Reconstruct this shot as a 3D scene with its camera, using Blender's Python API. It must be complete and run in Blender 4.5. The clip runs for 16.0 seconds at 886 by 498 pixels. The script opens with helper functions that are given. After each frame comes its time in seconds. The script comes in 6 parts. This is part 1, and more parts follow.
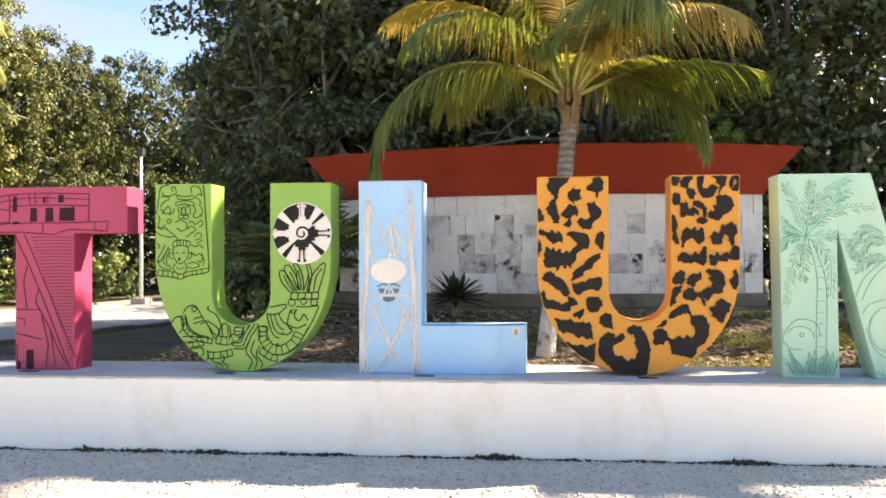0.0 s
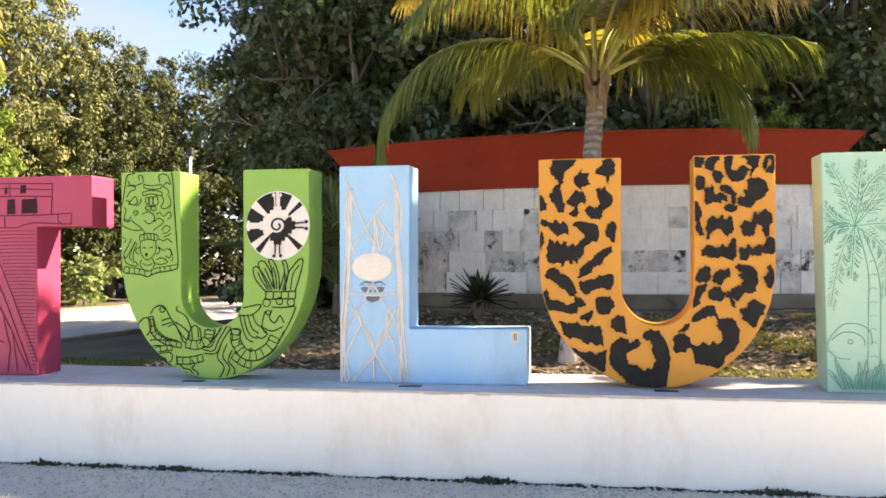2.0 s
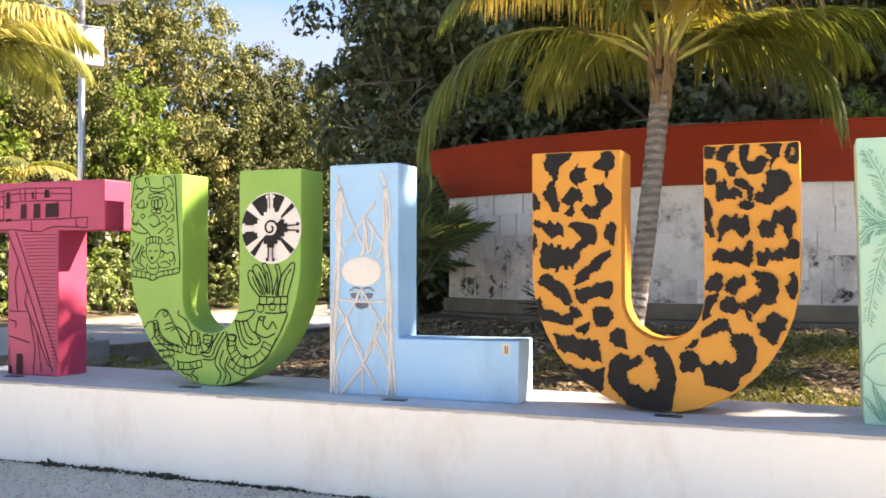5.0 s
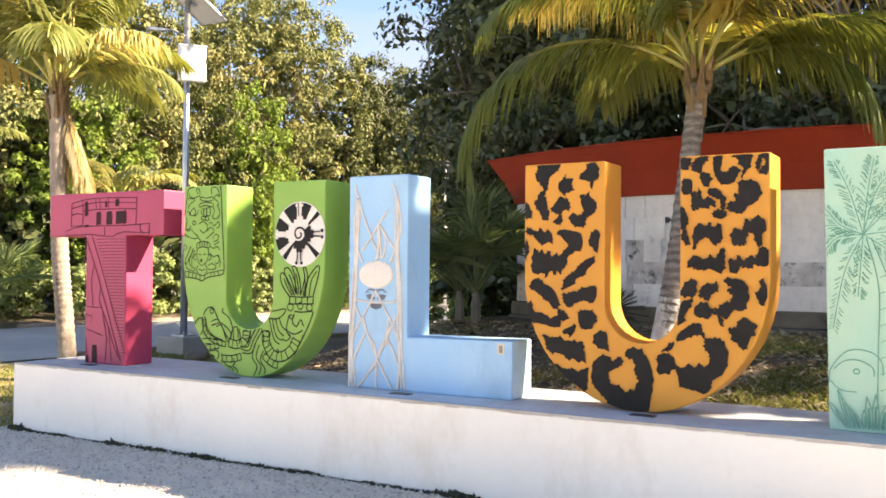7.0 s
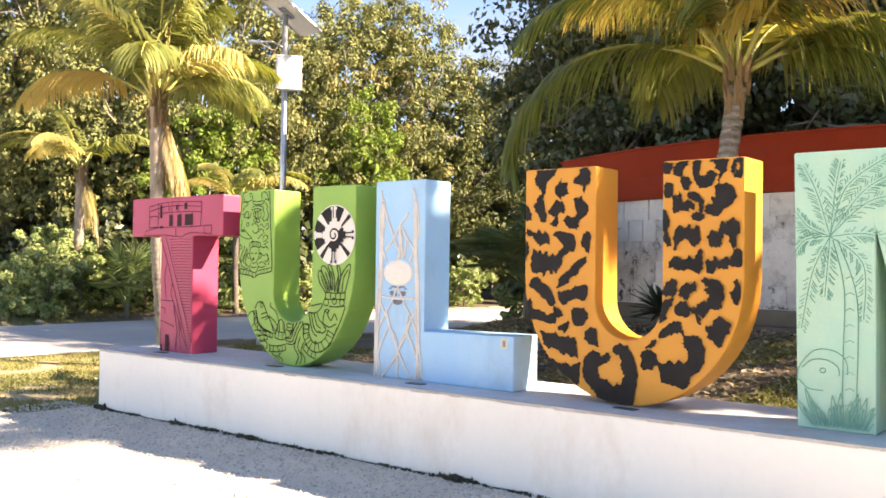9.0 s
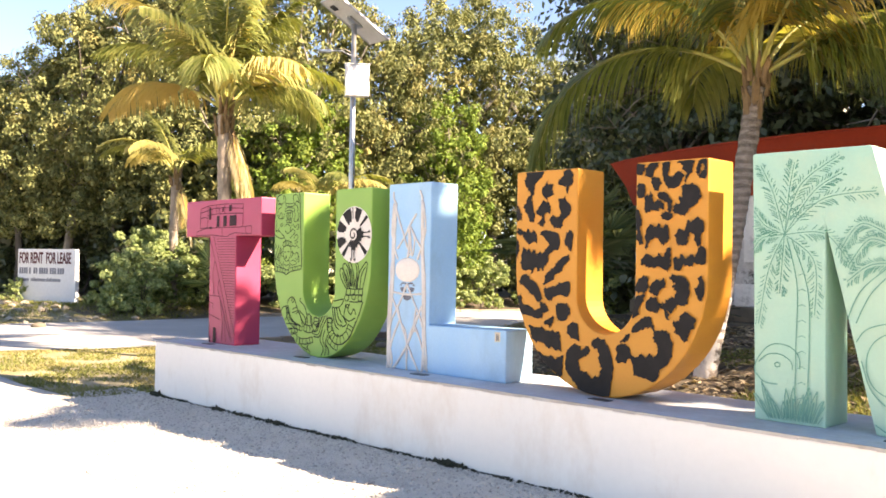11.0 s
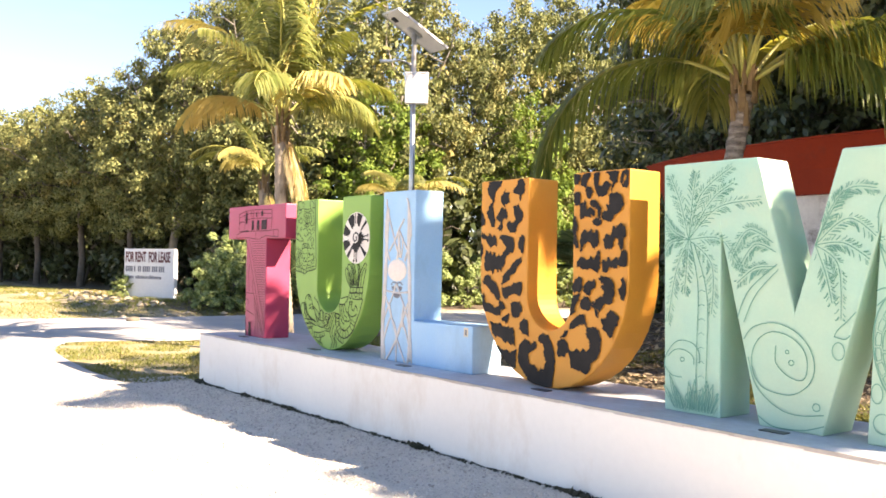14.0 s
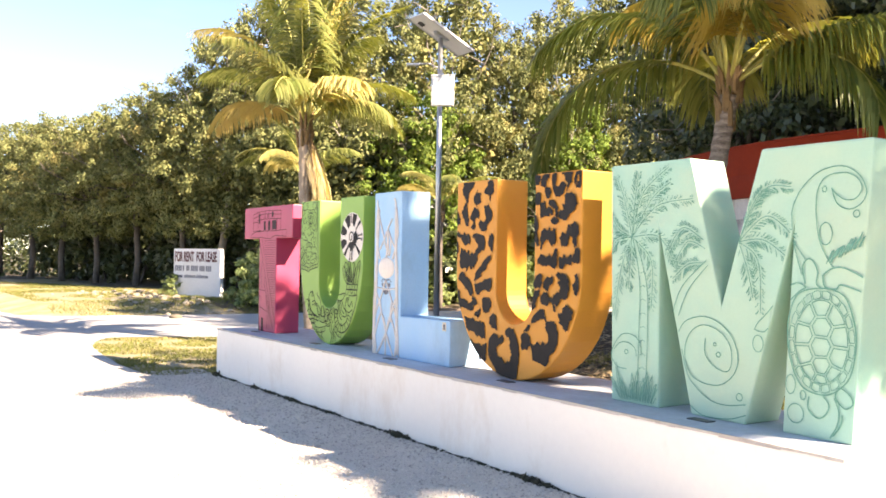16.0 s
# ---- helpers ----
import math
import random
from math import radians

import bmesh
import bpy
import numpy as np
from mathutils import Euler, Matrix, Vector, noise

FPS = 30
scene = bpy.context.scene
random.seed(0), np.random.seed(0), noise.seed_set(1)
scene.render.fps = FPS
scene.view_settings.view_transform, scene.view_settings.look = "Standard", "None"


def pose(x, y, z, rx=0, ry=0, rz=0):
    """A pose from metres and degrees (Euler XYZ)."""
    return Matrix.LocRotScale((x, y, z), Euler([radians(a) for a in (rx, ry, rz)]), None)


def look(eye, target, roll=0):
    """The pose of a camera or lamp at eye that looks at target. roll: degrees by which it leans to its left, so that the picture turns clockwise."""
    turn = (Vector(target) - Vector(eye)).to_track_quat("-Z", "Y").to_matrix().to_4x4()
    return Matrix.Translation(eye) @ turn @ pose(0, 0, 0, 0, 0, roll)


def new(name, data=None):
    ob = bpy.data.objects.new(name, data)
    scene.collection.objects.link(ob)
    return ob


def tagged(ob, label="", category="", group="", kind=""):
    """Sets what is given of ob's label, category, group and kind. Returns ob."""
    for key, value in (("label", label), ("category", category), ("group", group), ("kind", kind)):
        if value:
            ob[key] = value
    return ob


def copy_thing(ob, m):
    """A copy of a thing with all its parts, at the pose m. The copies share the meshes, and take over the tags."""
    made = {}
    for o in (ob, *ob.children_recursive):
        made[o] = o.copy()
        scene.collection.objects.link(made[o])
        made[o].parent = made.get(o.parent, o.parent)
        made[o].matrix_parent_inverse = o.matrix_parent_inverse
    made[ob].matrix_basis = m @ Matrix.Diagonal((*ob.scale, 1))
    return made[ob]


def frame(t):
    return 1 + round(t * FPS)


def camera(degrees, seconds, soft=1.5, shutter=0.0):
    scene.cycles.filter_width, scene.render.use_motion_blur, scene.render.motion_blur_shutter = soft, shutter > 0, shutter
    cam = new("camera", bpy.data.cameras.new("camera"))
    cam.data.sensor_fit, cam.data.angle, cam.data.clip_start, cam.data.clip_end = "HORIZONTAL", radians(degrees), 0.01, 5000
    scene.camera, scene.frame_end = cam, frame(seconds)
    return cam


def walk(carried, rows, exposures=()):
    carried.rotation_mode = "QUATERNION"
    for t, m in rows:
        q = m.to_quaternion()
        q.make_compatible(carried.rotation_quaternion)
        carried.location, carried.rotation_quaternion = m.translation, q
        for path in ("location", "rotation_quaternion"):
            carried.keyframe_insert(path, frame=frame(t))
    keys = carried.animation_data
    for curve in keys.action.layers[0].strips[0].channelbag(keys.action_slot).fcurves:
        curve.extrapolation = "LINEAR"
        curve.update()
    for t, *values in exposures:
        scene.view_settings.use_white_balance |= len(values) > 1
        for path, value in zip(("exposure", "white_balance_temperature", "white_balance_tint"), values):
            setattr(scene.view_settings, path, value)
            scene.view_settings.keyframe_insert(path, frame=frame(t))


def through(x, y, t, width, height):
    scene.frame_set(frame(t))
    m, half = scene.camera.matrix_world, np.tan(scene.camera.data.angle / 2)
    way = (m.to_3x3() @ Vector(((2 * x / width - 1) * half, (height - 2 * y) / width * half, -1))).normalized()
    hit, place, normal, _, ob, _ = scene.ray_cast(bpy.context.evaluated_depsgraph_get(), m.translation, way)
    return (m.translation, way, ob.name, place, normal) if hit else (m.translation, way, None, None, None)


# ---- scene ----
cam = camera(51.9, 16.0, soft=1.7)
PATH = [
    (0, (1.422, -6.99, 1.501), (1.206, -5.002, 1.514), -0.2),
    (0.5, (1.497, -6.763, 1.502), (1.261, -4.777, 1.513), -0.4),
    (1, (1.63, -6.529, 1.478), (1.357, -4.547, 1.491), -0.3),
    (1.5, (1.729, -6.305, 1.469), (1.418, -4.33, 1.485), -0.3),
    (2, (1.87, -6.091, 1.448), (1.503, -4.125, 1.465), -0.3),
    (2.5, (1.979, -5.853, 1.453), (1.557, -3.898, 1.471), -0.4),
    (3, (2.092, -5.659, 1.431), (1.609, -3.718, 1.455), -0.1),
    (3.5, (2.26, -5.472, 1.417), (1.709, -3.549, 1.444), -0.0),
    (6, (3.42, -5.267, 1.443), (2.541, -3.471, 1.478), 0.1),
    (6.5, (3.634, -5.283, 1.439), (2.692, -3.519, 1.476), 0.3),
    (7, (3.885, -5.287, 1.443), (2.872, -3.562, 1.481), 0.4),
    (7.5, (4.118, -5.265, 1.45), (3.039, -3.582, 1.485), 0.6),
    (8, (4.356, -5.231, 1.449), (3.216, -3.588, 1.484), 0.7),
    (8.5, (4.568, -5.199, 1.455), (3.374, -3.595, 1.49), 0.8),
    (9, (4.824, -5.153, 1.455), (3.569, -3.596, 1.487), 0.7),
    (11.5, (5.857, -4.851, 1.431), (4.395, -3.486, 1.464), 1.0),
    (12, (6.073, -4.789, 1.455), (4.58, -3.458, 1.486), 1.0),
    (12.5, (6.285, -4.725, 1.467), (4.766, -3.424, 1.495), 0.8),
    (13, (6.486, -4.656, 1.477), (4.937, -3.392, 1.504), 0.9),
    (13.5, (6.666, -4.58, 1.463), (5.094, -3.345, 1.49), 1.0),
    (14, (6.858, -4.517, 1.473), (5.264, -3.309, 1.499), 1.0),
    (14.5, (7.022, -4.432, 1.477), (5.409, -3.25, 1.502), 0.9),
    (15, (7.2, -4.339, 1.475), (5.565, -3.188, 1.499), 1.0),
    (15.5, (7.355, -4.249, 1.478), (5.702, -3.122, 1.5), 0.9),
    (16, (7.526, -4.17, 1.468), (5.855, -3.072, 1.491), 0.9),
]
EXPOSURES = [(0.0, 2.42, 7600, 17), (3.5, 2.42, 7700, 18), (7.0, 2.45, 7750, 19), (9.0, 2.48, 7750, 20), (11.5, 2.47, 7650, 21), (16.0, 2.43, 7450, 21)]
walk(cam, [(t, look(eye, target, roll)) for t, eye, target, roll in PATH], EXPOSURES)

# ---- light ----
SUN_AZ, SUN_EL = 22.7, 33.0  # degrees from +x towards +y, degrees above the horizon
to_sun = Vector((math.cos(radians(SUN_AZ)) * math.cos(radians(SUN_EL)), math.sin(radians(SUN_AZ)) * math.cos(radians(SUN_EL)), math.sin(radians(SUN_EL))))
sun_data = bpy.data.lights.new("sun", "SUN")
sun_data.energy, sun_data.angle, sun_data.color = 4.5, radians(0.53), (1.0, 0.9, 0.74)
sun = new("sun", sun_data)
sun.matrix_world = look((0, 0, 30), Vector((0, 0, 30)) - to_sun)

world = bpy.data.worlds.new("sky")
scene.world = world
world.use_nodes = True
wn, wl = world.node_tree.nodes, world.node_tree.links
wn.clear()
sky = wn.new("ShaderNodeTexSky")
sky.sky_type, sky.sun_disc = "NISHITA", False
sky.sun_elevation, sky.sun_rotation = radians(SUN_EL), radians(90 - SUN_AZ)
sky.air_density, sky.dust_density, sky.ozone_density = 0.8, 0.0, 3.0
coord = wn.new("ShaderNodeTexCoord")
stretch = wn.new("ShaderNodeMapping")
stretch.inputs["Scale"].default_value = (1.0, 1.6, 5.0)
stretch.inputs["Location"].default_value = (0.35, 0.1, 0.2)
wl.new(coord.outputs["Generated"], stretch.inputs["Vector"])
cloud = wn.new("ShaderNodeTexNoise")
cloud.inputs["Scale"].default_value, cloud.inputs["Detail"].default_value = 2.2, 7
wl.new(stretch.outputs["Vector"], cloud.inputs["Vector"])
ramp = wn.new("ShaderNodeValToRGB")
ramp.color_ramp.elements[0].position, ramp.color_ramp.elements[1].position = 0.53, 0.80
wl.new(cloud.outputs["Fac"], ramp.inputs["Fac"])
mixc = wn.new("ShaderNodeMixRGB")
mixc.inputs["Color2"].default_value = (2.2, 2.4, 2.85, 1)
wl.new(ramp.outputs["Color"], mixc.inputs["Fac"])
wl.new(sky.outputs["Color"], mixc.inputs["Color1"])
bg = wn.new("ShaderNodeBackground")
bg.inputs["Strength"].default_value = 0.068
wl.new(mixc.outputs["Color"], bg.inputs["Color"])
wo = wn.new("ShaderNodeOutputWorld")
wl.new(bg.outputs["Background"], wo.inputs["Surface"])


# ---- materials ----
def node_mat(name):
    m = bpy.data.materials.new(name)
    m.use_nodes = True
    nt = m.node_tree
    return m, nt, nt.nodes["Principled BSDF"]


def noise_node(nt, scale, detail=4, rough=0.55, coords="Object", stretchv=None):
    tc = nt.nodes.new("ShaderNodeTexCoord")
    n = nt.nodes.new("ShaderNodeTexNoise")
    n.inputs["Scale"].default_value, n.inputs["Detail"].default_value, n.inputs["Roughness"].default_value = scale, detail, rough
    if stretchv:
        mp = nt.nodes.new("ShaderNodeMapping")
        mp.inputs["Scale"].default_value = stretchv
        nt.links.new(tc.outputs[coords], mp.inputs["Vector"])
        nt.links.new(mp.outputs["Vector"], n.inputs["Vector"])
    else:
        nt.links.new(tc.outputs[coords], n.inputs["Vector"])
    return n


def ramp_node(nt, src, lo, hi, c0=(0, 0, 0), c1=(1, 1, 1)):
    r = nt.nodes.new("ShaderNodeValToRGB")
    e = r.color_ramp.elements
    e[0].position, e[1].position = lo, hi
    e[0].color, e[1].color = (*c0, 1), (*c1, 1)
    nt.links.new(src, r.inputs["Fac"])
    return r.outputs["Color"]


def mix_node(nt, fac, a, b, mode="MIX"):
    m = nt.nodes.new("ShaderNodeMixRGB")
    m.blend_type = mode
    for sock, v in ((m.inputs["Fac"], fac), (m.inputs["Color1"], a), (m.inputs["Color2"], b)):
        if isinstance(v, (int, float)):
            sock.default_value = v
        elif isinstance(v, tuple):
            sock.default_value = (*v, 1)
        else:
            nt.links.new(v, sock)
    return m.outputs["Color"]


def bump_node(nt, bsdf, height, strength, dist=0.01):
    b = nt.nodes.new("ShaderNodeBump")
    b.inputs["Strength"].default_value, b.inputs["Distance"].default_value = strength, dist
    nt.links.new(height, b.inputs["Height"])
    nt.links.new(b.outputs["Normal"], bsdf.inputs["Normal"])


def surface(name, base, second, grain=40.0, patch=2.5, amount=0.5, rough=0.6, bump=0.25, dist=0.004, stain=None, stain_at=(0.6, 0.75), stain_scale=1.3, stretchv=None, metal=0.0, spec=0.5, tint=0.0, speckle=0.22, rings=0.0):
    """Two-scale varied surface: patches towards a second colour, fine grain, optional stains."""
    m, nt, b = node_mat(name)
    big = noise_node(nt, patch, 5, 0.6, stretchv=stretchv)
    fine = noise_node(nt, grain, 3, 0.6)
    c = mix_node(nt, ramp_node(nt, big.outputs["Fac"], 0.35, 0.7), base, mix_node(nt, amount, base, second))
    c = mix_node(nt, speckle, c, ramp_node(nt, fine.outputs["Fac"], 0.3, 0.7, (0.45, 0.45, 0.45), (1, 1, 1)), "MULTIPLY")
    if stain:
        sn = noise_node(nt, stain_scale, 8, 0.7, stretchv=stretchv)
        c = mix_node(nt, ramp_node(nt, sn.outputs["Fac"], *stain_at), c, stain)
    if rings:
        wv = nt.nodes.new("ShaderNodeTexWave")
        wv.bands_direction = "Z"
        wv.inputs["Scale"].default_value, wv.inputs["Distortion"].default_value, wv.inputs["Detail"].default_value = rings, 2.5, 2
        nt.links.new(nt.nodes.new("ShaderNodeTexCoord").outputs["Object"], wv.inputs["Vector"])
        c = mix_node(nt, 0.5, c, ramp_node(nt, wv.outputs["Fac"], 0.15, 0.75, (0.28, 0.25, 0.22), (1, 1, 1)), "MULTIPLY")
    if tint:
        own = nt.nodes.new("ShaderNodeObjectInfo").outputs["Random"]
        c = mix_node(nt, tint, c, ramp_node(nt, own, 0.0, 1.0, (0.35, 0.34, 0.32), (1, 1, 1)), "MULTIPLY")
    nt.links.new(c, b.inputs["Base Color"])
    b.inputs["Roughness"].default_value, b.inputs["Metallic"].default_value = rough, metal
    b.inputs["Specular IOR Level"].default_value = spec
    bump_node(nt, b, fine.outputs["Fac"], bump, dist)
    return m


def leaf_material(name, dark, light, yellow, yellow_share=0.15, gloss=0.45, through=0.45, by_object=False, sheen=0.28):
    """Leaf: coloured island by island (or frond by frond), partly see-through to light from behind."""
    m, nt, b = node_mat(name)
    src = nt.nodes.new("ShaderNodeNewGeometry").outputs["Random Per Island"]
    c = ramp_node(nt, src, 0.0, 0.85, dark, light)
    hue = nt.nodes.new("ShaderNodeObjectInfo").outputs["Random"] if by_object else noise_node(nt, 0.55, 3, 0.5).outputs["Fac"]
    c = mix_node(nt, ramp_node(nt, hue, max(0.0, 0.72 - yellow_share), 0.95 - yellow_share), c, yellow)
    nt.links.new(c, b.inputs["Base Color"])
    b.inputs["Roughness"].default_value = gloss
    b.inputs["Specular IOR Level"].default_value = sheen
    tr = nt.nodes.new("ShaderNodeBsdfTranslucent")
    nt.links.new(mix_node(nt, 1.0, c, (1.0, 0.95, 0.45), "MULTIPLY"), tr.inputs["Color"])
    mx = nt.nodes.new("ShaderNodeMixShader")
    mx.inputs["Fac"].default_value = through
    nt.links.new(b.outputs["BSDF"], mx.inputs[1])
    nt.links.new(tr.outputs["BSDF"], mx.inputs[2])
    nt.links.new(mx.outputs["Shader"], nt.nodes["Material Output"].inputs["Surface"])
    return m


M_PINK = surface("pink_paint", (0.42, 0.040, 0.105), (0.33, 0.028, 0.075), 60, 2.2, 0.6, 0.5, 0.08, speckle=0.08)
M_PINKSOFT = surface("thin_dark_red_line", (0.085, 0.010, 0.026), (0.14, 0.018, 0.045), 50, 4, 0.6, 0.6, spec=0.2)
M_PINKLINE = surface("dark_red_line", (0.022, 0.005, 0.009), (0.06, 0.008, 0.018), 50, 4, 0.5, 0.6, spec=0.2)
M_GREEN = surface("lime_paint", (0.205, 0.385, 0.060), (0.255, 0.425, 0.08), 60, 1.8, 0.7, 0.5, 0.08, speckle=0.06)
M_BLACKLINE = surface("black_line", (0.008, 0.010, 0.006), (0.02, 0.028, 0.01), 60, 5, 0.5, 0.6, spec=0.2)
M_BLUE = surface("sky_blue_paint", (0.275, 0.52, 0.76), (0.38, 0.58, 0.73), 60, 1.7, 0.9, 0.5, 0.08, stain=(0.22, 0.36, 0.48), stain_at=(0.50, 0.78), stain_scale=1.5, stretchv=(1, 1, 0.6), speckle=0.12)
M_CORD = surface("white_cord", (0.72, 0.68, 0.63), (0.55, 0.50, 0.45), 80, 9, 0.7, 0.7)
M_EGG = surface("cream_paint", (0.78, 0.73, 0.66), (0.70, 0.62, 0.55), 60, 8, 0.6, 0.6)
M_GREYLINE = surface("grey_line", (0.10, 0.11, 0.14), (0.2, 0.2, 0.24), 60, 8, 0.6, 0.6)
M_ORANGE = surface("orange_paint", (0.63, 0.275, 0.036), (0.56, 0.225, 0.030), 60, 2.2, 0.6, 0.5, 0.08, speckle=0.08, spec=0.35)
M_SPOT = surface("black_spot_paint", (0.010, 0.009, 0.009), (0.028, 0.024, 0.022), 60, 6, 0.6, 0.6, spec=0.2)
M_MINT = surface("mint_paint", (0.42, 0.585, 0.425), (0.29, 0.555, 0.445), 60, 1.3, 0.9, 0.5, 0.08, stain=(0.50, 0.55, 0.37), stain_at=(0.54, 0.85), stain_scale=1.2, speckle=0.06)
M_MINTLINE = surface("green_line", (0.10, 0.30, 0.215), (0.20, 0.43, 0.33), 40, 6, 0.6, 0.6)
M_WHITE = surface("white_paint", (0.88, 0.84, 0.775), (0.79, 0.755, 0.70), 18, 0.9, 0.6, 0.7, 0.12, 0.003, stain=(0.66, 0.56, 0.45), stain_at=(0.54, 0.88), stain_scale=1.5, stretchv=(1, 1, 0.5), speckle=0.05)
M_CEMENT = surface("plinth_cement", (0.58, 0.62, 0.66), (0.42, 0.43, 0.44), 25, 2.5, 0.8, 0.8, 0.4, stain=(0.34, 0.29, 0.24), stain_at=(0.62, 0.8), stain_scale=1.6)
M_EDGE = surface("worn_edge_cement", (0.42, 0.38, 0.34), (0.58, 0.55, 0.52), 30, 5, 1.0, 0.9, 0.4)
M_PLATE = surface("dark_plate", (0.03, 0.03, 0.035), (0.08, 0.08, 0.08), 40, 9, 0.6, 0.4, metal=0.3)
M_MOSS = surface("dark_moss", (0.025, 0.03, 0.015), (0.07, 0.055, 0.03), 30, 6, 0.7, 0.95, 0.8, 0.01)
M_SAND = surface("pale_gravel", (0.70, 0.65, 0.56), (0.52, 0.48, 0.41), 48, 1.1, 0.8, 0.95, 1.0, 0.02, stain=(0.40, 0.36, 0.31), stain_at=(0.62, 0.85), stain_scale=0.7)
M_PEBBLE = surface("pale_pebble", (0.72, 0.67, 0.585), (0.30, 0.27, 0.235), 70, 38, 1.0, 0.9)
M_ROAD = surface("worn_asphalt", (0.38, 0.37, 0.35), (0.48, 0.46, 0.43), 70, 0.5, 0.8, 0.9, 0.6, 0.006, stain=(0.52, 0.50, 0.46), stain_at=(0.5, 0.8), stain_scale=0.35)
M_KERB = surface("kerb_concrete", (0.42, 0.40, 0.36), (0.30, 0.27, 0.23), 30, 2, 0.8, 0.9, 0.5)
M_KERBBROWN = surface("soiled_kerb", (0.27, 0.19, 0.13), (0.36, 0.30, 0.23), 30, 2, 0.8, 0.95, 0.6)
M_SOIL = surface("ground_soil", (0.085, 0.064, 0.044), (0.19, 0.15, 0.10), 18, 0.9, 0.8, 1.0, 1.0, 0.03, stain=(0.13, 0.13, 0.045), stain_at=(0.5, 0.66), stain_scale=0.7)
M_VERGE = surface("sandy_verge", (0.40, 0.335, 0.22), (0.24, 0.20, 0.10), 22, 1.6, 0.9, 1.0, 0.9, 0.02, stain=(0.20, 0.19, 0.06), stain_at=(0.45, 0.7), stain_scale=1.1)
M_RUBBLE = surface("pale_rubble", (0.44, 0.38, 0.28), (0.33, 0.28, 0.20), 20, 3, 0.8, 0.9, 0.6, 0.01, tint=0.2)
M_GRASS = leaf_material("grass_blade", (0.09, 0.12, 0.028), (0.27, 0.27, 0.085), (0.42, 0.34, 0.16), 0.22, 0.7, 0.3)
M_LITTER = leaf_material("dry_leaf", (0.09, 0.06, 0.035), (0.50, 0.40, 0.26), (0.34, 0.25, 0.13), 0.2, 0.8, 0.15)
M_STONE = surface("whitewashed_stone", (0.84, 0.80, 0.74), (0.66, 0.62, 0.56), 18, 1.9, 0.9, 0.9, 0.7, 0.012, stain=(0.24, 0.215, 0.185), stain_at=(0.57, 0.74), stain_scale=3.0, tint=0.10)
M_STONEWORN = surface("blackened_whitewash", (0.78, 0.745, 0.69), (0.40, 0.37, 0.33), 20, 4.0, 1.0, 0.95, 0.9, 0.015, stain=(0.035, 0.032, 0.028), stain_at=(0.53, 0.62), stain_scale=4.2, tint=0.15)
M_MORTAR = surface("grey_mortar", (0.66, 0.64, 0.60), (0.44, 0.42, 0.39), 25, 3, 0.8, 0.95, 0.6)
M_LEDGE = surface("mossy_ledge", (0.20, 0.17, 0.125), (0.10, 0.085, 0.065), 20, 2.5, 0.9, 0.95, 0.8, 0.012, stain=(0.03, 0.03, 0.025), stain_at=(0.6, 0.75), stain_scale=2.5)
M_RED = surface("brick_red_paint", (0.30, 0.036, 0.012), (0.22, 0.028, 0.012), 25, 1.3, 0.8, 0.85, 0.4, stain=(0.16, 0.04, 0.025), stain_at=(0.6, 0.82), stain_scale=1.6, spec=0.2, speckle=0.15)
M_TRUNK = surface("palm_trunk_grey", (0.37, 0.315, 0.265), (0.18, 0.145, 0.11), 26, 11, 0.9, 0.9, 0.9, 0.025, stain=(0.11, 0.09, 0.07), stain_at=(0.55, 0.68), stain_scale=6, stretchv=(1, 1, 2.5), rings=4.2)
M_TRUNKPALE = surface("palm_trunk_tan", (0.36, 0.30, 0.235), (0.19, 0.15, 0.112), 22, 6, 0.9, 0.9, 0.8, 0.015, stain=(0.08, 0.06, 0.045), stain_at=(0.55, 0.7), stain_scale=4, stretchv=(1, 1, 0.4))
M_LIME = surface("limewash", (0.70, 0.68, 0.64), (0.42, 0.38, 0.33), 22, 5, 0.9, 0.9, 0.8, 0.015, stain=(0.20, 0.165, 0.13), stain_at=(0.52, 0.62), stain_scale=9)
M_FIBRE = surface("palm_fibre", (0.15, 0.095, 0.045), (0.27, 0.18, 0.085), 40, 8, 0.9, 0.9)
M_FROND = leaf_material("palm_leaflet", (0.112, 0.160, 0.042), (0.275, 0.315, 0.095), (0.50, 0.38, 0.10), 0.2, 0.36, 0.55, by_object=True)
M_FRONDSUN = leaf_material("sunny_palm_leaflet", (0.14, 0.185, 0.045), (0.33, 0.34, 0.115), (0.52, 0.45, 0.17), 0.2, 0.4, 0.42, by_object=True)
M_FRONDGOLD = leaf_material("golden_palm_leaflet", (0.22, 0.20, 0.075), (0.40, 0.34, 0.14), (0.55, 0.42, 0.17), 0.3, 0.4, 0.5, by_object=True)
M_RACHIS = surface("frond_stalk", (0.40, 0.40, 0.11), (0.34, 0.29, 0.07), 40, 8, 0.8, 0.5)
M_DEAD = leaf_material("dead_palm_leaflet", (0.44, 0.36, 0.23), (0.66, 0.57, 0.42), (0.60, 0.53, 0.26), 0.3, 0.7, 0.4)
M_BARK = surface("grey_bark", (0.085, 0.07, 0.056), (0.17, 0.145, 0.12), 12, 3, 0.9, 0.95, 0.8, 0.02)
M_BARKPALE = surface("pale_bark", (0.30, 0.27, 0.22), (0.18, 0.155, 0.125), 12, 3, 0.9, 0.95, 0.8, 0.02)
# Dark trees' leaf; on undergrowth and deep wood its darkness stands for shade.
M_LEAFDARKSHADE = leaf_material("dark_shaded_leaf", (0.036, 0.054, 0.021), (0.115, 0.135, 0.055), (0.14, 0.135, 0.05), 0.1, 0.36, 0.24, sheen=0.5)
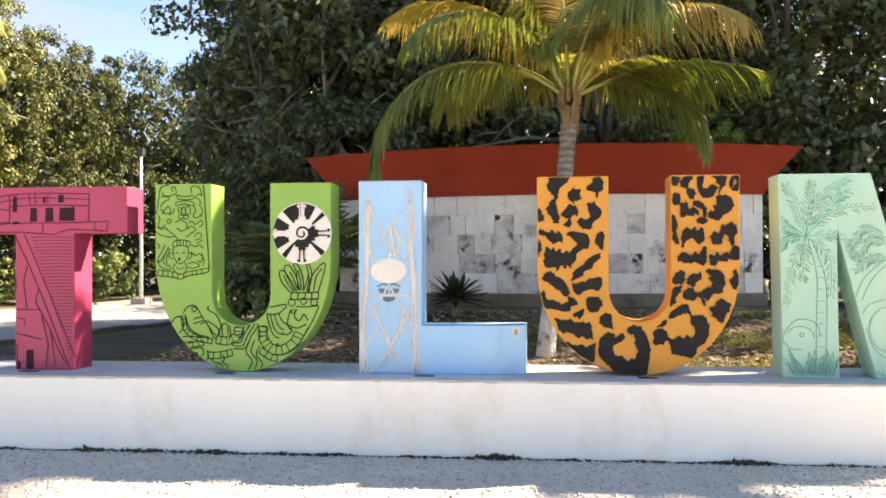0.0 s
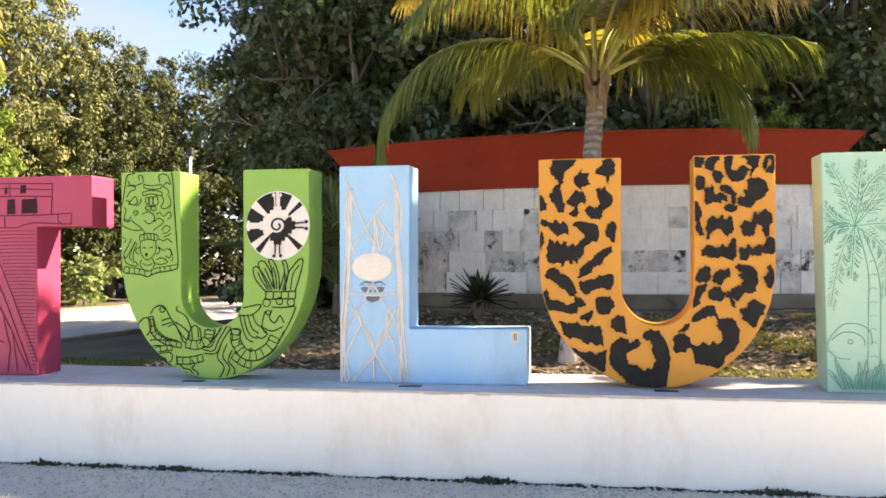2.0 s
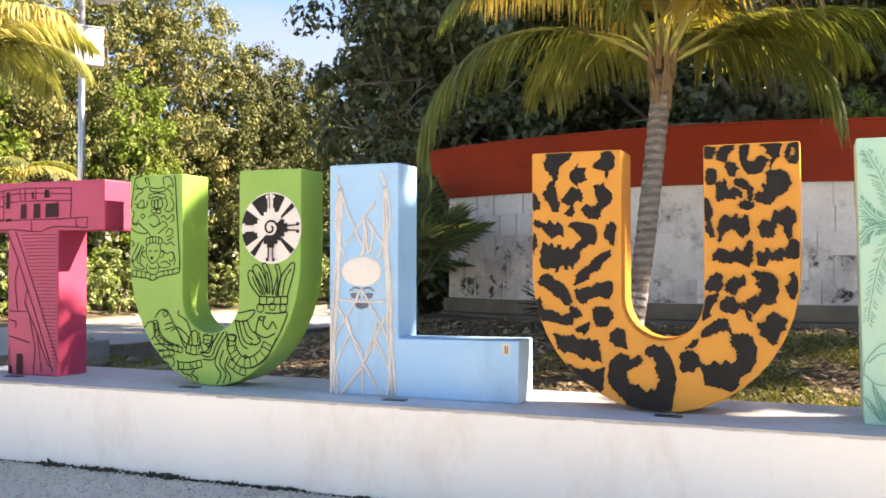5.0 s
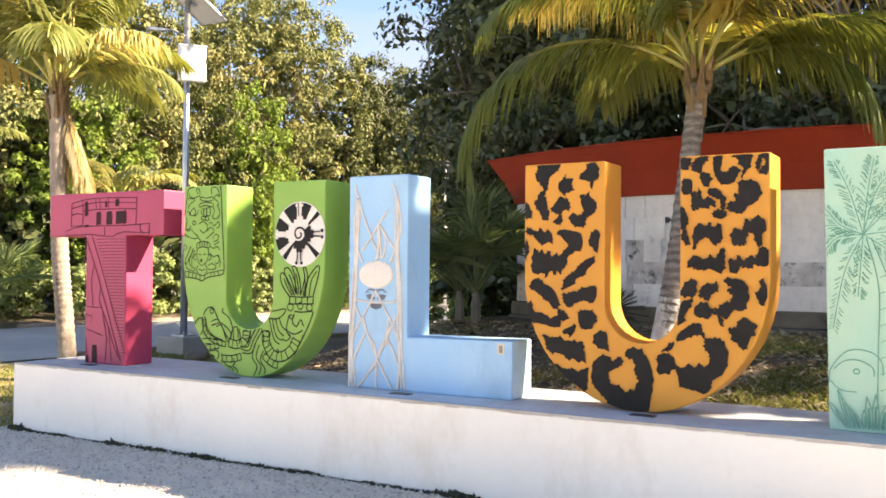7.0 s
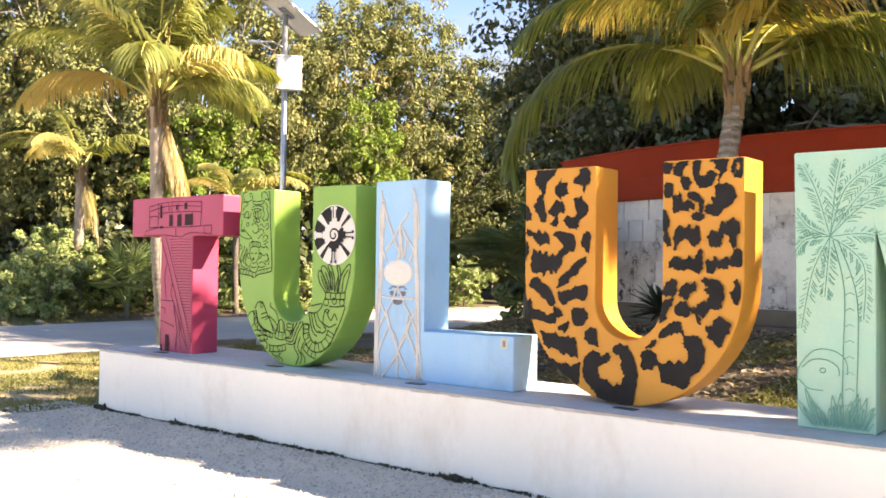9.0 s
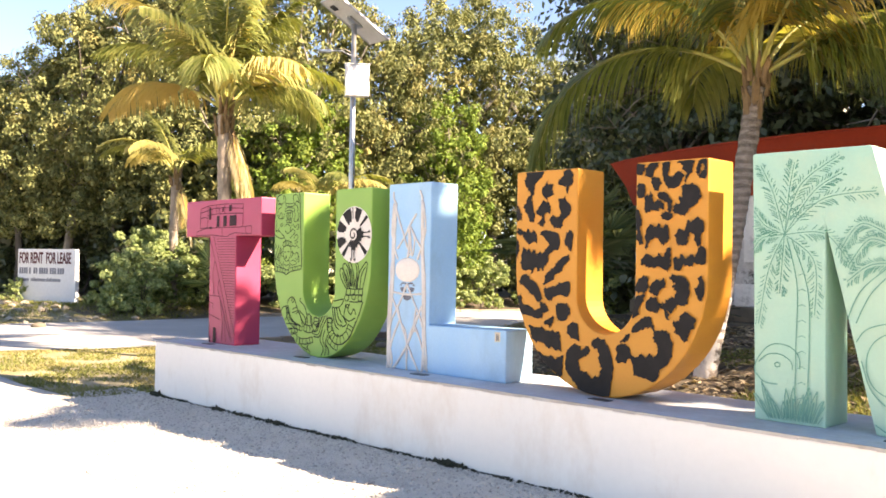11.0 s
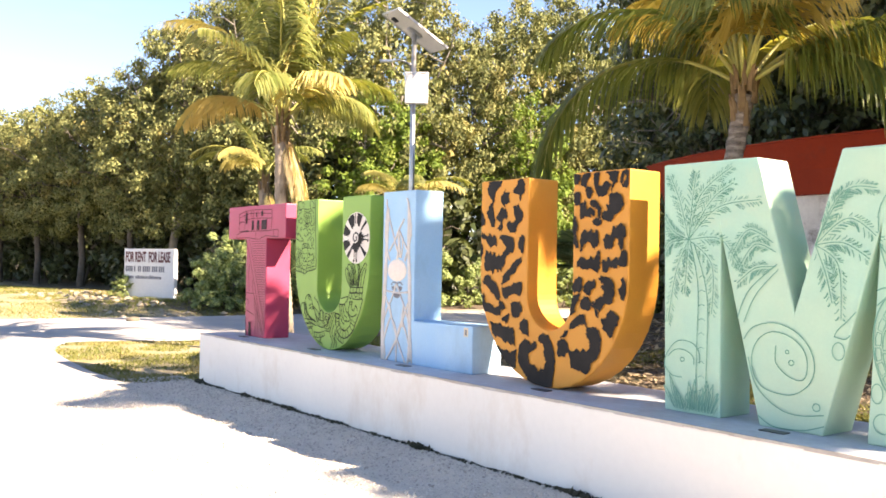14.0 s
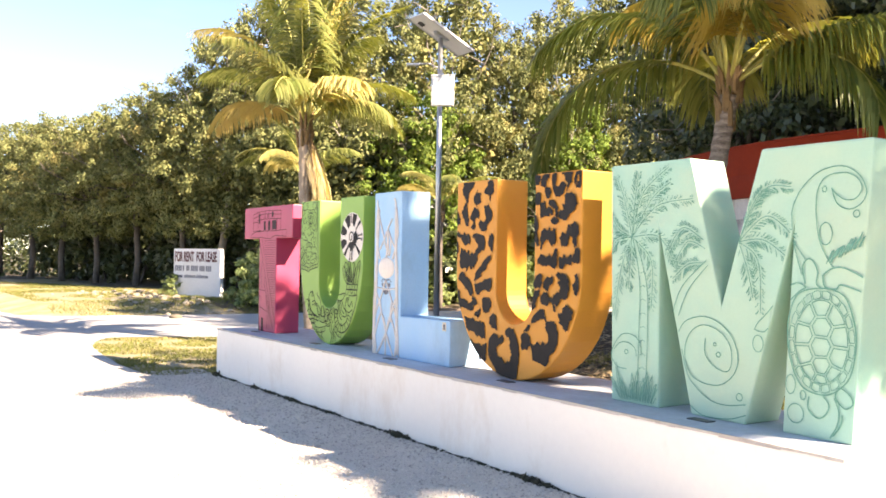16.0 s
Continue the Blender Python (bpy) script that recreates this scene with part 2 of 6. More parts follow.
M_LEAFMID = leaf_material("mid_leaf", (0.088, 0.112, 0.042), (0.24, 0.247, 0.095), (0.40, 0.30, 0.10), 0.15, 0.65, 0.15, sheen=0.15)
# Darker version of the mid leaf: shade at the road end is in the colour.
M_LEAFOLIVESHADE = leaf_material("shaded_olive_leaf", (0.038, 0.055, 0.022), (0.115, 0.13, 0.046), (0.20, 0.17, 0.055), 0.12, 0.6, 0.18, sheen=0.2)
M_LEAFLIGHT = leaf_material("light_leaf", (0.10, 0.17, 0.034), (0.21, 0.29, 0.06), (0.34, 0.32, 0.08), 0.12, 0.7, 0.32, sheen=0.12)
M_SHRUB = leaf_material("shrub_leaf", (0.12, 0.185, 0.065), (0.37, 0.44, 0.18), (0.40, 0.41, 0.14), 0.1, 0.4, 0.35)
M_AGAVE = leaf_material("dark_agave_leaf", (0.025, 0.035, 0.02), (0.06, 0.065, 0.035), (0.08, 0.07, 0.04), 0.1, 0.5, 0.15)
M_FAN = leaf_material("fan_palm_leaf", (0.08, 0.12, 0.055), (0.18, 0.22, 0.11), (0.24, 0.24, 0.10), 0.1, 0.4, 0.35)
M_STEEL = surface("galvanised_steel", (0.55, 0.56, 0.57), (0.42, 0.43, 0.44), 40, 4, 0.6, 0.35, 0.1, metal=0.8)
M_BOX = surface("white_enamel", (0.78, 0.78, 0.77), (0.68, 0.68, 0.66), 40, 3, 0.4, 0.4, 0.05)
M_PANELBACK = surface("panel_backsheet", (0.66, 0.66, 0.65), (0.55, 0.55, 0.54), 30, 3, 0.5, 0.5, 0.05)
M_PANEL = surface("solar_cell", (0.012, 0.018, 0.05), (0.02, 0.03, 0.08), 30, 6, 0.5, 0.15, 0.02)
M_SIGNWHITE = surface("weathered_white_plaster", (0.80, 0.80, 0.79), (0.70, 0.70, 0.69), 25, 1.2, 0.6, 0.8, 0.2, stain=(0.58, 0.56, 0.53), stain_at=(0.6, 0.85), stain_scale=1.5)
M_SIGNRED = surface("faded_red_lettering", (0.085, 0.014, 0.018), (0.15, 0.03, 0.03), 40, 6, 0.6, 0.7)
M_SIGNBLUE = surface("faded_blue_lettering", (0.17, 0.175, 0.21), (0.27, 0.275, 0.30), 40, 6, 0.6, 0.7)
M_LABEL = surface("cream_sticker", (0.70, 0.60, 0.42), (0.60, 0.50, 0.36), 60, 9, 0.5, 0.5)


# ---- mesh helpers ----
def mesh_from(bm, name, material, smooth=False):
    me = bpy.data.meshes.new(name)
    bmesh.ops.recalc_face_normals(bm, faces=bm.faces)
    bm.to_mesh(me)
    bm.free()
    for mt in material if isinstance(material, (list, tuple)) else [material]:
        me.materials.append(mt)
    if smooth:
        me.polygons.foreach_set("use_smooth", [True] * len(me.polygons))
    return me


def part(name, bm, material, parent, label="", smooth=False):
    ob = new(name, mesh_from(bm, name, material, smooth))
    ob.parent = parent
    if parent is not None:
        ob.matrix_parent_inverse = parent.matrix_world.inverted()
    if label:
        ob["label"] = label
    return ob


def raw(name, verts, faces, material, parent=None, smooth=False):
    """A mesh object from arrays that a rule made."""
    me = bpy.data.meshes.new(name)
    me.from_pydata(verts, [], faces)
    me.materials.append(material)
    if smooth:
        me.polygons.foreach_set("use_smooth", [True] * len(me.polygons))
    ob = new(name, me)
    if parent is not None:
        ob.parent = parent
        ob.matrix_parent_inverse = parent.matrix_world.inverted()
    return ob


def thing(name, at, label, category, group="", kind=""):
    ob = new(name)
    ob.empty_display_size = 0.1
    ob.matrix_world = Matrix.Translation(at)
    bpy.context.view_layer.update()
    return tagged(ob, label, category, group, kind)


def add_box(bm, x0, x1, y0, y1, z0, z1, bevel=0.0, m=None):
    r = bmesh.ops.create_cube(bm, size=1)
    mat = Matrix.Translation(((x0 + x1) / 2, (y0 + y1) / 2, (z0 + z1) / 2)) @ Matrix.Diagonal((x1 - x0, y1 - y0, z1 - z0, 1))
    bmesh.ops.transform(bm, matrix=(m or Matrix()) @ mat, verts=r["verts"])
    if bevel:
        es = list({e for v in r["verts"] for e in v.link_edges})
        bmesh.ops.bevel(bm, geom=es, offset=bevel, segments=2, affect="EDGES", profile=0.6)
    return bm


def box_bm(*a, **k):
    return add_box(bmesh.new(), *a, **k)


def add_tube(bm, pts, radii, sides=8, cap=True):
    """A tapered tube along points."""
    rings = []
    pts = [Vector(p) for p in pts]
    for i, p in enumerate(pts):
        d = (pts[min(i + 1, len(pts) - 1)] - pts[max(i - 1, 0)]).normalized()
        a = d.orthogonal().normalized() if i == 0 else (rings_axis - d * rings_axis.dot(d)).normalized()
        rings_axis = a
        b = d.cross(a)
        r = radii[i] if isinstance(radii, (list, tuple)) else radii
        rings.append([bm.verts.new(p + r * (math.cos(2 * math.pi * k / sides) * a + math.sin(2 * math.pi * k / sides) * b)) for k in range(sides)])
    for r0, r1 in zip(rings, rings[1:]):
        for k in range(sides):
            bm.faces.new((r0[k], r0[(k + 1) % sides], r1[(k + 1) % sides], r1[k]))
    if cap:
        bm.faces.new(rings[0][::-1])
        bm.faces.new(rings[-1])
    return bm


def smooth_line(pts, steps=6, closed=False):
    """Catmull-Rom through points."""
    n, out = len(pts), []
    get = (lambda i: pts[i % n]) if closed else (lambda i: pts[min(max(i, 0), n - 1)])
    for i in range(n if closed else n - 1):
        p0, p1, p2, p3 = (np.array(get(j), float) for j in (i - 1, i, i + 1, i + 2))
        for s in range(steps):
            t = s / steps
            out.append(0.5 * (2 * p1 + (p2 - p0) * t + (2 * p0 - 5 * p1 + 4 * p2 - p3) * t * t + (3 * p1 - p0 - 3 * p2 + p3) * t ** 3))
    out.append(np.array(get(n if closed else n - 1), float))
    return out


class Brush:
    """Painted strokes and fills, a hair proud of a letter's face, in the plane y = level."""

    def __init__(self, level=-0.003, clip=None):
        self.bm, self.level, self.clip, self.strokes = bmesh.new(), level, clip, 0

    def v(self, p):
        return self.bm.verts.new((p[0], self.level - 4e-6 * self.strokes, p[1]))

    def line(self, pts, w=0.009, wobble=0.12):
        if self.clip is None:
            return self.run(pts, w, wobble)
        part_run = []
        for p in list(pts) + [None]:
            if p is not None and inside(self.clip, p[0], p[1]):
                part_run.append(p)
            else:
                if len(part_run) > 1:
                    self.run(part_run, w, wobble)
                part_run = []

    def run(self, pts, w, wobble):
        self.strokes += 1
        pts = [np.array(p, float) for p in pts]
        keep = [pts[0]] + [b for a, b in zip(pts, pts[1:]) if np.hypot(*(b - a)) > 1e-4]
        last = None
        for i, p in enumerate(keep):
            d = keep[min(i + 1, len(keep) - 1)] - keep[max(i - 1, 0)]
            d = d / (np.hypot(*d) + 1e-9)
            n = np.array((-d[1], d[0])) * w / 2 * (1 + wobble * (random.random() - 0.5) * 2)
            now = (self.v(p + n), self.v(p - n))
            if last:
                self.bm.faces.new((last[0], last[1], now[1], now[0]))
            last = now

    def curve(self, pts, w=0.009, closed=False, steps=6):
        self.line(smooth_line(pts, steps, closed), w)

    def fill(self, pts):
        self.bm.faces.new([self.v(p) for p in pts])

    def fan(self, c, pts):
        cv, vs = self.v(c), [self.v(p) for p in pts]
        for a, b in zip(vs, vs[1:] + vs[:1]):
            self.bm.faces.new((cv, a, b))

    def ellipse(self, cx, cz, rx, rz, w=0.008, n=20, turn=0.0, a0=0.0, a1=360.0):
        c, s = math.cos(radians(turn)), math.sin(radians(turn))
        pts = []
        for k in range(n + 1):
            a = radians(a0 + (a1 - a0) * k / n)
            u, v = rx * math.cos(a), rz * math.sin(a)
            pts.append((cx + c * u - s * v, cz + s * u + c * v))
        self.line(pts, w)

    def disc(self, cx, cz, rx, rz, n=28):
        self.fan((cx, cz), [(cx + rx * math.cos(2 * math.pi * k / n), cz + rz * math.sin(2 * math.pi * k / n)) for k in range(n)])

    def spiral(self, cx, cz, r, turns, start=0.0, w=0.009, inner=0.1, sign=1):
        n = int(turns * 18)
        self.line([(cx + (r * (inner + (1 - inner) * k / n)) * math.cos(radians(start) + sign * 2 * math.pi * turns * k / n), cz + (r * (inner + (1 - inner) * k / n)) * math.sin(radians(start) + sign * 2 * math.pi * turns * k / n)) for k in range(n + 1)], w)


def extrude_outline(outline, y0, y1, bevel=0.012):
    bm = bmesh.new()
    f = bm.faces.new([bm.verts.new((x, y0, z)) for x, z in outline])
    r = bmesh.ops.extrude_face_region(bm, geom=[f])
    vs = [e for e in r["geom"] if isinstance(e, bmesh.types.BMVert)]
    bmesh.ops.translate(bm, verts=vs, vec=(0, y1 - y0, 0))
    bmesh.ops.recalc_face_normals(bm, faces=bm.faces)
    if bevel:
        es = [e for e in bm.edges if len(e.link_faces) == 2 and e.calc_face_angle(0) > 0.6]
        bmesh.ops.bevel(bm, geom=es, offset=bevel, segments=2, affect="EDGES", profile=0.6)
    return bm


DEPTH = 0.30   # letters, front to back
TOP = 0.58     # plinth's top


def u_outline(x0, x1, i0, i1, top, bottom, inner_bottom, cz_out, cz_in, n=20):
    """Outline of a U: outer ellipse, inner ellipse, straight arms."""
    cx, rx, ci, ri = (x0 + x1) / 2, (x1 - x0) / 2, (i0 + i1) / 2, (i1 - i0) / 2
    pts = [(x0, top)]
    pts += [(cx - rx * math.cos(math.pi * k / n), cz_out - (cz_out - bottom) * math.sin(math.pi * k / n)) for k in range(n + 1)]
    pts += [(x1, top), (i1, top)]
    pts += [(ci + ri * math.cos(math.pi * k / n), cz_in - (cz_in - inner_bottom) * math.sin(math.pi * k / n)) for k in range(n + 1)]
    pts += [(i0, top)]
    return pts


def inside(poly, x, z):
    hit, j = False, len(poly) - 1
    for i in range(len(poly)):
        (xi, zi), (xj, zj) = poly[i], poly[j]
        if (zi > z) != (zj > z) and x < (xj - xi) * (z - zi) / (zj - zi) + xi:
            hit = not hit
        j = i
    return hit


# ---- ground, road, plinth ----
def rise(x, y):
    """Height of the open ground: the planted bank behind the plinth, the far verge."""
    def step(a, b, v):
        t = min(max((v - a) / (b - a), 0.0), 1.0)
        return t * t * (3 - 2 * t)
    bank = (0.22 + 0.56 * step(0.4, 5.0, y)) * step(0.60, 0.75, y) * step(-4.6, -1.6, x) * (1 - step(7.5, 12.0, y) * 0.6) * (1 - step(14, 20, x))
    verge = 0.22 * step(-14.9, -17.5, x) if x < -14.9 and y > -0.2 else 0.0
    return bank + verge + 0.02 * noise.noise(Vector((x * 0.9, y * 0.9, 0))) * step(0.7, 1.5, y)


xs = np.concatenate([np.array([-600, -300, -150, -90, -60]), np.arange(-44, -9, 1.0), np.arange(-9, 9, 0.25), np.arange(9, 30, 1.5), np.array([40, 60, 90, 150, 300, 600])])
ys = np.concatenate([np.array([-600, -300, -150, -90, -60, -40, -25, -15]), np.arange(-8, 0.3, 1.0), np.array([0.35, 0.55, 0.62, 0.68, 0.75]), np.arange(1.0, 9, 0.25), np.arange(9, 36, 1.5), np.array([45, 60, 90, 150, 300, 600])])
gv = [(float(x), float(y), rise(x, y) - 0.012) for y in ys for x in xs]
gf = [(j * len(xs) + i, j * len(xs) + i + 1, (j + 1) * len(xs) + i + 1, (j + 1) * len(xs) + i) for j in range(len(ys) - 1) for i in range(len(xs) - 1)]
ground = raw("ground", gv, gf, M_SOIL, smooth=True)
ground.data.materials.append(M_VERGE)
for poly in ground.data.polygons:
    gx, gy = poly.center.x, poly.center.y
    if (-9.2 < gx < -3.6 and -1.3 < gy < 5.4) or (-40 < gx < -14.0 and -2.0 < gy < 4.4 + 0.25 * noise.noise(Vector((gx, 0, 0)))):
        poly.material_index = 1
tagged(ground, "dark soil with patchy dry grass and leaf litter", "ground", kind="structure")


def sheet(name, outline, z, material, label, category):
    bm = bmesh.new()
    f = bm.faces.new([bm.verts.new((x, y, z)) for x, y in outline])
    bmesh.ops.triangulate(bm, faces=[f])
    ob = part(name, bm, material, None)
    return tagged(ob, label, category, kind="structure")


FAR_EDGE = smooth_line([(-40, -1.6), (-26, -0.9), (-18.5, -0.6), (-15.6, 0.6), (-14.7, 3.5), (-14.5, 7.4), (-14.0, 11.4), (-12.7, 18.0), (-10.3, 25.0), (-5.0, 34.0)], 5)
NEAR_EDGE = smooth_line([(2.0, 34.0), (-3.2, 25.0), (-5.6, 17.5), (-7.0, 11.0), (-8.0, 6.0), (-8.4, 3.0), (-8.5, 1.4)], 5)
PATH_EDGE = smooth_line([(-8.5, 1.4), (-8.9, 0.4), (-8.9, -0.35), (-7.6, -0.85), (-5.5, -1.05), (-3.9, -1.12), (-3.55, -0.75), (-3.4, -0.36)], 5)
road_outline = [tuple(p) for p in FAR_EDGE] + [tuple(p) for p in NEAR_EDGE] + [tuple(p) for p in PATH_EDGE][1:]
road = sheet("road", [p for p in road_outline] + [(-3.4, -1.6), (-9.5, -2.2), (-20.0, -6.0), (-40.0, -9.0)], 0.004, M_ROAD, "worn pale asphalt side road with sunlit patches", "road")
forecourt = sheet("forecourt", [(-3.42, 0.7), (-3.36, -0.30), (5.05, -0.30), (5.1, 0.9), (30, 0.9), (40, -40), (-60, -40), (-40.0, -8.0), (-20.0, -5.0), (-9.5, -1.6), (-5.5, -1.12), (-3.6, -1.05)], 0.008, M_SAND, "pale crushed limestone gravel forecourt, trodden smooth", "gravel")

plinth = thing("plinth", (0.85, 0.17, 0), "long low white-painted masonry plinth with stained cement top", "plinth")
part("base_block", box_bm(-3.35, 5.055, -0.328, 0.66, -0.05, TOP - 0.012, bevel=0.012), M_WHITE, plinth)
part("cement_top", box_bm(-3.345, 5.05, -0.322, 0.655, TOP - 0.014, TOP, bevel=0.004), M_CEMENT, plinth, "bluish worn cement top with brown edge")

edge = bmesh.new()
random.seed(4)
x = -3.35
while x < 5.05:  # chipped grey-brown arris along the front
    w = random.uniform(0.05, 0.16)
    add_box(edge, x, min(x + w, 5.055), -0.3305 - random.uniform(0, 0.0025), -0.318, TOP - random.uniform(0.010, 0.020), TOP + 0.0015)
    x += w
part("worn_edge", edge, M_EDGE, plinth, "chipped grey-brown front edge")

# ---- the big letters ----
LETTERS = "giant letters on the plinth"


def letter(outline, at, label, paint, nm):
    ob = thing("letter_sculpture", at, label, "letter sculpture", LETTERS)
    part("body", extrude_outline(outline, 0.0, DEPTH), paint, ob)
    return ob


# T
T_OUT = [(-2.84, TOP), (-2.335, TOP), (-2.335, 1.685), (-1.885, 1.685), (-1.885, 2.06), (-3.335, 2.06), (-3.335, 1.685), (-2.84, 1.685)]
letter_t = letter(T_OUT, (-2.59, 0.15, TOP), "pink painted giant letter T with dark temple line drawing", M_PINK, "T")
b = Brush()
for pts in (((-3.037, 1.975), (-2.884, 2.001), (-2.732, 2.012), (-2.559, 2.013), (-2.201, 2.003)),
            ((-3.029, 1.931), (-2.883, 1.957), (-2.757, 1.974), (-2.559, 1.975), (-2.205, 1.959)),
            ((-2.887, 1.903), (-2.705, 1.915), (-2.436, 1.915), (-2.211, 1.909)),
            ((-3.037, 1.975), (-3.038, 1.873), (-3.041, 1.77)),
            ((-2.889, 2.005), (-2.886, 1.886), (-2.889, 1.768)),
            ((-2.722, 2.008), (-2.716, 1.966), (-2.71, 1.919)),
            ((-2.67, 2.006), (-2.663, 1.921)),
            ((-2.559, 2.008), (-2.557, 1.918)),
            ((-2.206, 2), (-2.208, 1.886), (-2.215, 1.78)),
            ((-3.115, 1.695), (-3.105, 1.734), (-2.981, 1.759), (-2.879, 1.771), (-2.603, 1.772), (-2.314, 1.772), (-2.047, 1.783)),
            ((-3.115, 1.695), (-2.776, 1.699), (-2.626, 1.684), (-2.492, 1.679), (-2.451, 1.699), (-2.36, 1.717), (-2.045, 1.703)),
            ((-2.162, 1.779), (-2.158, 1.721), (-2.103, 1.699)),
            ((-2.047, 1.783), (-2.057, 1.7)),
            ((-2.603, 1.763), (-2.597, 1.689)),
            ((-3.035, 1.873), (-2.958, 1.885), (-2.891, 1.876)),
            ((-3.038, 1.77), (-2.889, 1.778)),
            ((-2.34, 1.906), (-2.359, 1.89), (-2.352, 1.773))):
    b.line(pts, 0.0085)
for x0, x1, z0, z1 in ((-2.71, -2.65, 1.78, 1.895), (-2.58, -2.51, 1.78, 1.895), (-2.46, -2.33, 1.785, 1.895), (-2.47, -2.42, 1.935, 2.0), (-2.86, -2.80, 1.76, 1.785), (-2.86, -2.82, 1.86, 1.99), (-2.60, -2.575, 1.93, 1.985), (-2.745, -2.68, 0.585, 0.745), (-2.815, -2.79, 0.585, 0.65)):
    pane = Brush(-0.0045)
    pane.fill([(x0, z0), (x1, z0 + 0.004), (x1 - 0.003, z1), (x0 + 0.004, z1 - 0.003)])
    part("painted_window", pane.bm, M_PINKLINE, letter_t)
for k in range(38):  # stair treads
    z = 1.655 - k * 0.0268
    xl = -2.70 + (1.655 - z) * 0.335
    b.line([(xl, z), ((xl - 2.345) / 2, z + 0.003), (-2.345, z + 0.001)], 0.005)
for pts in (((-2.846, 1.683), (-2.72, 1.431), (-2.564, 1.069), (-2.381, 0.619)),
            ((-2.76, 1.682), (-2.646, 1.432), (-2.491, 1.071), (-2.326, 0.687)),
            ((-2.841, 1.666), (-2.857, 1.464), (-2.831, 1.229)),
            ((-2.733, 1.431), (-2.767, 1.297), (-2.749, 1.164), (-2.738, 1.081)),
            ((-2.641, 1.233), (-2.664, 1.133), (-2.537, 0.906), (-2.48, 0.769)),
            ((-2.825, 1.07), (-2.638, 1.067)),
            ((-2.826, 1.003), (-2.751, 0.989), (-2.76, 0.938)),
            ((-2.829, 0.877), (-2.733, 0.856), (-2.603, 0.827)),
            ((-2.612, 1.018), (-2.554, 0.79), (-2.574, 0.608)),
            ((-2.537, 0.906), (-2.492, 0.612)),
            ((-2.48, 0.769), (-2.415, 0.65)),
            ((-2.819, 0.794), (-2.822, 0.593))):
    b.line(pts, 0.0085)
part("temple_drawing", b.bm, M_PINKSOFT, letter_t, "thin dark brush-drawn temple and stair lines")

# first U, lime green
G_OUT = u_outline(-1.653, -0.22, -1.185, -0.71, 2.072, TOP, 0.95, 1.47, 1.19)
letter_u = letter(G_OUT, (-0.93, 0.15, TOP), "lime green giant letter U with black folk-art line drawings", M_GREEN, "U")


def gp(u, v):
    """Drawing units of the green letter: tenths across and down."""
    return (-1.72 + u * 0.0194, 2.12 - v * 0.0187)


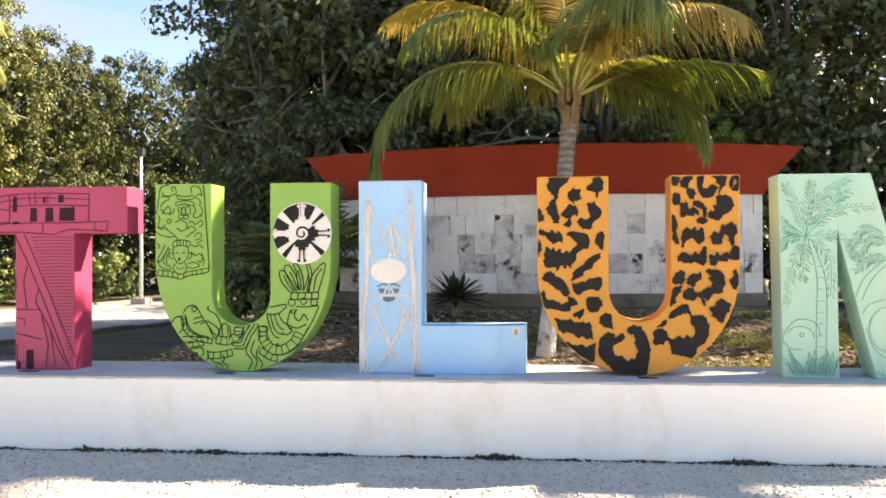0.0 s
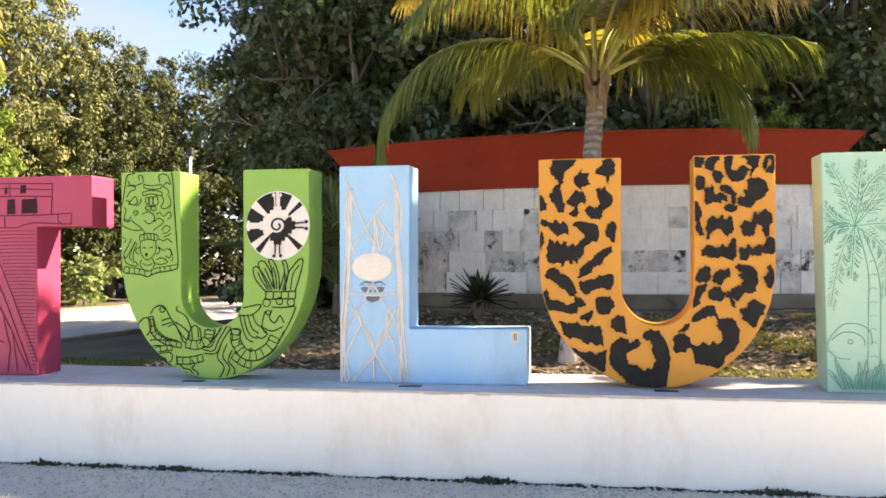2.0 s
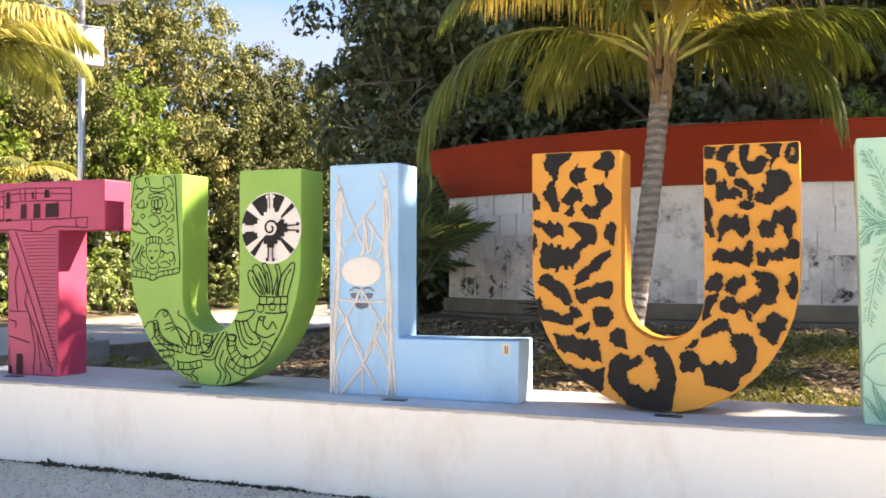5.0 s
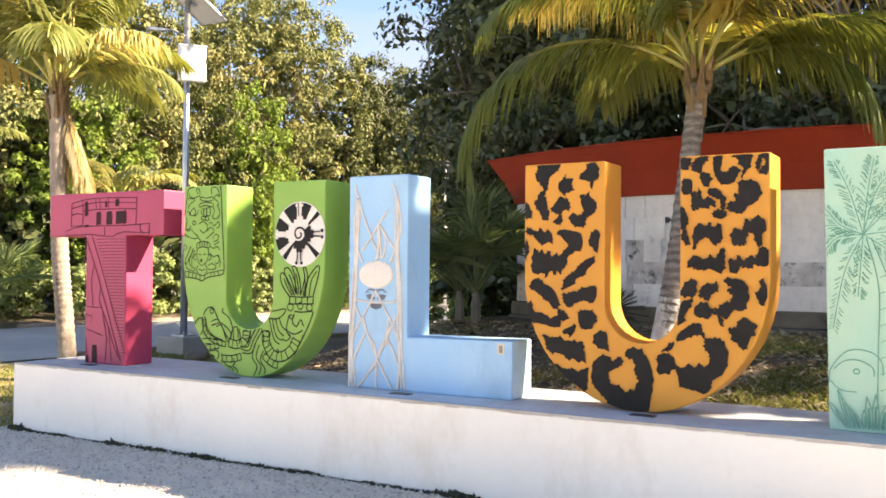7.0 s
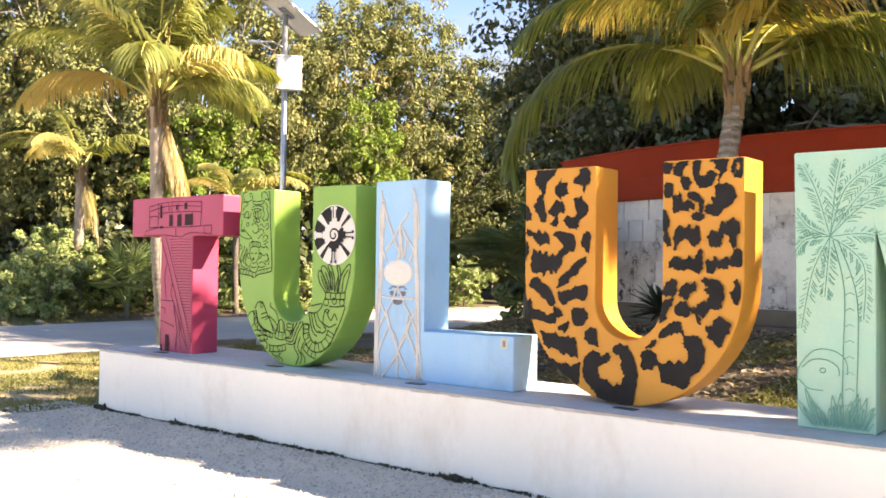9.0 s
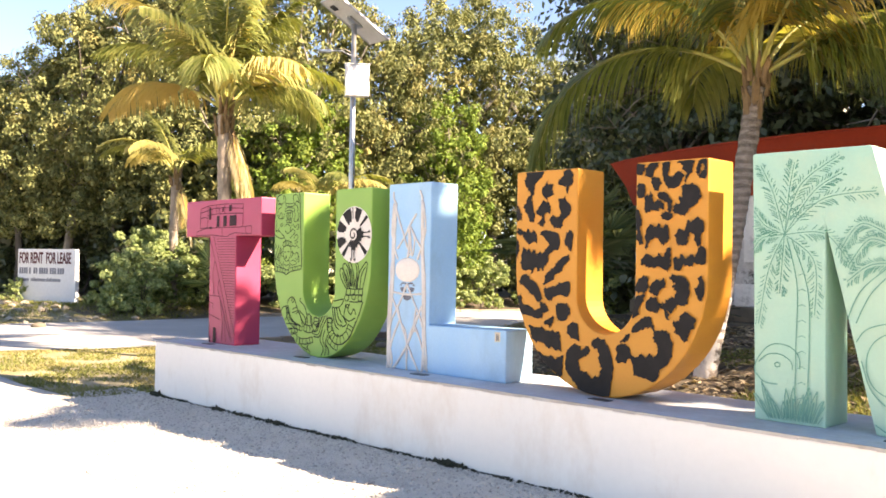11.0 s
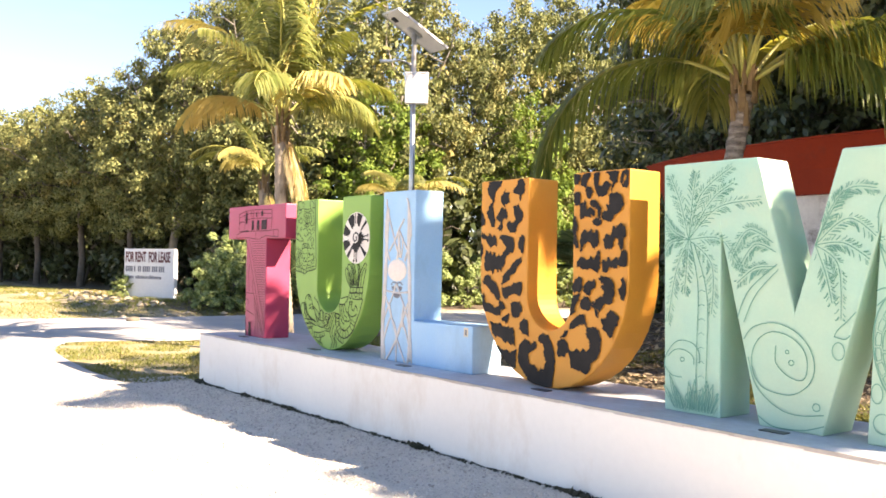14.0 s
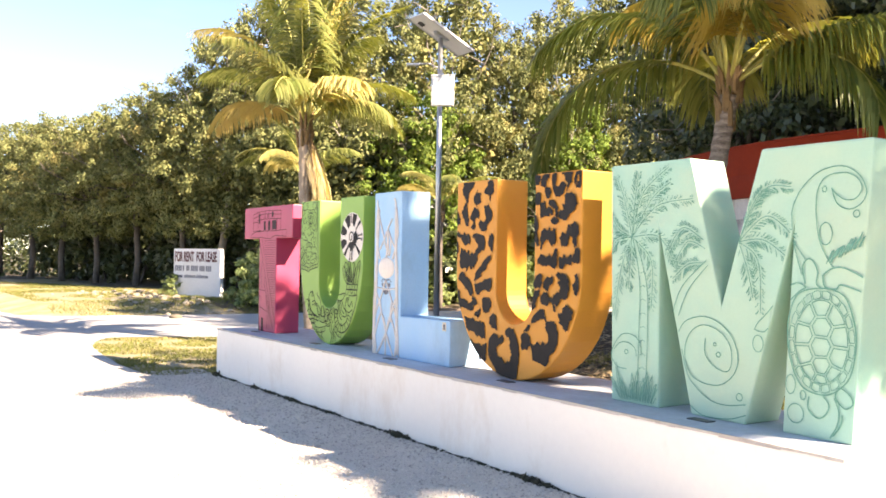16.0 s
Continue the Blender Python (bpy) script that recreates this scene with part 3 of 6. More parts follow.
b = Brush(clip=u_outline(-1.647, -0.226, -1.191, -0.704, 2.066, TOP + 0.008, 0.944, 1.47, 1.19))
b.curve([gp(*p) for p in ((5.6, 5.3), (6.3, 3.6), (9.4, 2.9), (17, 2.7), (22.4, 2.8), (24.2, 4.2), (25, 15.5), (26, 30), (26.4, 38.7), (24.5, 40.5), (17.7, 41.6), (14.3, 43.1), (11.6, 42.3), (6.3, 41.7), (2.4, 41.2), (2.6, 39.7))], 0.009)
random.seed(11)
for pts in (((5.6, 5.3), (4.4, 13), (2.1, 26.2), (1.6, 37.9), (2.6, 39.7)),
            ((2.6, 39.5), (5.5, 39.2), (11.6, 40.1), (14.7, 40.9), (17.7, 39.8), (26, 38.4)),
            ((4.7, 39.4), (4.6, 41.3)),
            ((6.9, 39.5), (6.7, 41.6)),
            ((9, 39.9), (8.9, 41.9)),
            ((11, 40.1), (10.8, 42.2)),
            ((13, 40.6), (13.3, 42.8)),
            ((16, 40.3), (15.6, 42.6)),
            ((19.2, 39.6), (19.4, 41.3)),
            ((21.2, 39.3), (21.3, 41)),
            ((23.2, 38.9), (23.5, 40.7)),
            ((6.3, 5.7), (7.9, 7.9), (10.9, 7.2), (12.5, 6.5), (12.1, 4), (10.6, 3.9), (11.3, 5.8)),
            ((12.8, 7.3), (16.3, 7.9), (19.7, 7.5), (19.7, 8.9), (16.3, 9.2), (13.2, 8.7), (12.8, 7.3)),
            ((19.3, 6.7), (18.9, 4.1), (20.8, 3.4), (22.7, 4.6), (23.5, 7.5), (22, 6.7), (20.8, 8.2), (22.3, 9.3), (23.1, 11.1)),
            ((5.9, 7.9), (8.6, 7.5), (9.4, 9), (7.1, 10.1), (5.9, 12.3)),
            ((12.5, 10.2), (15.9, 9.7), (19.7, 10.3), (19.7, 11.8), (15.9, 11), (12.5, 11.6), (12.5, 10.2)),
            ((13.6, 14.6), (13.6, 12.5), (14.7, 12.6), (14.7, 15), (13.6, 14.6)),
            ((14.9, 15.2), (15.2, 12.4), (16.3, 12.4), (16.3, 15.4), (14.9, 15.2)),
            ((16.6, 15.4), (16.7, 12.4), (18.2, 12.1), (18.5, 15), (16.6, 15.4)),
            ((13.6, 15.9), (15.5, 15.9), (15.5, 17.2), (13.6, 16.9), (13.6, 15.9)),
            ((15.9, 15.9), (17.6, 16.1), (17.5, 17.4), (15.9, 17.2), (15.9, 15.9)),
            ((7.9, 13), (9.4, 12), (10.2, 14.2), (8.6, 15.2), (7.1, 14.5), (7.9, 13)),
            ((9.4, 15.6), (11.3, 14.5), (11.7, 12.7)),
            ((9.4, 17.4), (10.5, 18.2), (9.4, 19.3), (8.6, 18.2), (9.4, 17.4)),
            ((4.8, 15.9), (5.5, 17.4), (4.8, 20.3), (6.3, 21.1), (7.8, 19.6)),
            ((4.4, 21), (6.3, 21.8), (7.8, 21.1), (9.4, 22.6), (11.7, 24.1), (13.2, 26.3)),
            ((3.6, 22.5), (5.5, 24), (9.4, 25.1), (12, 24.8)),
            ((12.1, 18.9), (14.3, 17.9), (16.6, 19), (17, 21.2), (14.7, 22.6), (12.8, 21.2)),
            ((17.8, 19), (19.3, 18.3), (20.8, 19.8), (23.1, 18), (23.8, 19.8), (22.3, 20.9)),
            ((17, 21.9), (18.9, 20.5), (20.8, 22), (18.5, 23.8), (16.6, 25.2)),
            ((20, 25.2), (21.5, 23.4), (23.4, 24.2), (22.3, 26), (20.4, 26.3)),
            ((20.1, 11.8), (20.8, 14), (19.7, 16.1), (21.6, 16.9), (23.1, 15.5)),
            ((22.3, 11.1), (23.7, 14), (23.1, 16.9)),
            ((11.3, 27), (14.7, 26.3), (18.3, 27.1), (17.9, 29.2), (14.7, 28.6), (11.3, 29.2), (11.3, 27)),
            ((12.8, 26.8), (12.9, 28.7)),
            ((14.1, 26.6), (14.2, 28.6)),
            ((15.6, 26.6), (15.6, 28.6)),
            ((17, 26.8), (16.9, 28.9)),
            ((11.5, 29.5), (11.3, 32.8), (12.8, 35.8), (14.3, 36.5), (16.2, 35.4), (17.6, 32.9), (17.6, 29.6)),
            ((11, 31.7), (9.8, 32.2), (9.5, 33.5), (11, 34.4)),
            ((17.9, 31.8), (19.1, 32.4), (18.9, 33.8), (17.6, 34.5)),
            ((12.4, 32), (13, 31.7), (13.6, 32.1)),
            ((15, 32.1), (15.8, 31.6), (16.4, 32)),
            ((3.2, 26.9), (5.5, 29.1), (2.4, 31.3), (2, 33.5)),
            ((7.8, 28.4), (6.3, 31.3), (4.7, 34.3), (5.5, 35.7), (7.4, 32.8), (9.3, 29.9)),
            ((9.3, 29.2), (7, 35), (7.8, 36.8)),
            ((10.1, 30), (8.6, 33.5), (8.4, 36.8)),
            ((2, 33.5), (4.7, 35.7), (5.5, 37.6), (7.8, 38.7), (10.1, 39)),
            ((8.2, 37.6), (9.3, 37.2), (10.5, 38.7)),
            ((18.9, 28.5), (20.8, 29.3), (22.3, 28.5), (24.2, 30)),
            ((18.5, 31.4), (20.8, 32.9), (22.3, 32.2), (23.8, 33.6), (23, 35.8), (21.5, 35.1)),
            ((17.7, 36.5), (20, 35.8), (22.3, 37.3), (20, 38.3), (17, 38)),
            ((23.2, 32), (24.4, 35.1), (23.8, 37.3)),
            ((12, 36.5), (11.2, 38.3), (12.1, 40)),
            ((16.2, 36.1), (17.1, 38), (16.3, 39.9)),
            ((12.4, 38), (14.3, 38.7), (16.2, 38)),
            ((5.5, 13.4), (7.1, 13.9), (6.5, 15.2)),
            ((20.8, 27.8), (22.4, 27.2), (23.8, 26.4))):
    b.curve([gp(*p) for p in pts], 0.0072, steps=5)
c = gp(*(13.8, 34.5))
b.disc(c[0], c[1], 0.011, 0.014, 10)
# banded ribbon with square scales round the bottom of the U
def ribbon(pts, w0, w1, cells, wline=0.009):
    mid = smooth_line([gp(*p) for p in pts], 8)
    sides = [[], []]
    for i, p in enumerate(mid):
        d = mid[min(i + 1, len(mid) - 1)] - mid[max(i - 1, 0)]
        n = np.array((-d[1], d[0])) / (np.hypot(*d) + 1e-9)
        w = w0 + (w1 - w0) * i / len(mid)
        sides[0].append(p + n * w / 2), sides[1].append(p - n * w / 2)
    b.line(sides[0], wline), b.line(sides[1], wline)
    for k in range(cells + 1):
        i = min(int(k * (len(mid) - 1) / cells), len(mid) - 1)
        b.line([sides[0][i], sides[1][i]], wline * 0.85)


ribbon(((64.2, 65.8), (62.2, 69.7), (57.6, 72.7), (53, 72.5), (50.4, 70), (49, 66.6), (49.4, 63.2)), 0.075, 0.07, 11)
ribbon(((68.8, 64.2), (65.4, 70.5), (59.7, 75.2), (53.5, 76.2), (48, 73)), 0.05, 0.05, 10)
ribbon(((15.5, 58.5), (16.6, 64.5), (21.5, 68.1), (27.8, 69.4)), 0.035, 0.04, 9)
ribbon(((15.7, 72), (19.4, 70.9), (24.1, 70.3)), 0.035, 0.04, 4)
ribbon(((29.5, 68.6), (34, 69.2), (38.3, 67.1), (38.9, 63.5)), 0.06, 0.07, 6)
ribbon(((25.9, 75.3), (31.3, 75.2), (36.2, 74)), 0.05, 0.05, 4)
for pts in (((60.6, 48.6), (57, 44.3), (56, 40.4), (57.5, 39.4), (60.6, 43.3), (63.2, 48.3)),
            ((62.3, 48.1), (59, 41.4), (58, 38), (60.3, 37.5), (63.1, 42.3), (64.4, 47.9)),
            ((63.8, 47.6), (63.1, 40.4), (61.9, 37.1), (63.6, 37), (65.7, 42.3), (66, 47.8)),
            ((66, 48.2), (68, 41.3), (67.2, 37.3), (68.7, 37.7), (69.4, 42.3), (67.7, 48.5)),
            ((68.4, 48.5), (69.2, 42.3), (73.2, 37), (75, 36.9), (74.2, 41.3), (72, 48.5)),
            ((61.6, 48.1), (59.1, 44.3), (57.8, 41.4)),
            ((63.5, 47.1), (61.6, 42.3), (60.3, 39.9)),
            ((67.2, 48.2), (68.2, 44.2), (68, 40.4)),
            ((70.2, 48.2), (71.2, 42.3), (73.7, 38.6)),
            ((65, 47.6), (64.7, 43.3), (63.6, 39.4)),
            ((60.6, 48.6), (66.2, 48.8), (72.4, 48.5)),
            ((60.3, 51.7), (66.2, 51.5), (72.3, 51.3)),
            ((60.9, 48.7), (60.6, 51.6)),
            ((63.8, 48.6), (63.6, 51.5)),
            ((66.8, 48.6), (66.6, 51.5)),
            ((69.4, 48.6), (69.4, 51.4)),
            ((72.2, 48.6), (72.1, 51.4)),
            ((63, 54.6), (67.2, 54.7), (72.1, 54.2)),
            ((72.3, 54.5), (69.8, 60.4), (65.7, 67.7)),
            ((60.6, 56), (59.3, 61.6), (60.7, 64.4)),
            ((63.2, 55.7), (62.2, 58.6), (64.2, 60.5), (66.2, 57.8), (67.7, 60.4)),
            ((59.1, 62.1), (63.2, 63.6), (67.2, 61.9)),
            ((46.7, 55.5), (52.9, 54.7), (58.6, 53.7), (57.6, 56), (54.5, 57.8), (49.8, 57.5), (46.7, 55.5)),
            ((50.6, 57.5), (51.9, 62.7), (53.5, 66.5), (56, 67.9)),
            ((52.1, 57.5), (53.4, 62.7), (55, 65.5), (57.6, 66.4)),
            ((53.7, 57.4), (55.5, 62.6), (58.1, 64.5)),
            ((55.5, 57.2), (57.1, 60.7), (59.1, 62.1)),
            ((57.1, 65.5), (59.1, 66.4), (61.2, 64.9), (60.6, 63.5)),
            ((15.4, 57.5), (17.1, 55), (19.8, 54.2), (21.5, 55.4), (23.7, 59.4), (25.9, 62.3), (28.1, 67.2), (29.9, 68.6)),
            ((19.9, 60.2), (21.5, 59.4), (23.4, 59.2)),
            ((19.9, 61.9), (24.2, 60.5)),
            ((9.9, 65.8), (10.5, 61.6), (12.7, 59.1), (14.9, 59.5), (15.7, 62.5), (14.2, 65.5), (11.1, 67.6)),
            ((16.6, 59), (17.9, 63.4), (21.5, 66.4), (26.4, 67.7)),
            ((22.6, 62.4), (24.8, 61.3), (26.4, 63.3), (28.6, 66.2), (30.2, 67.1), (30.8, 65.1), (28.8, 62.7), (25.3, 60.5)),
            ((11.6, 71.1), (14.4, 68), (18.8, 67.4), (23.2, 67.9)),
            ((12.2, 72.1), (15.5, 70), (19.9, 69.6)),
            ((15.5, 73.5), (19.4, 72.6), (23.4, 72.3), (24.1, 74.7), (22.7, 76.4), (24.3, 77.8), (26.1, 76.1), (25.6, 73.2)),
            ((16.6, 74.5), (20.5, 74.1), (22.7, 76.2)),
            ((27, 76.6), (28.7, 78.2), (31, 78.7), (32.1, 80.1), (30.8, 81.5)),
            ((26.5, 78.3), (28.4, 79.6), (30.3, 79.7)),
            ((26.4, 54.4), (25.9, 55.9), (29.1, 57.9), (30.7, 60.4), (31.8, 63.6), (32.1, 67.3)),
            ((30.2, 66.6), (31.8, 62.6), (34, 62.1), (34.6, 66.5)),
            ((35, 62.6), (35.6, 66), (34.9, 69)),
            ((36.1, 70.9), (40.4, 71.3), (42.7, 66.8), (45.8, 61.9)),
            ((36.7, 72.4), (41.5, 72.2), (44.1, 67.3), (47.2, 62.8)),
            ((35.6, 69.7), (39.5, 69.8), (41.4, 65.9), (44.1, 61.9)),
            ((37.2, 63.5), (40.9, 62.9), (40.4, 65.9), (37.4, 66.9)),
            ((38.8, 68.1), (42, 64.9), (43.5, 61.9)),
            ((46.7, 61.8), (47.9, 65.7), (47.2, 68.6)),
            ((48.2, 62.8), (50.9, 63.2), (49.8, 65.7)),
            ((43.6, 68.7), (42, 73.7), (44.6, 77.7), (42.5, 81.9)),
            ((45.7, 68.7), (44.1, 73.6), (46.7, 77.6), (44.9, 82.1)),
            ((47.8, 71), (46.3, 75), (48.8, 78.5), (47.4, 81.8)),
            ((31.9, 75), (33, 76.9), (31.9, 78.1), (34.3, 79.8), (33.8, 81.8))):
    b.curve([gp(*p) for p in pts], 0.0095)
for u, v, r in ((61.1, 52.9, 0.029), (66, 52.3, 0.025), (70.4, 52.8, 0.027), (20.1, 55.8, 0.019), (61.7, 56.7, 0.016), (55, 70.8, 0.012), (50.9, 68, 0.012)):
    c = gp(u, v)
    b.ellipse(c[0], c[1], r, r, 0.0085, 12)
part("folk_drawing", b.bm, M_BLACKLINE, letter_u, "black brush-drawn curls, scales and plumes")
# round emblem
EC = (-0.450, 1.674)
b = Brush(-0.003)
b.disc(EC[0], EC[1], 0.236, 0.243, 44)
part("emblem_disc", b.bm, M_EGG, letter_u, "round white emblem ground")


def polar(a, r):
    return (EC[0] + r * math.cos(radians(a)), EC[1] + r * math.sin(radians(a)))


def emblem(name, level, material, draw, label=""):
    b3 = Brush(level)
    draw(b3)
    part(name, b3.bm, material, letter_u, label)


def sector(a0, a1, r0=0.05, r1=0.234):
    n = max(2, int((a1 - a0) / 4))
    return [polar(a0, r0)] + [polar(a0 + (a1 - a0) * k / n, r1) for k in range(n + 1)] + [polar(a1, r0)]


for a0, a1 in ((62, 87), (93, 132), (147, 176), (184, 212), (225, 236), (311, 322), (37, 46)):
    emblem("emblem_ray", -0.005, M_SPOT, lambda q, a0=a0, a1=a1: q.fill(sector(a0, a1)))
STEPS = [(0.132, 0.0), (0.132, 0.03), (0.106, 0.03), (0.106, 0.058), (0.08, 0.058), (0.08, 0.084), (0.055, 0.084), (0.055, 0.108), (0.029, 0.108), (0.029, 0.134), (0.0, 0.134)]
LOZENGE = STEPS + [(-x, z) for x, z in STEPS[-2::-1]] + [(-x, -z) for x, z in STEPS[1:]] + [(x, -z) for x, z in STEPS[-2:0:-1]]


def stepped(q, low):
    """The stepped lozenge, or the half of it below the rising diagonal."""
    ring = [(x, z) for x, z in LOZENGE if not low or z <= x + 1e-6]
    if low:
        k = max(range(len(ring)), key=lambda i: ring[i][0] + ring[i][1])
        ring = ring[k + 1:] + ring[:k + 1]
        ring.sort(key=lambda p: (math.degrees(math.atan2(p[1], p[0])) + 136) % 360)
    q.fan((EC[0] + (0.02 if low else 0.0), EC[1] - (0.02 if low else 0.0)), [(EC[0] + x, EC[1] + z) for x, z in ring])


emblem("emblem_steps", -0.007, M_EGG, lambda q: stepped(q, False), "white stepped lozenge")
emblem("emblem_steps", -0.009, M_SPOT, lambda q: stepped(q, True), "black stepped half")
emblem("emblem_core", -0.011, M_EGG, lambda q: q.disc(EC[0] - 0.006, EC[1] + 0.006, 0.056, 0.056))
emblem("emblem_spiral", -0.013, M_SPOT, lambda q: q.spiral(EC[0], EC[1], 0.070, 1.5, 60, 0.015, 0.2, -1), "black spiral")
for a in (90, 180, 270, 0):
    for sg in (-5, 5):
        emblem("emblem_tick", -0.013, M_SPOT if a in (0, 270) else M_EGG, lambda q, a=a, sg=sg: (q.line([polar(a + sg * 1.3, 0.13), polar(a + sg, 0.20)], 0.010), q.disc(*polar(a + sg * 1.3, 0.215), 0.013, 0.013, 10)))

# L, sky blue
L_OUT = [(0, TOP), (1.30, TOP), (1.30, 0.962), (0.495, 0.955), (0.50, 2.08), (0, 2.08)]
letter_l = letter(L_OUT, (0.5, 0.15, TOP), "sky blue giant letter L with raised white cord lattice", M_BLUE, "L")


def lp(u, v):
    """Drawing units of the blue letter: tenths across and down."""
    return (-0.06 + u * 0.0197, 2.16 - v * 0.01785)


def cord(pts, r=0.0088):
    cords = bmesh.new()
    line3 = smooth_line([lp(*p) for p in pts], 5)
    add_tube(cords, [(max(p[0], 0.014) + random.uniform(-0.002, 0.002), -0.004, p[1]) for p in line3], [r * random.uniform(0.75, 1.15) for _ in line3], 6)
    part("cord", cords, M_CORD, letter_l, smooth=True)


random.seed(5)
for pts in (((6, 8.1), (6.3, 11.1), (7.4, 13.1)),
            ((22.1, 8.2), (23.3, 10.6), (23.5, 13.1)),
            ((6.6, 13.1), (5.5, 25), (6, 32.9), (4.8, 51.8), (3.6, 69.6), (2.2, 88.5)),
            ((7.9, 13.2), (7.4, 25), (7.1, 33.9), (6.5, 51.7), (5.1, 69.6), (5.1, 88.3)),
            ((7.2, 13.6), (6.5, 25), (6.7, 33.9), (5.7, 53.7), (4.4, 71.6), (3.7, 88.9)),
            ((23.3, 12.6), (23.5, 25.3), (23.5, 33.1), (24.5, 49.6), (24.8, 69.1), (26.5, 87.4)),
            ((24.1, 13.1), (25.6, 24.3), (24.4, 33.1), (25.8, 49.6), (26.3, 71), (27.7, 88.1)),
            ((23.7, 12.8), (24.4, 25.3), (24.1, 34.1), (25.2, 51.6), (25.6, 71), (24.9, 88)),
            ((7.4, 15.1), (13.2, 29.1), (16, 35)),
            ((8.9, 34), (13.2, 28.6), (16.5, 23.2), (20.2, 18.4)),
            ((16, 24.2), (16, 34), (15.1, 37.9), (16.5, 36)),
            ((16.2, 24.2), (17.1, 33), (17.9, 37.2), (19.3, 30.1), (16.9, 24.2)),
            ((23.5, 34.1), (19.8, 29.1), (16.9, 24.2)),
            ((6.5, 32.9), (9.4, 38.9)),
            ((23.5, 33.1), (21.2, 38.9)),
            ((15.1, 49.7), (11.3, 57.6), (6.5, 65.6), (4.4, 71.8)),
            ((15.1, 49.7), (19.3, 57.5), (23.5, 65.2), (25.6, 72.9)),
            ((6, 53.7), (15.1, 54.6), (23.5, 54)),
            ((6, 55.7), (11.8, 67.4), (16.1, 77.1), (22.6, 88.4)),
            ((24, 59.4), (19.8, 69.2), (15.1, 78.1), (8, 88.2)),
            ((11.3, 65.5), (6.5, 75.5), (4.6, 84.4), (3.2, 88.7)),
            ((11.8, 67.4), (15.1, 73.2), (15.6, 88.7)),
            ((19.8, 67.2), (23.5, 74.9), (26.8, 83.5)),
            ((16.5, 77.1), (12.3, 82.2), (6.6, 89.1)),
            ((21.7, 63.3), (17.9, 71.2), (15.1, 78.1)),
            ((5.1, 77.5), (6.5, 85.3), (5.4, 89.1)),
            ((25.9, 74.9), (25, 82.6), (24.5, 88.3)),
            ((9.4, 59.6), (11.8, 67.4)),
            ((20.7, 60.4), (19.8, 68.2), (20.3, 71.1))):
    cord(pts)
egg = bmesh.new()
bmesh.ops.create_uvsphere(egg, u_segments=24, v_segments=12, radius=1)
bmesh.ops.transform(egg, matrix=Matrix.Translation((lp(15, 43.6)[0], 0.0, lp(15, 43.6)[1])) @ Matrix.Diagonal((0.146, 0.014, 0.098, 1)), verts=egg.verts)
part("cream_oval", egg, M_EGG, letter_l, "cream oval in low relief", smooth=True)
b = Brush(-0.002)
b.fill([lp(10.7, 51.7), lp(12.2, 51.3), lp(14.1, 51.7), lp(14.9, 53.2), lp(13.2, 53.8), lp(11.5, 53.2)])
b.fill([lp(15.6, 53.2), lp(16, 51.7), lp(17.7, 51.3), lp(19.5, 51.6), lp(18.9, 53.2), lp(17.2, 53.7)])
b.fill([lp(12.4, 55.2), lp(15.1, 54.7), lp(17.9, 55.2), lp(17.2, 56.7), lp(15.1, 57.4), lp(13.2, 56.8)])
b.line([lp(11.5, 49.7), lp(13.2, 49.5), lp(15.1, 50.1), lp(17.2, 49.5), lp(18.8, 49.7)], 0.012)
b.line([lp(10.5, 50.9), lp(11.1, 50.1), lp(11.9, 50.7)], 0.010)
b.line([lp(18.5, 50.7), lp(19.1, 50.1), lp(19.8, 50.7)], 0.010)
part("grey_marks", b.bm, M_GREYLINE, letter_l, "dark grey painted mask below the oval")
part("sticker", box_bm(1.195, 1.245, -0.004, 0.0, 0.875, 0.945), M_LABEL, letter_l, "small cream sticker")
part("sticker_print", box_bm(1.212, 1.22, -0.006, -0.004, 0.885, 0.93), M_GREYLINE, letter_l)
part("sticker_print", box_bm(1.225, 1.233, -0.006, -0.004, 0.885, 0.93), M_GREYLINE, letter_l)

# second U, leopard
O_OUT = u_outline(1.385, 2.892, 1.925, 2.385, 2.094, TOP, 0.992, 1.38, 1.235)
letter_u2 = letter(O_OUT, (2.14, 0.15, TOP), "orange giant letter U with painted black leopard rosettes", M_ORANGE, "U2")
O_IN = u_outline(1.391, 2.886, 1.919, 2.391, 2.088, TOP + 0.006, 0.986, 1.38, 1.235)


def op(u, v):
    """Drawing units of the leopard letter: hundredths across and down."""
    return (1.40 + u * 0.0149, 2.095 - v * 0.0151)


def within_o(c, p):
    if inside(O_IN, *p):
        return p
    lo, hi = 0.0, 1.0
    for _ in range(12):
        mid = (lo + hi) / 2
        q = (c[0] + (p[0] - c[0]) * mid, c[1] + (p[1] - c[1]) * mid)
        lo, hi = (mid, hi) if inside(O_IN, *q) else (lo, mid)
    return (c[0] + (p[0] - c[0]) * lo, c[1] + (p[1] - c[1]) * lo)


random.seed(21)


def spot_part(b2):
    spot_part.count += 1
    bmesh.ops.translate(b2.bm, verts=b2.bm.verts, vec=(0, -0.0002 * spot_part.count, 0))
    part("leopard_spot", b2.bm, M_SPOT, letter_u2)


spot_part.count = 0


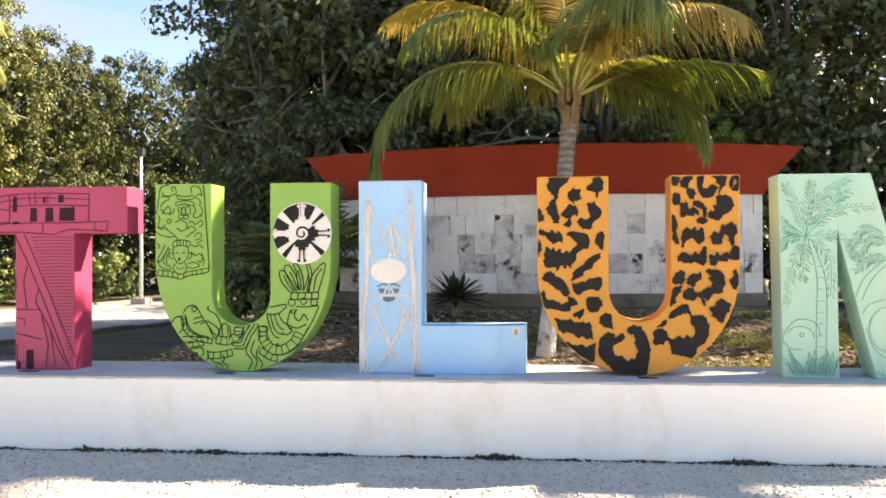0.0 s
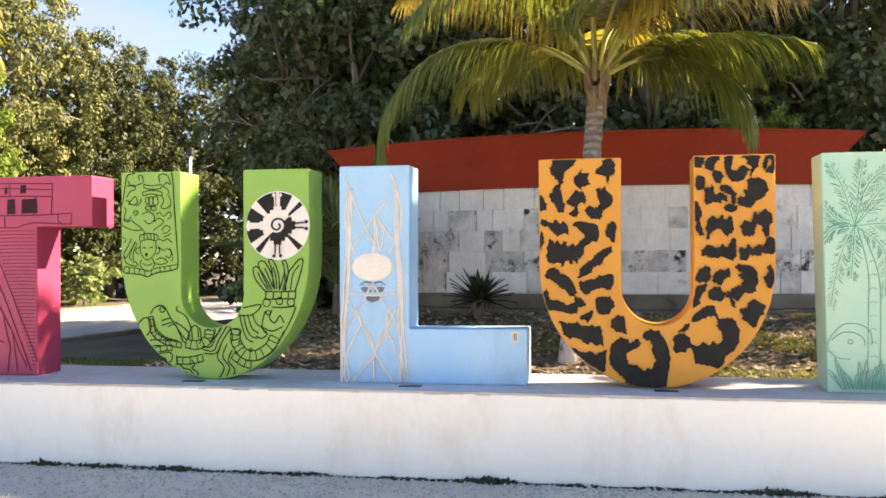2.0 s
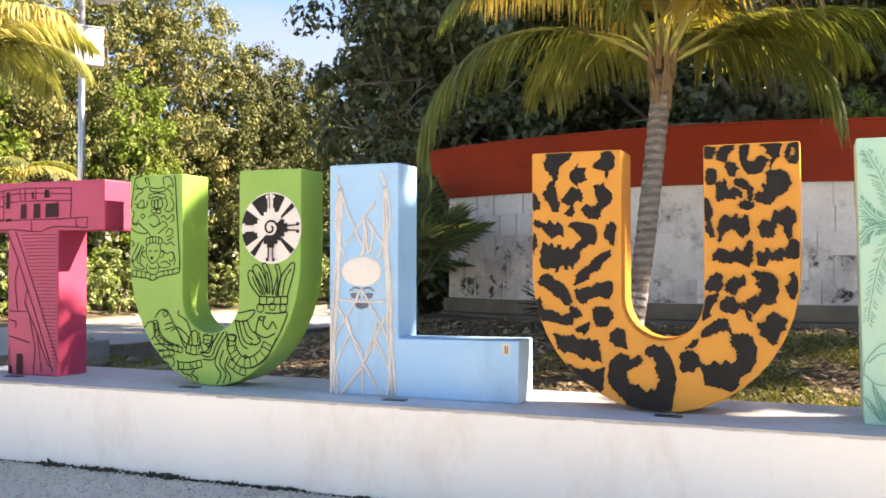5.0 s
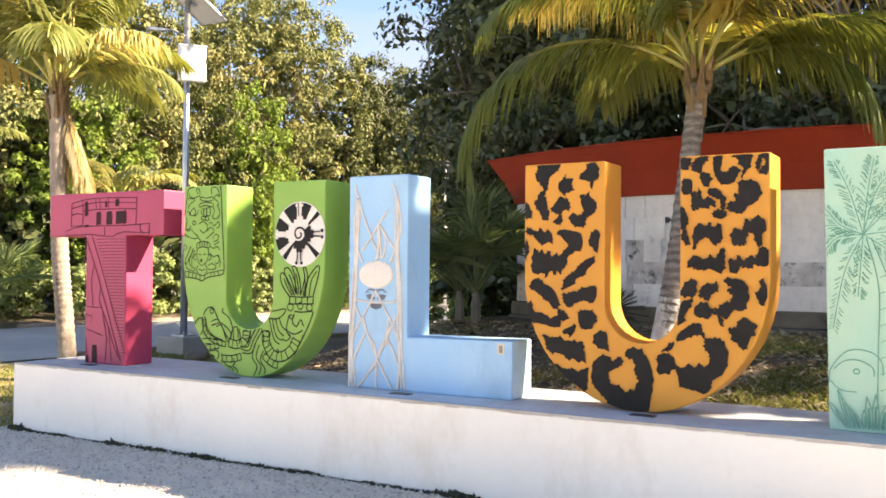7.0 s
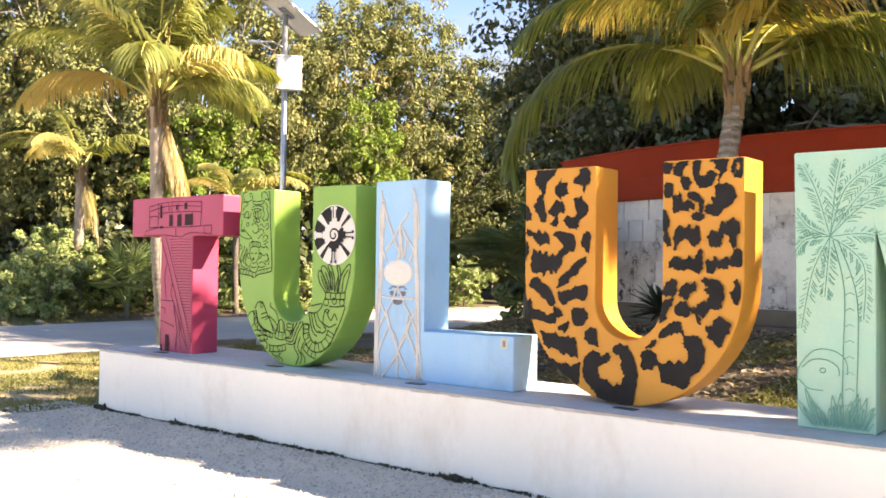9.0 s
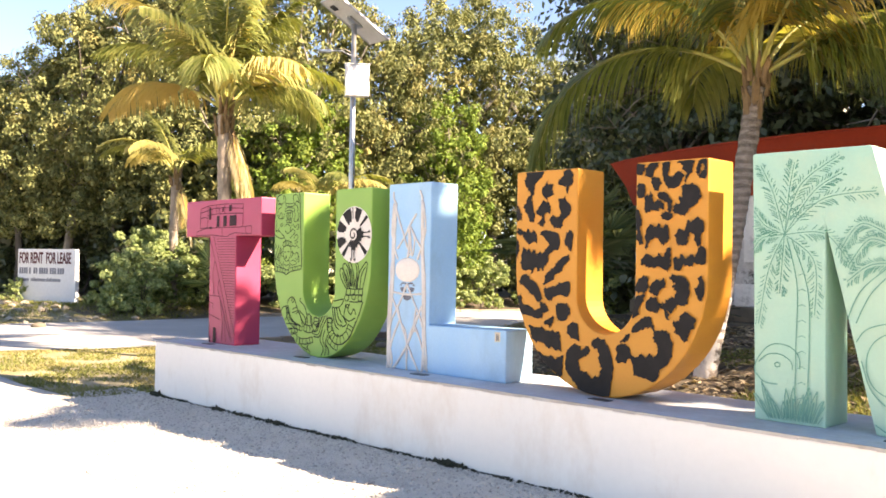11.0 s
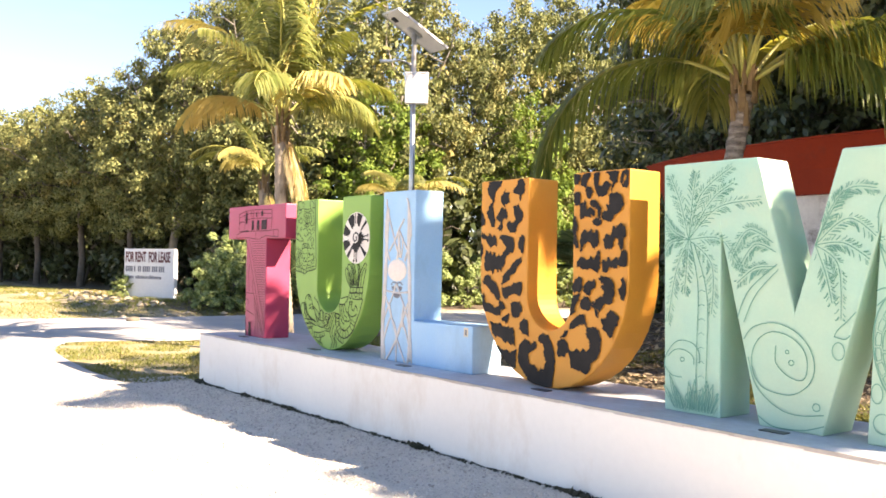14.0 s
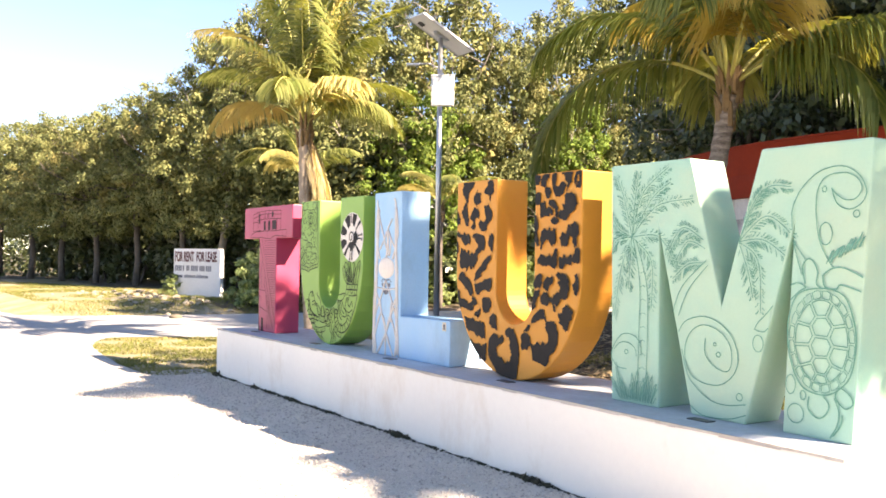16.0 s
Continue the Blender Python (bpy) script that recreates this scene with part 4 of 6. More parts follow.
def patch_spot(*ring):
    """A brushed spot of free shape with a frayed edge."""
    spots = Brush()
    cu, cv = sum(p[0] for p in ring) / len(ring), sum(p[1] for p in ring) / len(ring)
    line = smooth_line([(u, v) for u, v in ring], 4, closed=True)[:-1]
    pts = []
    for k, p in enumerate(line):
        d = np.array(line[(k + 1) % len(line)]) - np.array(line[k - 1])
        d = d / (np.hypot(*d) + 1e-9)
        fray = random.uniform(-0.85, 0.6) if k % 2 else 0.1
        pts.append(within_o(op(cu, cv) if inside(O_IN, *op(cu, cv)) else op(50, 85), op(p[0] - d[1] * fray, p[1] + d[0] * fray)))
    spots.fill(pts)
    spot_part(spots)


# the spots: left arm from the top down, the curve, then right arm from the top down
patch_spot((5.4, -0.5), (15.4, -0.2), (14.7, 2.4), (13, 4.4), (10.7, 5.9), (9.7, 9.2), (8.2, 13.4), (7.5, 11.4), (7.8, 9.5), (6.1, 8.4), (4.3, 6.7), (4.1, 4.7), (5.2, 2.1))
patch_spot((14.7, 7.7), (16.7, 7.1), (17.6, 4.8), (18.7, 6.5), (21.3, 6.6), (20.6, 9.1), (21.3, 11.8), (18.6, 12.4), (17.6, 13.9), (16, 12.6), (14.7, 11))
patch_spot((24.5, 5.4), (26.5, 3.5), (27.8, 0.9), (29.3, -0.1), (31.6, 1.3), (32.9, 3.7), (32.3, 6.9), (30.6, 7.9), (30.1, 11.3), (28.8, 10.3), (28.4, 8.1), (26.2, 7.6), (24.4, 7))
patch_spot((3.8, 16), (5.1, 14), (6.7, 11.4), (8.3, 13.7), (9.7, 16.1), (9.7, 18.7), (11, 20.1), (10.4, 22.9), (9.1, 24.2), (7, 22.9), (6.1, 20), (4.3, 18.3))
patch_spot((11.4, 19.4), (12.7, 16.8), (16, 13.6), (16.8, 15.2), (18.6, 14.7), (19.7, 17.6), (19.3, 20.2), (17.6, 19.7), (16, 21.5), (17, 23.4), (16, 25.1), (13.6, 25.3), (11.8, 24.3), (13.4, 23.4), (14.7, 21.7), (13.4, 20.8))
patch_spot((24.9, 13.2), (26.4, 13.9), (27.7, 12.6), (29.3, 14.6), (31.6, 16.6), (31.3, 19.8), (29.6, 22.3), (27.1, 22.9), (26.4, 26.2), (23.2, 26.5), (20.6, 25.4), (19.7, 22.2), (21.9, 20.9), (23.6, 22.2), (26.2, 20.3), (24.9, 17.7))
patch_spot((-0.5, 15.9), (1.1, 16.6), (2, 19.2), (2.4, 21.9), (0.7, 22.8), (-0.9, 21.8))
patch_spot((0, 26.5), (2.7, 27.6), (4.7, 28.1), (6.7, 26.8), (8, 28.2), (10.4, 27.9), (12, 29.9), (12.4, 33.2), (10, 32.9), (8, 33.8), (5.4, 33.1), (4.3, 31.1), (2.4, 29.8), (0.3, 28.8))
patch_spot((2.7, 38.4), (4, 35.1), (5.6, 37.1), (7.4, 35.8), (8.7, 38.1), (10.4, 36.4), (12, 39.1), (14, 36.9), (15.3, 38.4), (17.9, 35.8), (19.2, 33.9), (14.7, 29.9), (14.7, 28.2), (17.9, 27.4), (21.9, 28.3), (24.5, 29.1), (25.8, 32), (25.1, 35.9), (21.8, 37.2), (19.2, 39.1), (19.2, 42.4), (16.6, 43.7), (15.9, 46.3), (14.4, 44.3), (13.3, 46.5), (11.3, 45), (9.3, 47.6), (8, 46), (4.7, 46), (2.7, 45.2), (2.4, 41.7))
patch_spot((29.2, 29.5), (30.5, 28.4), (32.7, 28.5), (32.4, 36.6), (30.3, 35.9), (28.3, 33.3))
patch_spot((-2, 31.7), (0.3, 32), (1.1, 35.7), (0.3, 39.7), (-1.6, 40.3))
patch_spot((16.6, 52.8), (17.2, 49.5), (18.3, 46.9), (20.5, 46), (23.1, 43.7), (25.7, 41.1), (30.5, 38.5), (30.5, 41.7), (27.7, 44.3), (26.4, 46.3), (23.1, 47.8), (21.8, 50.4), (18.5, 52.1))
patch_spot((17, 54.1), (19.2, 54.1), (21.2, 52.8), (23.8, 52.8), (26.3, 51.4), (31.5, 50.8), (31.5, 55.9), (29.6, 57.6), (26.3, 56.6), (23.1, 58), (20.5, 59.3), (18.5, 59.3), (17.2, 56.7))
patch_spot((2, 52.2), (2.7, 48.9), (5.3, 47.9), (8, 49.6), (11.3, 51.5), (13.9, 54.1), (15.3, 58), (15.2, 60.6), (17.9, 61.9), (19.8, 64.5), (16.5, 65.2), (15.9, 67.2), (13.3, 68.5), (8, 67.3), (2.6, 66.1), (-0, 64.8), (-0.3, 60.8), (1, 58.2), (2.7, 56.8), (2.9, 60.1), (4.6, 62.1), (7.3, 62), (10.6, 64), (13.9, 63.3), (14.6, 61.3), (12, 60), (10.6, 58.1), (8.7, 56.8), (6.7, 54.8), (4.3, 53.5))
patch_spot((23.7, 62.5), (25.7, 60.8), (29.2, 60.7), (31.5, 62.4), (31.5, 65.6), (29.1, 68.5), (26, 68.3), (24.4, 66.4))
patch_spot((16.5, 69.5), (19.8, 67.7), (22.7, 66.8), (21.8, 70.3), (19.8, 72), (20.5, 69.9), (18.2, 71))
patch_spot((8, 71.2), (10.6, 71.8), (13.2, 72.4), (16.5, 72.1), (17.8, 73.4), (21.8, 72.9), (23.1, 73.8), (25.6, 73.2), (26.3, 76.7), (27.6, 82.4), (25.6, 81.2), (24.3, 82.3), (21.7, 80.7), (20.4, 81.6), (17.8, 79.9), (14.5, 78.9), (11.9, 79), (10.3, 77.7), (9, 74.5))
patch_spot((13.2, 82.9), (15.8, 84.1), (19.1, 85.3), (21.7, 84.6), (24.3, 85.8), (28.2, 83.7), (28.2, 87.6), (27.3, 93.4), (24.3, 92.2), (19.8, 89.8), (15.8, 86.7))
patch_spot((30.4, 70.8), (32.1, 69.7), (34, 68.4), (36.5, 70), (36.8, 73.9), (37.2, 77), (35, 76.1), (33.3, 75.9), (31.2, 74.4))
patch_spot((29.9, 83.7), (31.4, 80.8), (34, 78.7), (37.2, 79), (39.1, 80.6), (41.8, 78.8), (42.8, 81.4), (40.3, 83.4), (37.1, 86), (37.8, 89.2), (39.7, 90.4), (40.9, 90), (43.4, 91.6), (44.7, 93.2), (45.9, 91.5), (47.8, 92), (48.5, 89.5), (49.7, 87.5), (48.1, 84.4), (47.9, 81.2), (46.6, 79.4), (43.9, 78.2), (44.7, 75.8), (48.5, 74.9), (51.6, 76.1), (54.1, 79.8), (55.5, 85.4), (55, 93), (53.4, 100.9), (49, 100.6), (44.7, 100.4), (40.3, 99.7), (37.7, 98.2), (35.2, 95.1), (32, 92.6), (29.9, 88.8))
patch_spot((65.1, 71.3), (65.2, 69.1), (67.6, 66.9), (70.6, 65), (74.2, 64.3), (75.1, 67.4), (77.2, 69.8), (80.8, 69.8), (83.7, 71.6), (84.9, 75.9), (84, 80.8), (81.9, 84), (78.9, 85.9), (78.1, 89.1), (75.9, 91.3), (72.3, 89.9), (68.7, 89.8), (66.1, 88.2), (65.3, 84.5), (63.9, 82.7), (61.4, 84.6), (57.5, 84.1), (57.2, 79.7), (57.8, 77.2), (60.9, 76.5), (63.9, 77.6), (64.9, 80.4), (67.5, 81.3), (70, 79.4), (71.8, 81.2), (74.2, 79.2), (76, 80.8), (77.8, 78.5), (77.8, 76), (76, 73.6), (76, 70.5), (73.6, 68.7), (71.2, 69.3), (68.8, 70.3), (67, 71.3))
patch_spot((59, 75.9), (61.5, 73.3), (64.2, 72), (63.3, 75.1), (60.9, 75.5))
patch_spot((66, 0.7), (70, 0.8), (70.3, 3.8), (68.8, 5.4), (66, 4.7))
patch_spot((71.2, 3.6), (72.9, 0.9), (76.9, 0.3), (76.5, 2.5), (75.3, 3.5), (74.5, 6.9), (72.1, 6.4), (70.9, 5.1))
patch_spot((78.7, 3.2), (79.7, 0.8), (82.3, 0.2), (82.6, 4), (82, 5.8), (84, 7.1), (85.8, 5.1), (88.2, 4.8), (89.1, 7.3), (87.6, 10.1), (84.6, 11.8), (81.6, 10.8), (79.6, 8.3))
patch_spot((86.1, 1), (90.5, 0.3), (93.5, 0.6), (93.1, 4.3), (91.4, 7.4), (89.6, 9.2), (90.5, 6.1), (89.1, 4.4), (87.9, 2.3))
patch_spot((95.2, 3.2), (96.6, 0.8), (100.1, 0.6), (100.4, 6.4), (98.1, 8.4), (96.1, 7.4), (96.9, 5.7), (98.4, 4.8), (98.4, 2.7), (96.9, 2.6), (96.6, 5.7), (95.2, 6.2))
patch_spot((66.9, 10.4), (68.4, 8.6), (70.5, 9.2), (71.2, 11.8), (70.2, 14.6), (68.1, 15.1), (66.8, 13.5))
patch_spot((74.1, 7.7), (75.7, 6.3), (78.1, 7.6), (78.4, 9.8), (76.9, 12.3), (75.1, 11.3))
patch_spot((70.5, 15.5), (72.1, 13.1), (72.9, 15), (73.9, 12.2), (74.5, 15), (75.6, 16.9), (77.4, 15.7), (79.6, 17.4), (80, 20.1), (78, 19.4), (77.4, 20.7), (73.8, 20), (71.4, 21.2), (70.8, 18.7))
patch_spot((76.5, 14.4), (78.1, 12.6), (81, 13.3), (83.4, 15.8), (83.6, 20.2), (82.8, 21.4), (82, 19.5), (81, 17), (78.6, 15.7))
patch_spot((89.3, 10.4), (92.2, 10.2), (95.7, 11.2), (96.9, 14.3), (96, 18), (92.8, 19.7), (90.4, 22.2), (87.5, 22.5), (84.8, 21.2), (85.2, 18.3), (87.5, 17.8), (86.9, 15.3), (88.7, 14.7), (88.4, 11.6))
patch_spot((79.2, 22), (81.6, 21.1), (84.3, 22.7), (82.8, 24.5), (79.6, 24.1))
patch_spot((66.6, 19.2), (68.4, 21.1), (69.6, 23.7), (69, 26.8), (67.1, 28.6), (66.3, 24.9))
patch_spot((68, 27.4), (69.2, 28.9), (70.4, 33.7), (69.5, 34.3), (66.8, 32.4), (67.1, 29.9))
patch_spot((72, 27.5), (74.4, 26), (76.2, 26.9), (78, 25.7), (79.2, 27.3), (81.6, 26.3), (82.7, 28.8), (82.4, 32.6), (80.7, 34.4), (78.8, 33.8), (76.8, 31.9), (74.4, 32.5), (72.8, 35), (71.6, 36.2), (71.4, 32.5))
patch_spot((68.9, 43.1), (70.1, 40), (71.9, 38.1), (73.5, 38.7), (76.1, 39.4), (78.5, 38.1), (79.5, 39.4), (81.5, 36.3), (83.3, 35.7), (83.5, 40), (83.3, 43.7), (81.5, 45), (77.9, 43.5), (75.5, 44.3), (72.5, 43.5), (70.7, 42.7))
patch_spot((85.7, 30.1), (87.5, 27.7), (89.5, 29.2), (90.6, 27.1), (91.4, 24.6), (93.3, 25.5), (95.1, 23.8), (98, 24.7), (98.8, 28.4), (97.4, 30.9), (97.6, 33.9), (95.6, 35.1), (94.5, 31.5), (92.7, 29.6), (91.6, 31.4), (91, 33.9), (88.6, 34.8), (86.8, 34.5), (85.7, 32.6))
patch_spot((85.4, 39.4), (87.4, 40), (88.6, 38.2), (90.9, 40), (93.3, 38.2), (95, 39.1), (96, 36.4), (97.9, 35.2), (100.2, 37), (100.2, 40.7), (98.5, 42.5), (95, 41.9), (93.2, 43.1), (89.7, 42.5), (88.6, 44.4), (85.4, 45))
patch_spot((66.4, 51.9), (67.9, 49.4), (70.1, 47.7), (72.7, 48.1), (73.1, 51.2), (71.9, 54), (68.9, 54.4), (67, 54))
patch_spot((65.2, 65.1), (65.8, 60), (67, 56.3), (68.9, 55.6), (71.3, 55), (70, 58.7), (68.6, 61.3), (68.2, 63.8))
patch_spot((74.3, 51.2), (76.7, 48.7), (78.5, 49.3), (80.9, 48.4), (81.1, 51.2), (79.1, 53), (77.9, 55.5), (75.5, 54.9), (74.3, 54.3))
patch_spot((71.9, 58.7), (73.7, 56.8), (77.3, 56.4), (77.8, 58.7), (79.9, 58.4), (78.7, 60.5), (77.8, 62.4), (74.2, 62.4), (72.2, 61.2))
patch_spot((83, 48.1), (85.6, 46.8), (89.7, 47.2), (92, 49.3), (92.8, 53), (91.7, 57.3), (89.7, 59.1), (86.7, 59.2), (84.6, 62.3), (82, 61.3), (79, 60.5), (81.4, 58), (83.8, 56.1), (85.8, 55.5), (86.2, 53), (84.4, 51.2), (85.8, 49.9))
patch_spot((79.9, 58.6), (80.8, 58.6), (82.9, 64.2), (82, 65))
patch_spot((94.9, 52.9), (96.3, 50.5), (96.7, 47.4), (98.2, 46.8), (99.3, 51.1), (99, 54.8), (97.5, 57), (95.9, 55.8))
patch_spot((84.9, 66), (87.9, 65.3), (88.5, 62.8), (91.4, 61.6), (93.7, 63.4), (95.5, 64), (94.9, 67), (93.1, 69.5), (91.9, 72), (90.4, 73.9), (88.4, 71.5), (86.4, 70.3), (85.7, 67.8))

# M, mint
M_OUT = [(3.195, TOP), (3.6, TOP), (3.59, 1.665), (3.86, TOP), (4.24, TOP), (4.54, 1.68), (4.48, TOP), (4.883, TOP), (4.98, 2.098), (4.33, 2.098), (4.07, 1.23), (3.83, 2.092), (3.167, 2.092)]
letter_m = letter(M_OUT, (4.05, 0.15, TOP), "mint green giant letter M with dark green palm drawings", M_MINT, "M")
M_IN = M_OUT
b = Brush()
random.seed(33)


def on_m(pts, w=0.008):
    """A stroke, broken where it would leave the letter's face."""
    run = []
    for p in list(pts) + [None]:
        if p is not None and inside(M_IN, p[0], p[1]):
            run.append(p)
        else:
            if len(run) > 1:
                b.line(run, w * 0.92)
            run = []


def drawn_frond(root, mid, tip, below=0.05, above=0.03):
    """A thin spine with short slanting dashes hanging beside it."""
    spine = smooth_line([root, mid, tip], 16)
    on_m(spine, 0.005)
    for i in range(6, len(spine)):
        d = spine[min(i + 1, len(spine) - 1)] - spine[i - 1]
        d = d / (np.hypot(*d) + 1e-9)
        s = i / len(spine)
        n = np.array((-d[1], d[0]))
        n = n if n[1] < 0 or (abs(n[1]) < 0.2 and n[0] < 0) else -n
        for off, sg in ((below, 1), (above, -1)):
            if off == 0 or random.random() < 0.24:
                continue
            q0 = spine[i] + n * sg * 0.012 + d * random.uniform(-0.006, 0.006)
            ln = off * math.sin(math.pi * (0.18 + 0.72 * s)) * random.uniform(0.75, 1.25)
            q1 = q0 + (d * 0.75 + n * sg * 0.75) * ln
            on_m([q0, (q0 + q1) / 2 + d * 0.004, q1], 0.0048)


for mid, tip in (((3.296, 1.859), (3.22, 2.021)), ((3.389, 1.877), (3.416, 2.03)), ((3.449, 1.896), (3.664, 2.051)), ((3.524, 1.859), (3.68, 1.958)), ((3.568, 1.814), (3.853, 1.85)), ((3.586, 1.63), (3.724, 1.47)), ((3.531, 1.479), (3.536, 1.186)), ((3.252, 1.679), (3.18, 1.768)), ((3.238, 1.612), (3.178, 1.544)), ((3.273, 1.431), (3.215, 1.124)), ((3.35, 1.455), (3.338, 1.298))):
    drawn_frond((3.363, 1.628), mid, tip)
for mid, tip in (((4.348, 1.869), (4.519, 1.882)), ((4.281, 1.795), (4.348, 1.878)), ((4.373, 1.73), (4.552, 1.609)), ((4.352, 1.601), (4.518, 1.498)), ((4.319, 1.487), (4.339, 1.201)), ((4.251, 1.438), (4.288, 1.284))):
    drawn_frond((4.189, 1.593), mid, tip)
for root, mid, tip in (((3.941, 1.605), (3.781, 1.68), (3.673, 1.544)), ((3.955, 1.554), (3.823, 1.596), (3.716, 1.46)), ((3.956, 1.473), (3.825, 1.461), (3.709, 1.375))):
    drawn_frond(root, mid, tip)
for pts in (((3.378, 1.61), (3.438, 1.346), (3.435, 1.016), (3.431, 0.708)),
            ((3.403, 1.61), (3.498, 1.326), (3.509, 1.022), (3.5, 0.717)),
            ((3.964, 1.487), (3.787, 1.335), (3.713, 1.175)),
            ((3.974, 1.459), (3.835, 1.316), (3.757, 1.156)),
            ((3.198, 0.834), (3.203, 0.907), (3.265, 0.992), (3.328, 1.017), (3.405, 1.003), (3.451, 0.956), (3.458, 0.887)),
            ((3.219, 0.909), (3.272, 0.954), (3.344, 0.96), (3.406, 0.926), (3.416, 0.878)),
            ((3.204, 0.844), (3.253, 0.799), (3.332, 0.792)),
            ((3.759, 1.058), (3.817, 1.129), (3.948, 1.162), (4.075, 1.125), (4.162, 1.043), (4.194, 0.938), (4.164, 0.847), (4.08, 0.784), (3.98, 0.775), (3.876, 0.804), (3.821, 0.88), (3.814, 0.983), (3.858, 1.07), (3.949, 1.113), (4.063, 1.085), (4.138, 1.012), (4.151, 0.914), (4.116, 0.861), (4.029, 0.882), (3.964, 0.946), (3.963, 1.037)),
            ((3.787, 0.96), (3.844, 0.8), (3.981, 0.695), (4.106, 0.672), (4.25, 0.693)),
            ((3.857, 0.637), (3.957, 0.59), (4.132, 0.597), (4.251, 0.635)),
            ((4.302, 1.112), (4.324, 1.152), (4.369, 1.193), (4.424, 1.253)),
            ((4.302, 1.112), (4.359, 1.103), (4.392, 1.132), (4.424, 1.206)),
            ((4.526, 1.729), (4.546, 1.803), (4.607, 1.891), (4.708, 1.957), (4.825, 1.966), (4.91, 1.916), (4.948, 1.836), (4.921, 1.777), (4.856, 1.75), (4.789, 1.783), (4.759, 1.861)),
            ((4.671, 1.743), (4.679, 1.851), (4.728, 1.92), (4.826, 1.934), (4.892, 1.909), (4.924, 1.855), (4.893, 1.804), (4.837, 1.798), (4.788, 1.827), (4.759, 1.861)),
            ((4.671, 1.743), (4.692, 1.598), (4.753, 1.482), (4.783, 1.456)),
            ((4.53, 1.733), (4.538, 1.6), (4.593, 1.416)),
            ((4.54, 1.59), (4.612, 1.499))):
    on_m(smooth_line(pts, 8), 0.0062)
for pts in (((4.614, 1.371), (4.596, 1.453), (4.623, 1.499), (4.657, 1.49), (4.684, 1.436), (4.679, 1.373), (4.715, 1.348)),
            ((4.715, 1.419), (4.764, 1.452), (4.831, 1.457), (4.935, 1.412)),
            ((4.715, 1.419), (4.725, 1.362), (4.79, 1.35), (4.817, 1.372), (4.935, 1.338)),
            ((4.52, 1.359), (4.572, 1.376), (4.614, 1.353), (4.583, 1.334), (4.527, 1.285)),
            ((4.8, 0.837), (4.819, 0.857), (4.872, 0.824), (4.886, 0.783), (4.849, 0.757), (4.81, 0.781), (4.791, 0.813), (4.8, 0.837)),
            ((4.642, 0.793), (4.638, 0.73), (4.684, 0.691), (4.723, 0.698), (4.752, 0.737), (4.752, 0.773), (4.722, 0.804)),
            ((4.785, 0.804), (4.811, 0.737), (4.802, 0.666), (4.764, 0.598)),
            ((4.83, 0.723), (4.821, 0.669), (4.779, 0.609)),
            ((4.532, 1.249), (4.583, 1.325), (4.715, 1.351), (4.833, 1.317), (4.887, 1.198), (4.901, 1.095), (4.884, 0.956), (4.838, 0.872), (4.742, 0.812), (4.621, 0.827), (4.557, 0.901), (4.518, 1.026), (4.512, 1.155), (4.532, 1.249))):
    on_m(smooth_line(pts, 8), 0.0085)
for cx, cz, rx, rz in ((4.058, 0.951, 0.015, 0.014), (4.032, 1.008, 0.01, 0.01), (4.207, 0.729, 0.021, 0.02), (4.326, 1.037, 0.034, 0.046), (4.533, 0.843, 0.029, 0.05), (4.607, 0.794, 0.016, 0.024), (4.564, 0.695, 0.048, 0.05), (4.728, 1.63, 0.037, 0.057), (4.719, 1.857, 0.012, 0.015), (4.896, 1.726, 0.017, 0.018), (3.33, 0.901, 0.015, 0.013)):
    on_m([(cx + rx * math.cos(2 * math.pi * k / 18), cz + rz * math.sin(2 * math.pi * k / 18)) for k in range(19)], 0.006)
for k in range(9):
    z = 0.72 + k * 0.085
    on_m([(3.445, z), (3.468, z + 0.012), (3.49, z)], 0.004)
# tuft of broad blades at the foot
for k in range(13):
    x, lean = 3.29 + k * 0.022, (k - 6) * 0.016 + random.uniform(-0.02, 0.02)
    h = random.uniform(0.10, 0.22)
    for sg in (-1, 1):
        on_m(smooth_line([(x + sg * 0.006, 0.60), (x + lean * 0.5 + sg * 0.016, 0.60 + h * 0.5), (x + lean, 0.60 + h)], 4), 0.0058)
    on_m([(x + lean * 0.15, 0.61), (x + lean * 0.6, 0.60 + h * 0.65)], 0.012)


# short weed strokes beside the swimmer
for k in range(26):
    f = k / 25
    x, z = 4.745 + 0.185 * f, 1.50 + 0.10 * f + random.uniform(-0.012, 0.012)
    on_m([(x - 0.012, z - 0.025), (x, z), (x + 0.016, z + random.uniform(0.02, 0.04))], 0.007)
# oval shell: rim plates, then rounded cells about a few seeds
CX, CZ, RX, RZ = 4.708, 1.08, 0.192, 0.268


def shell(a, q):
    return np.array((CX + q * RX * math.cos(a), CZ + q * RZ * math.sin(a)))


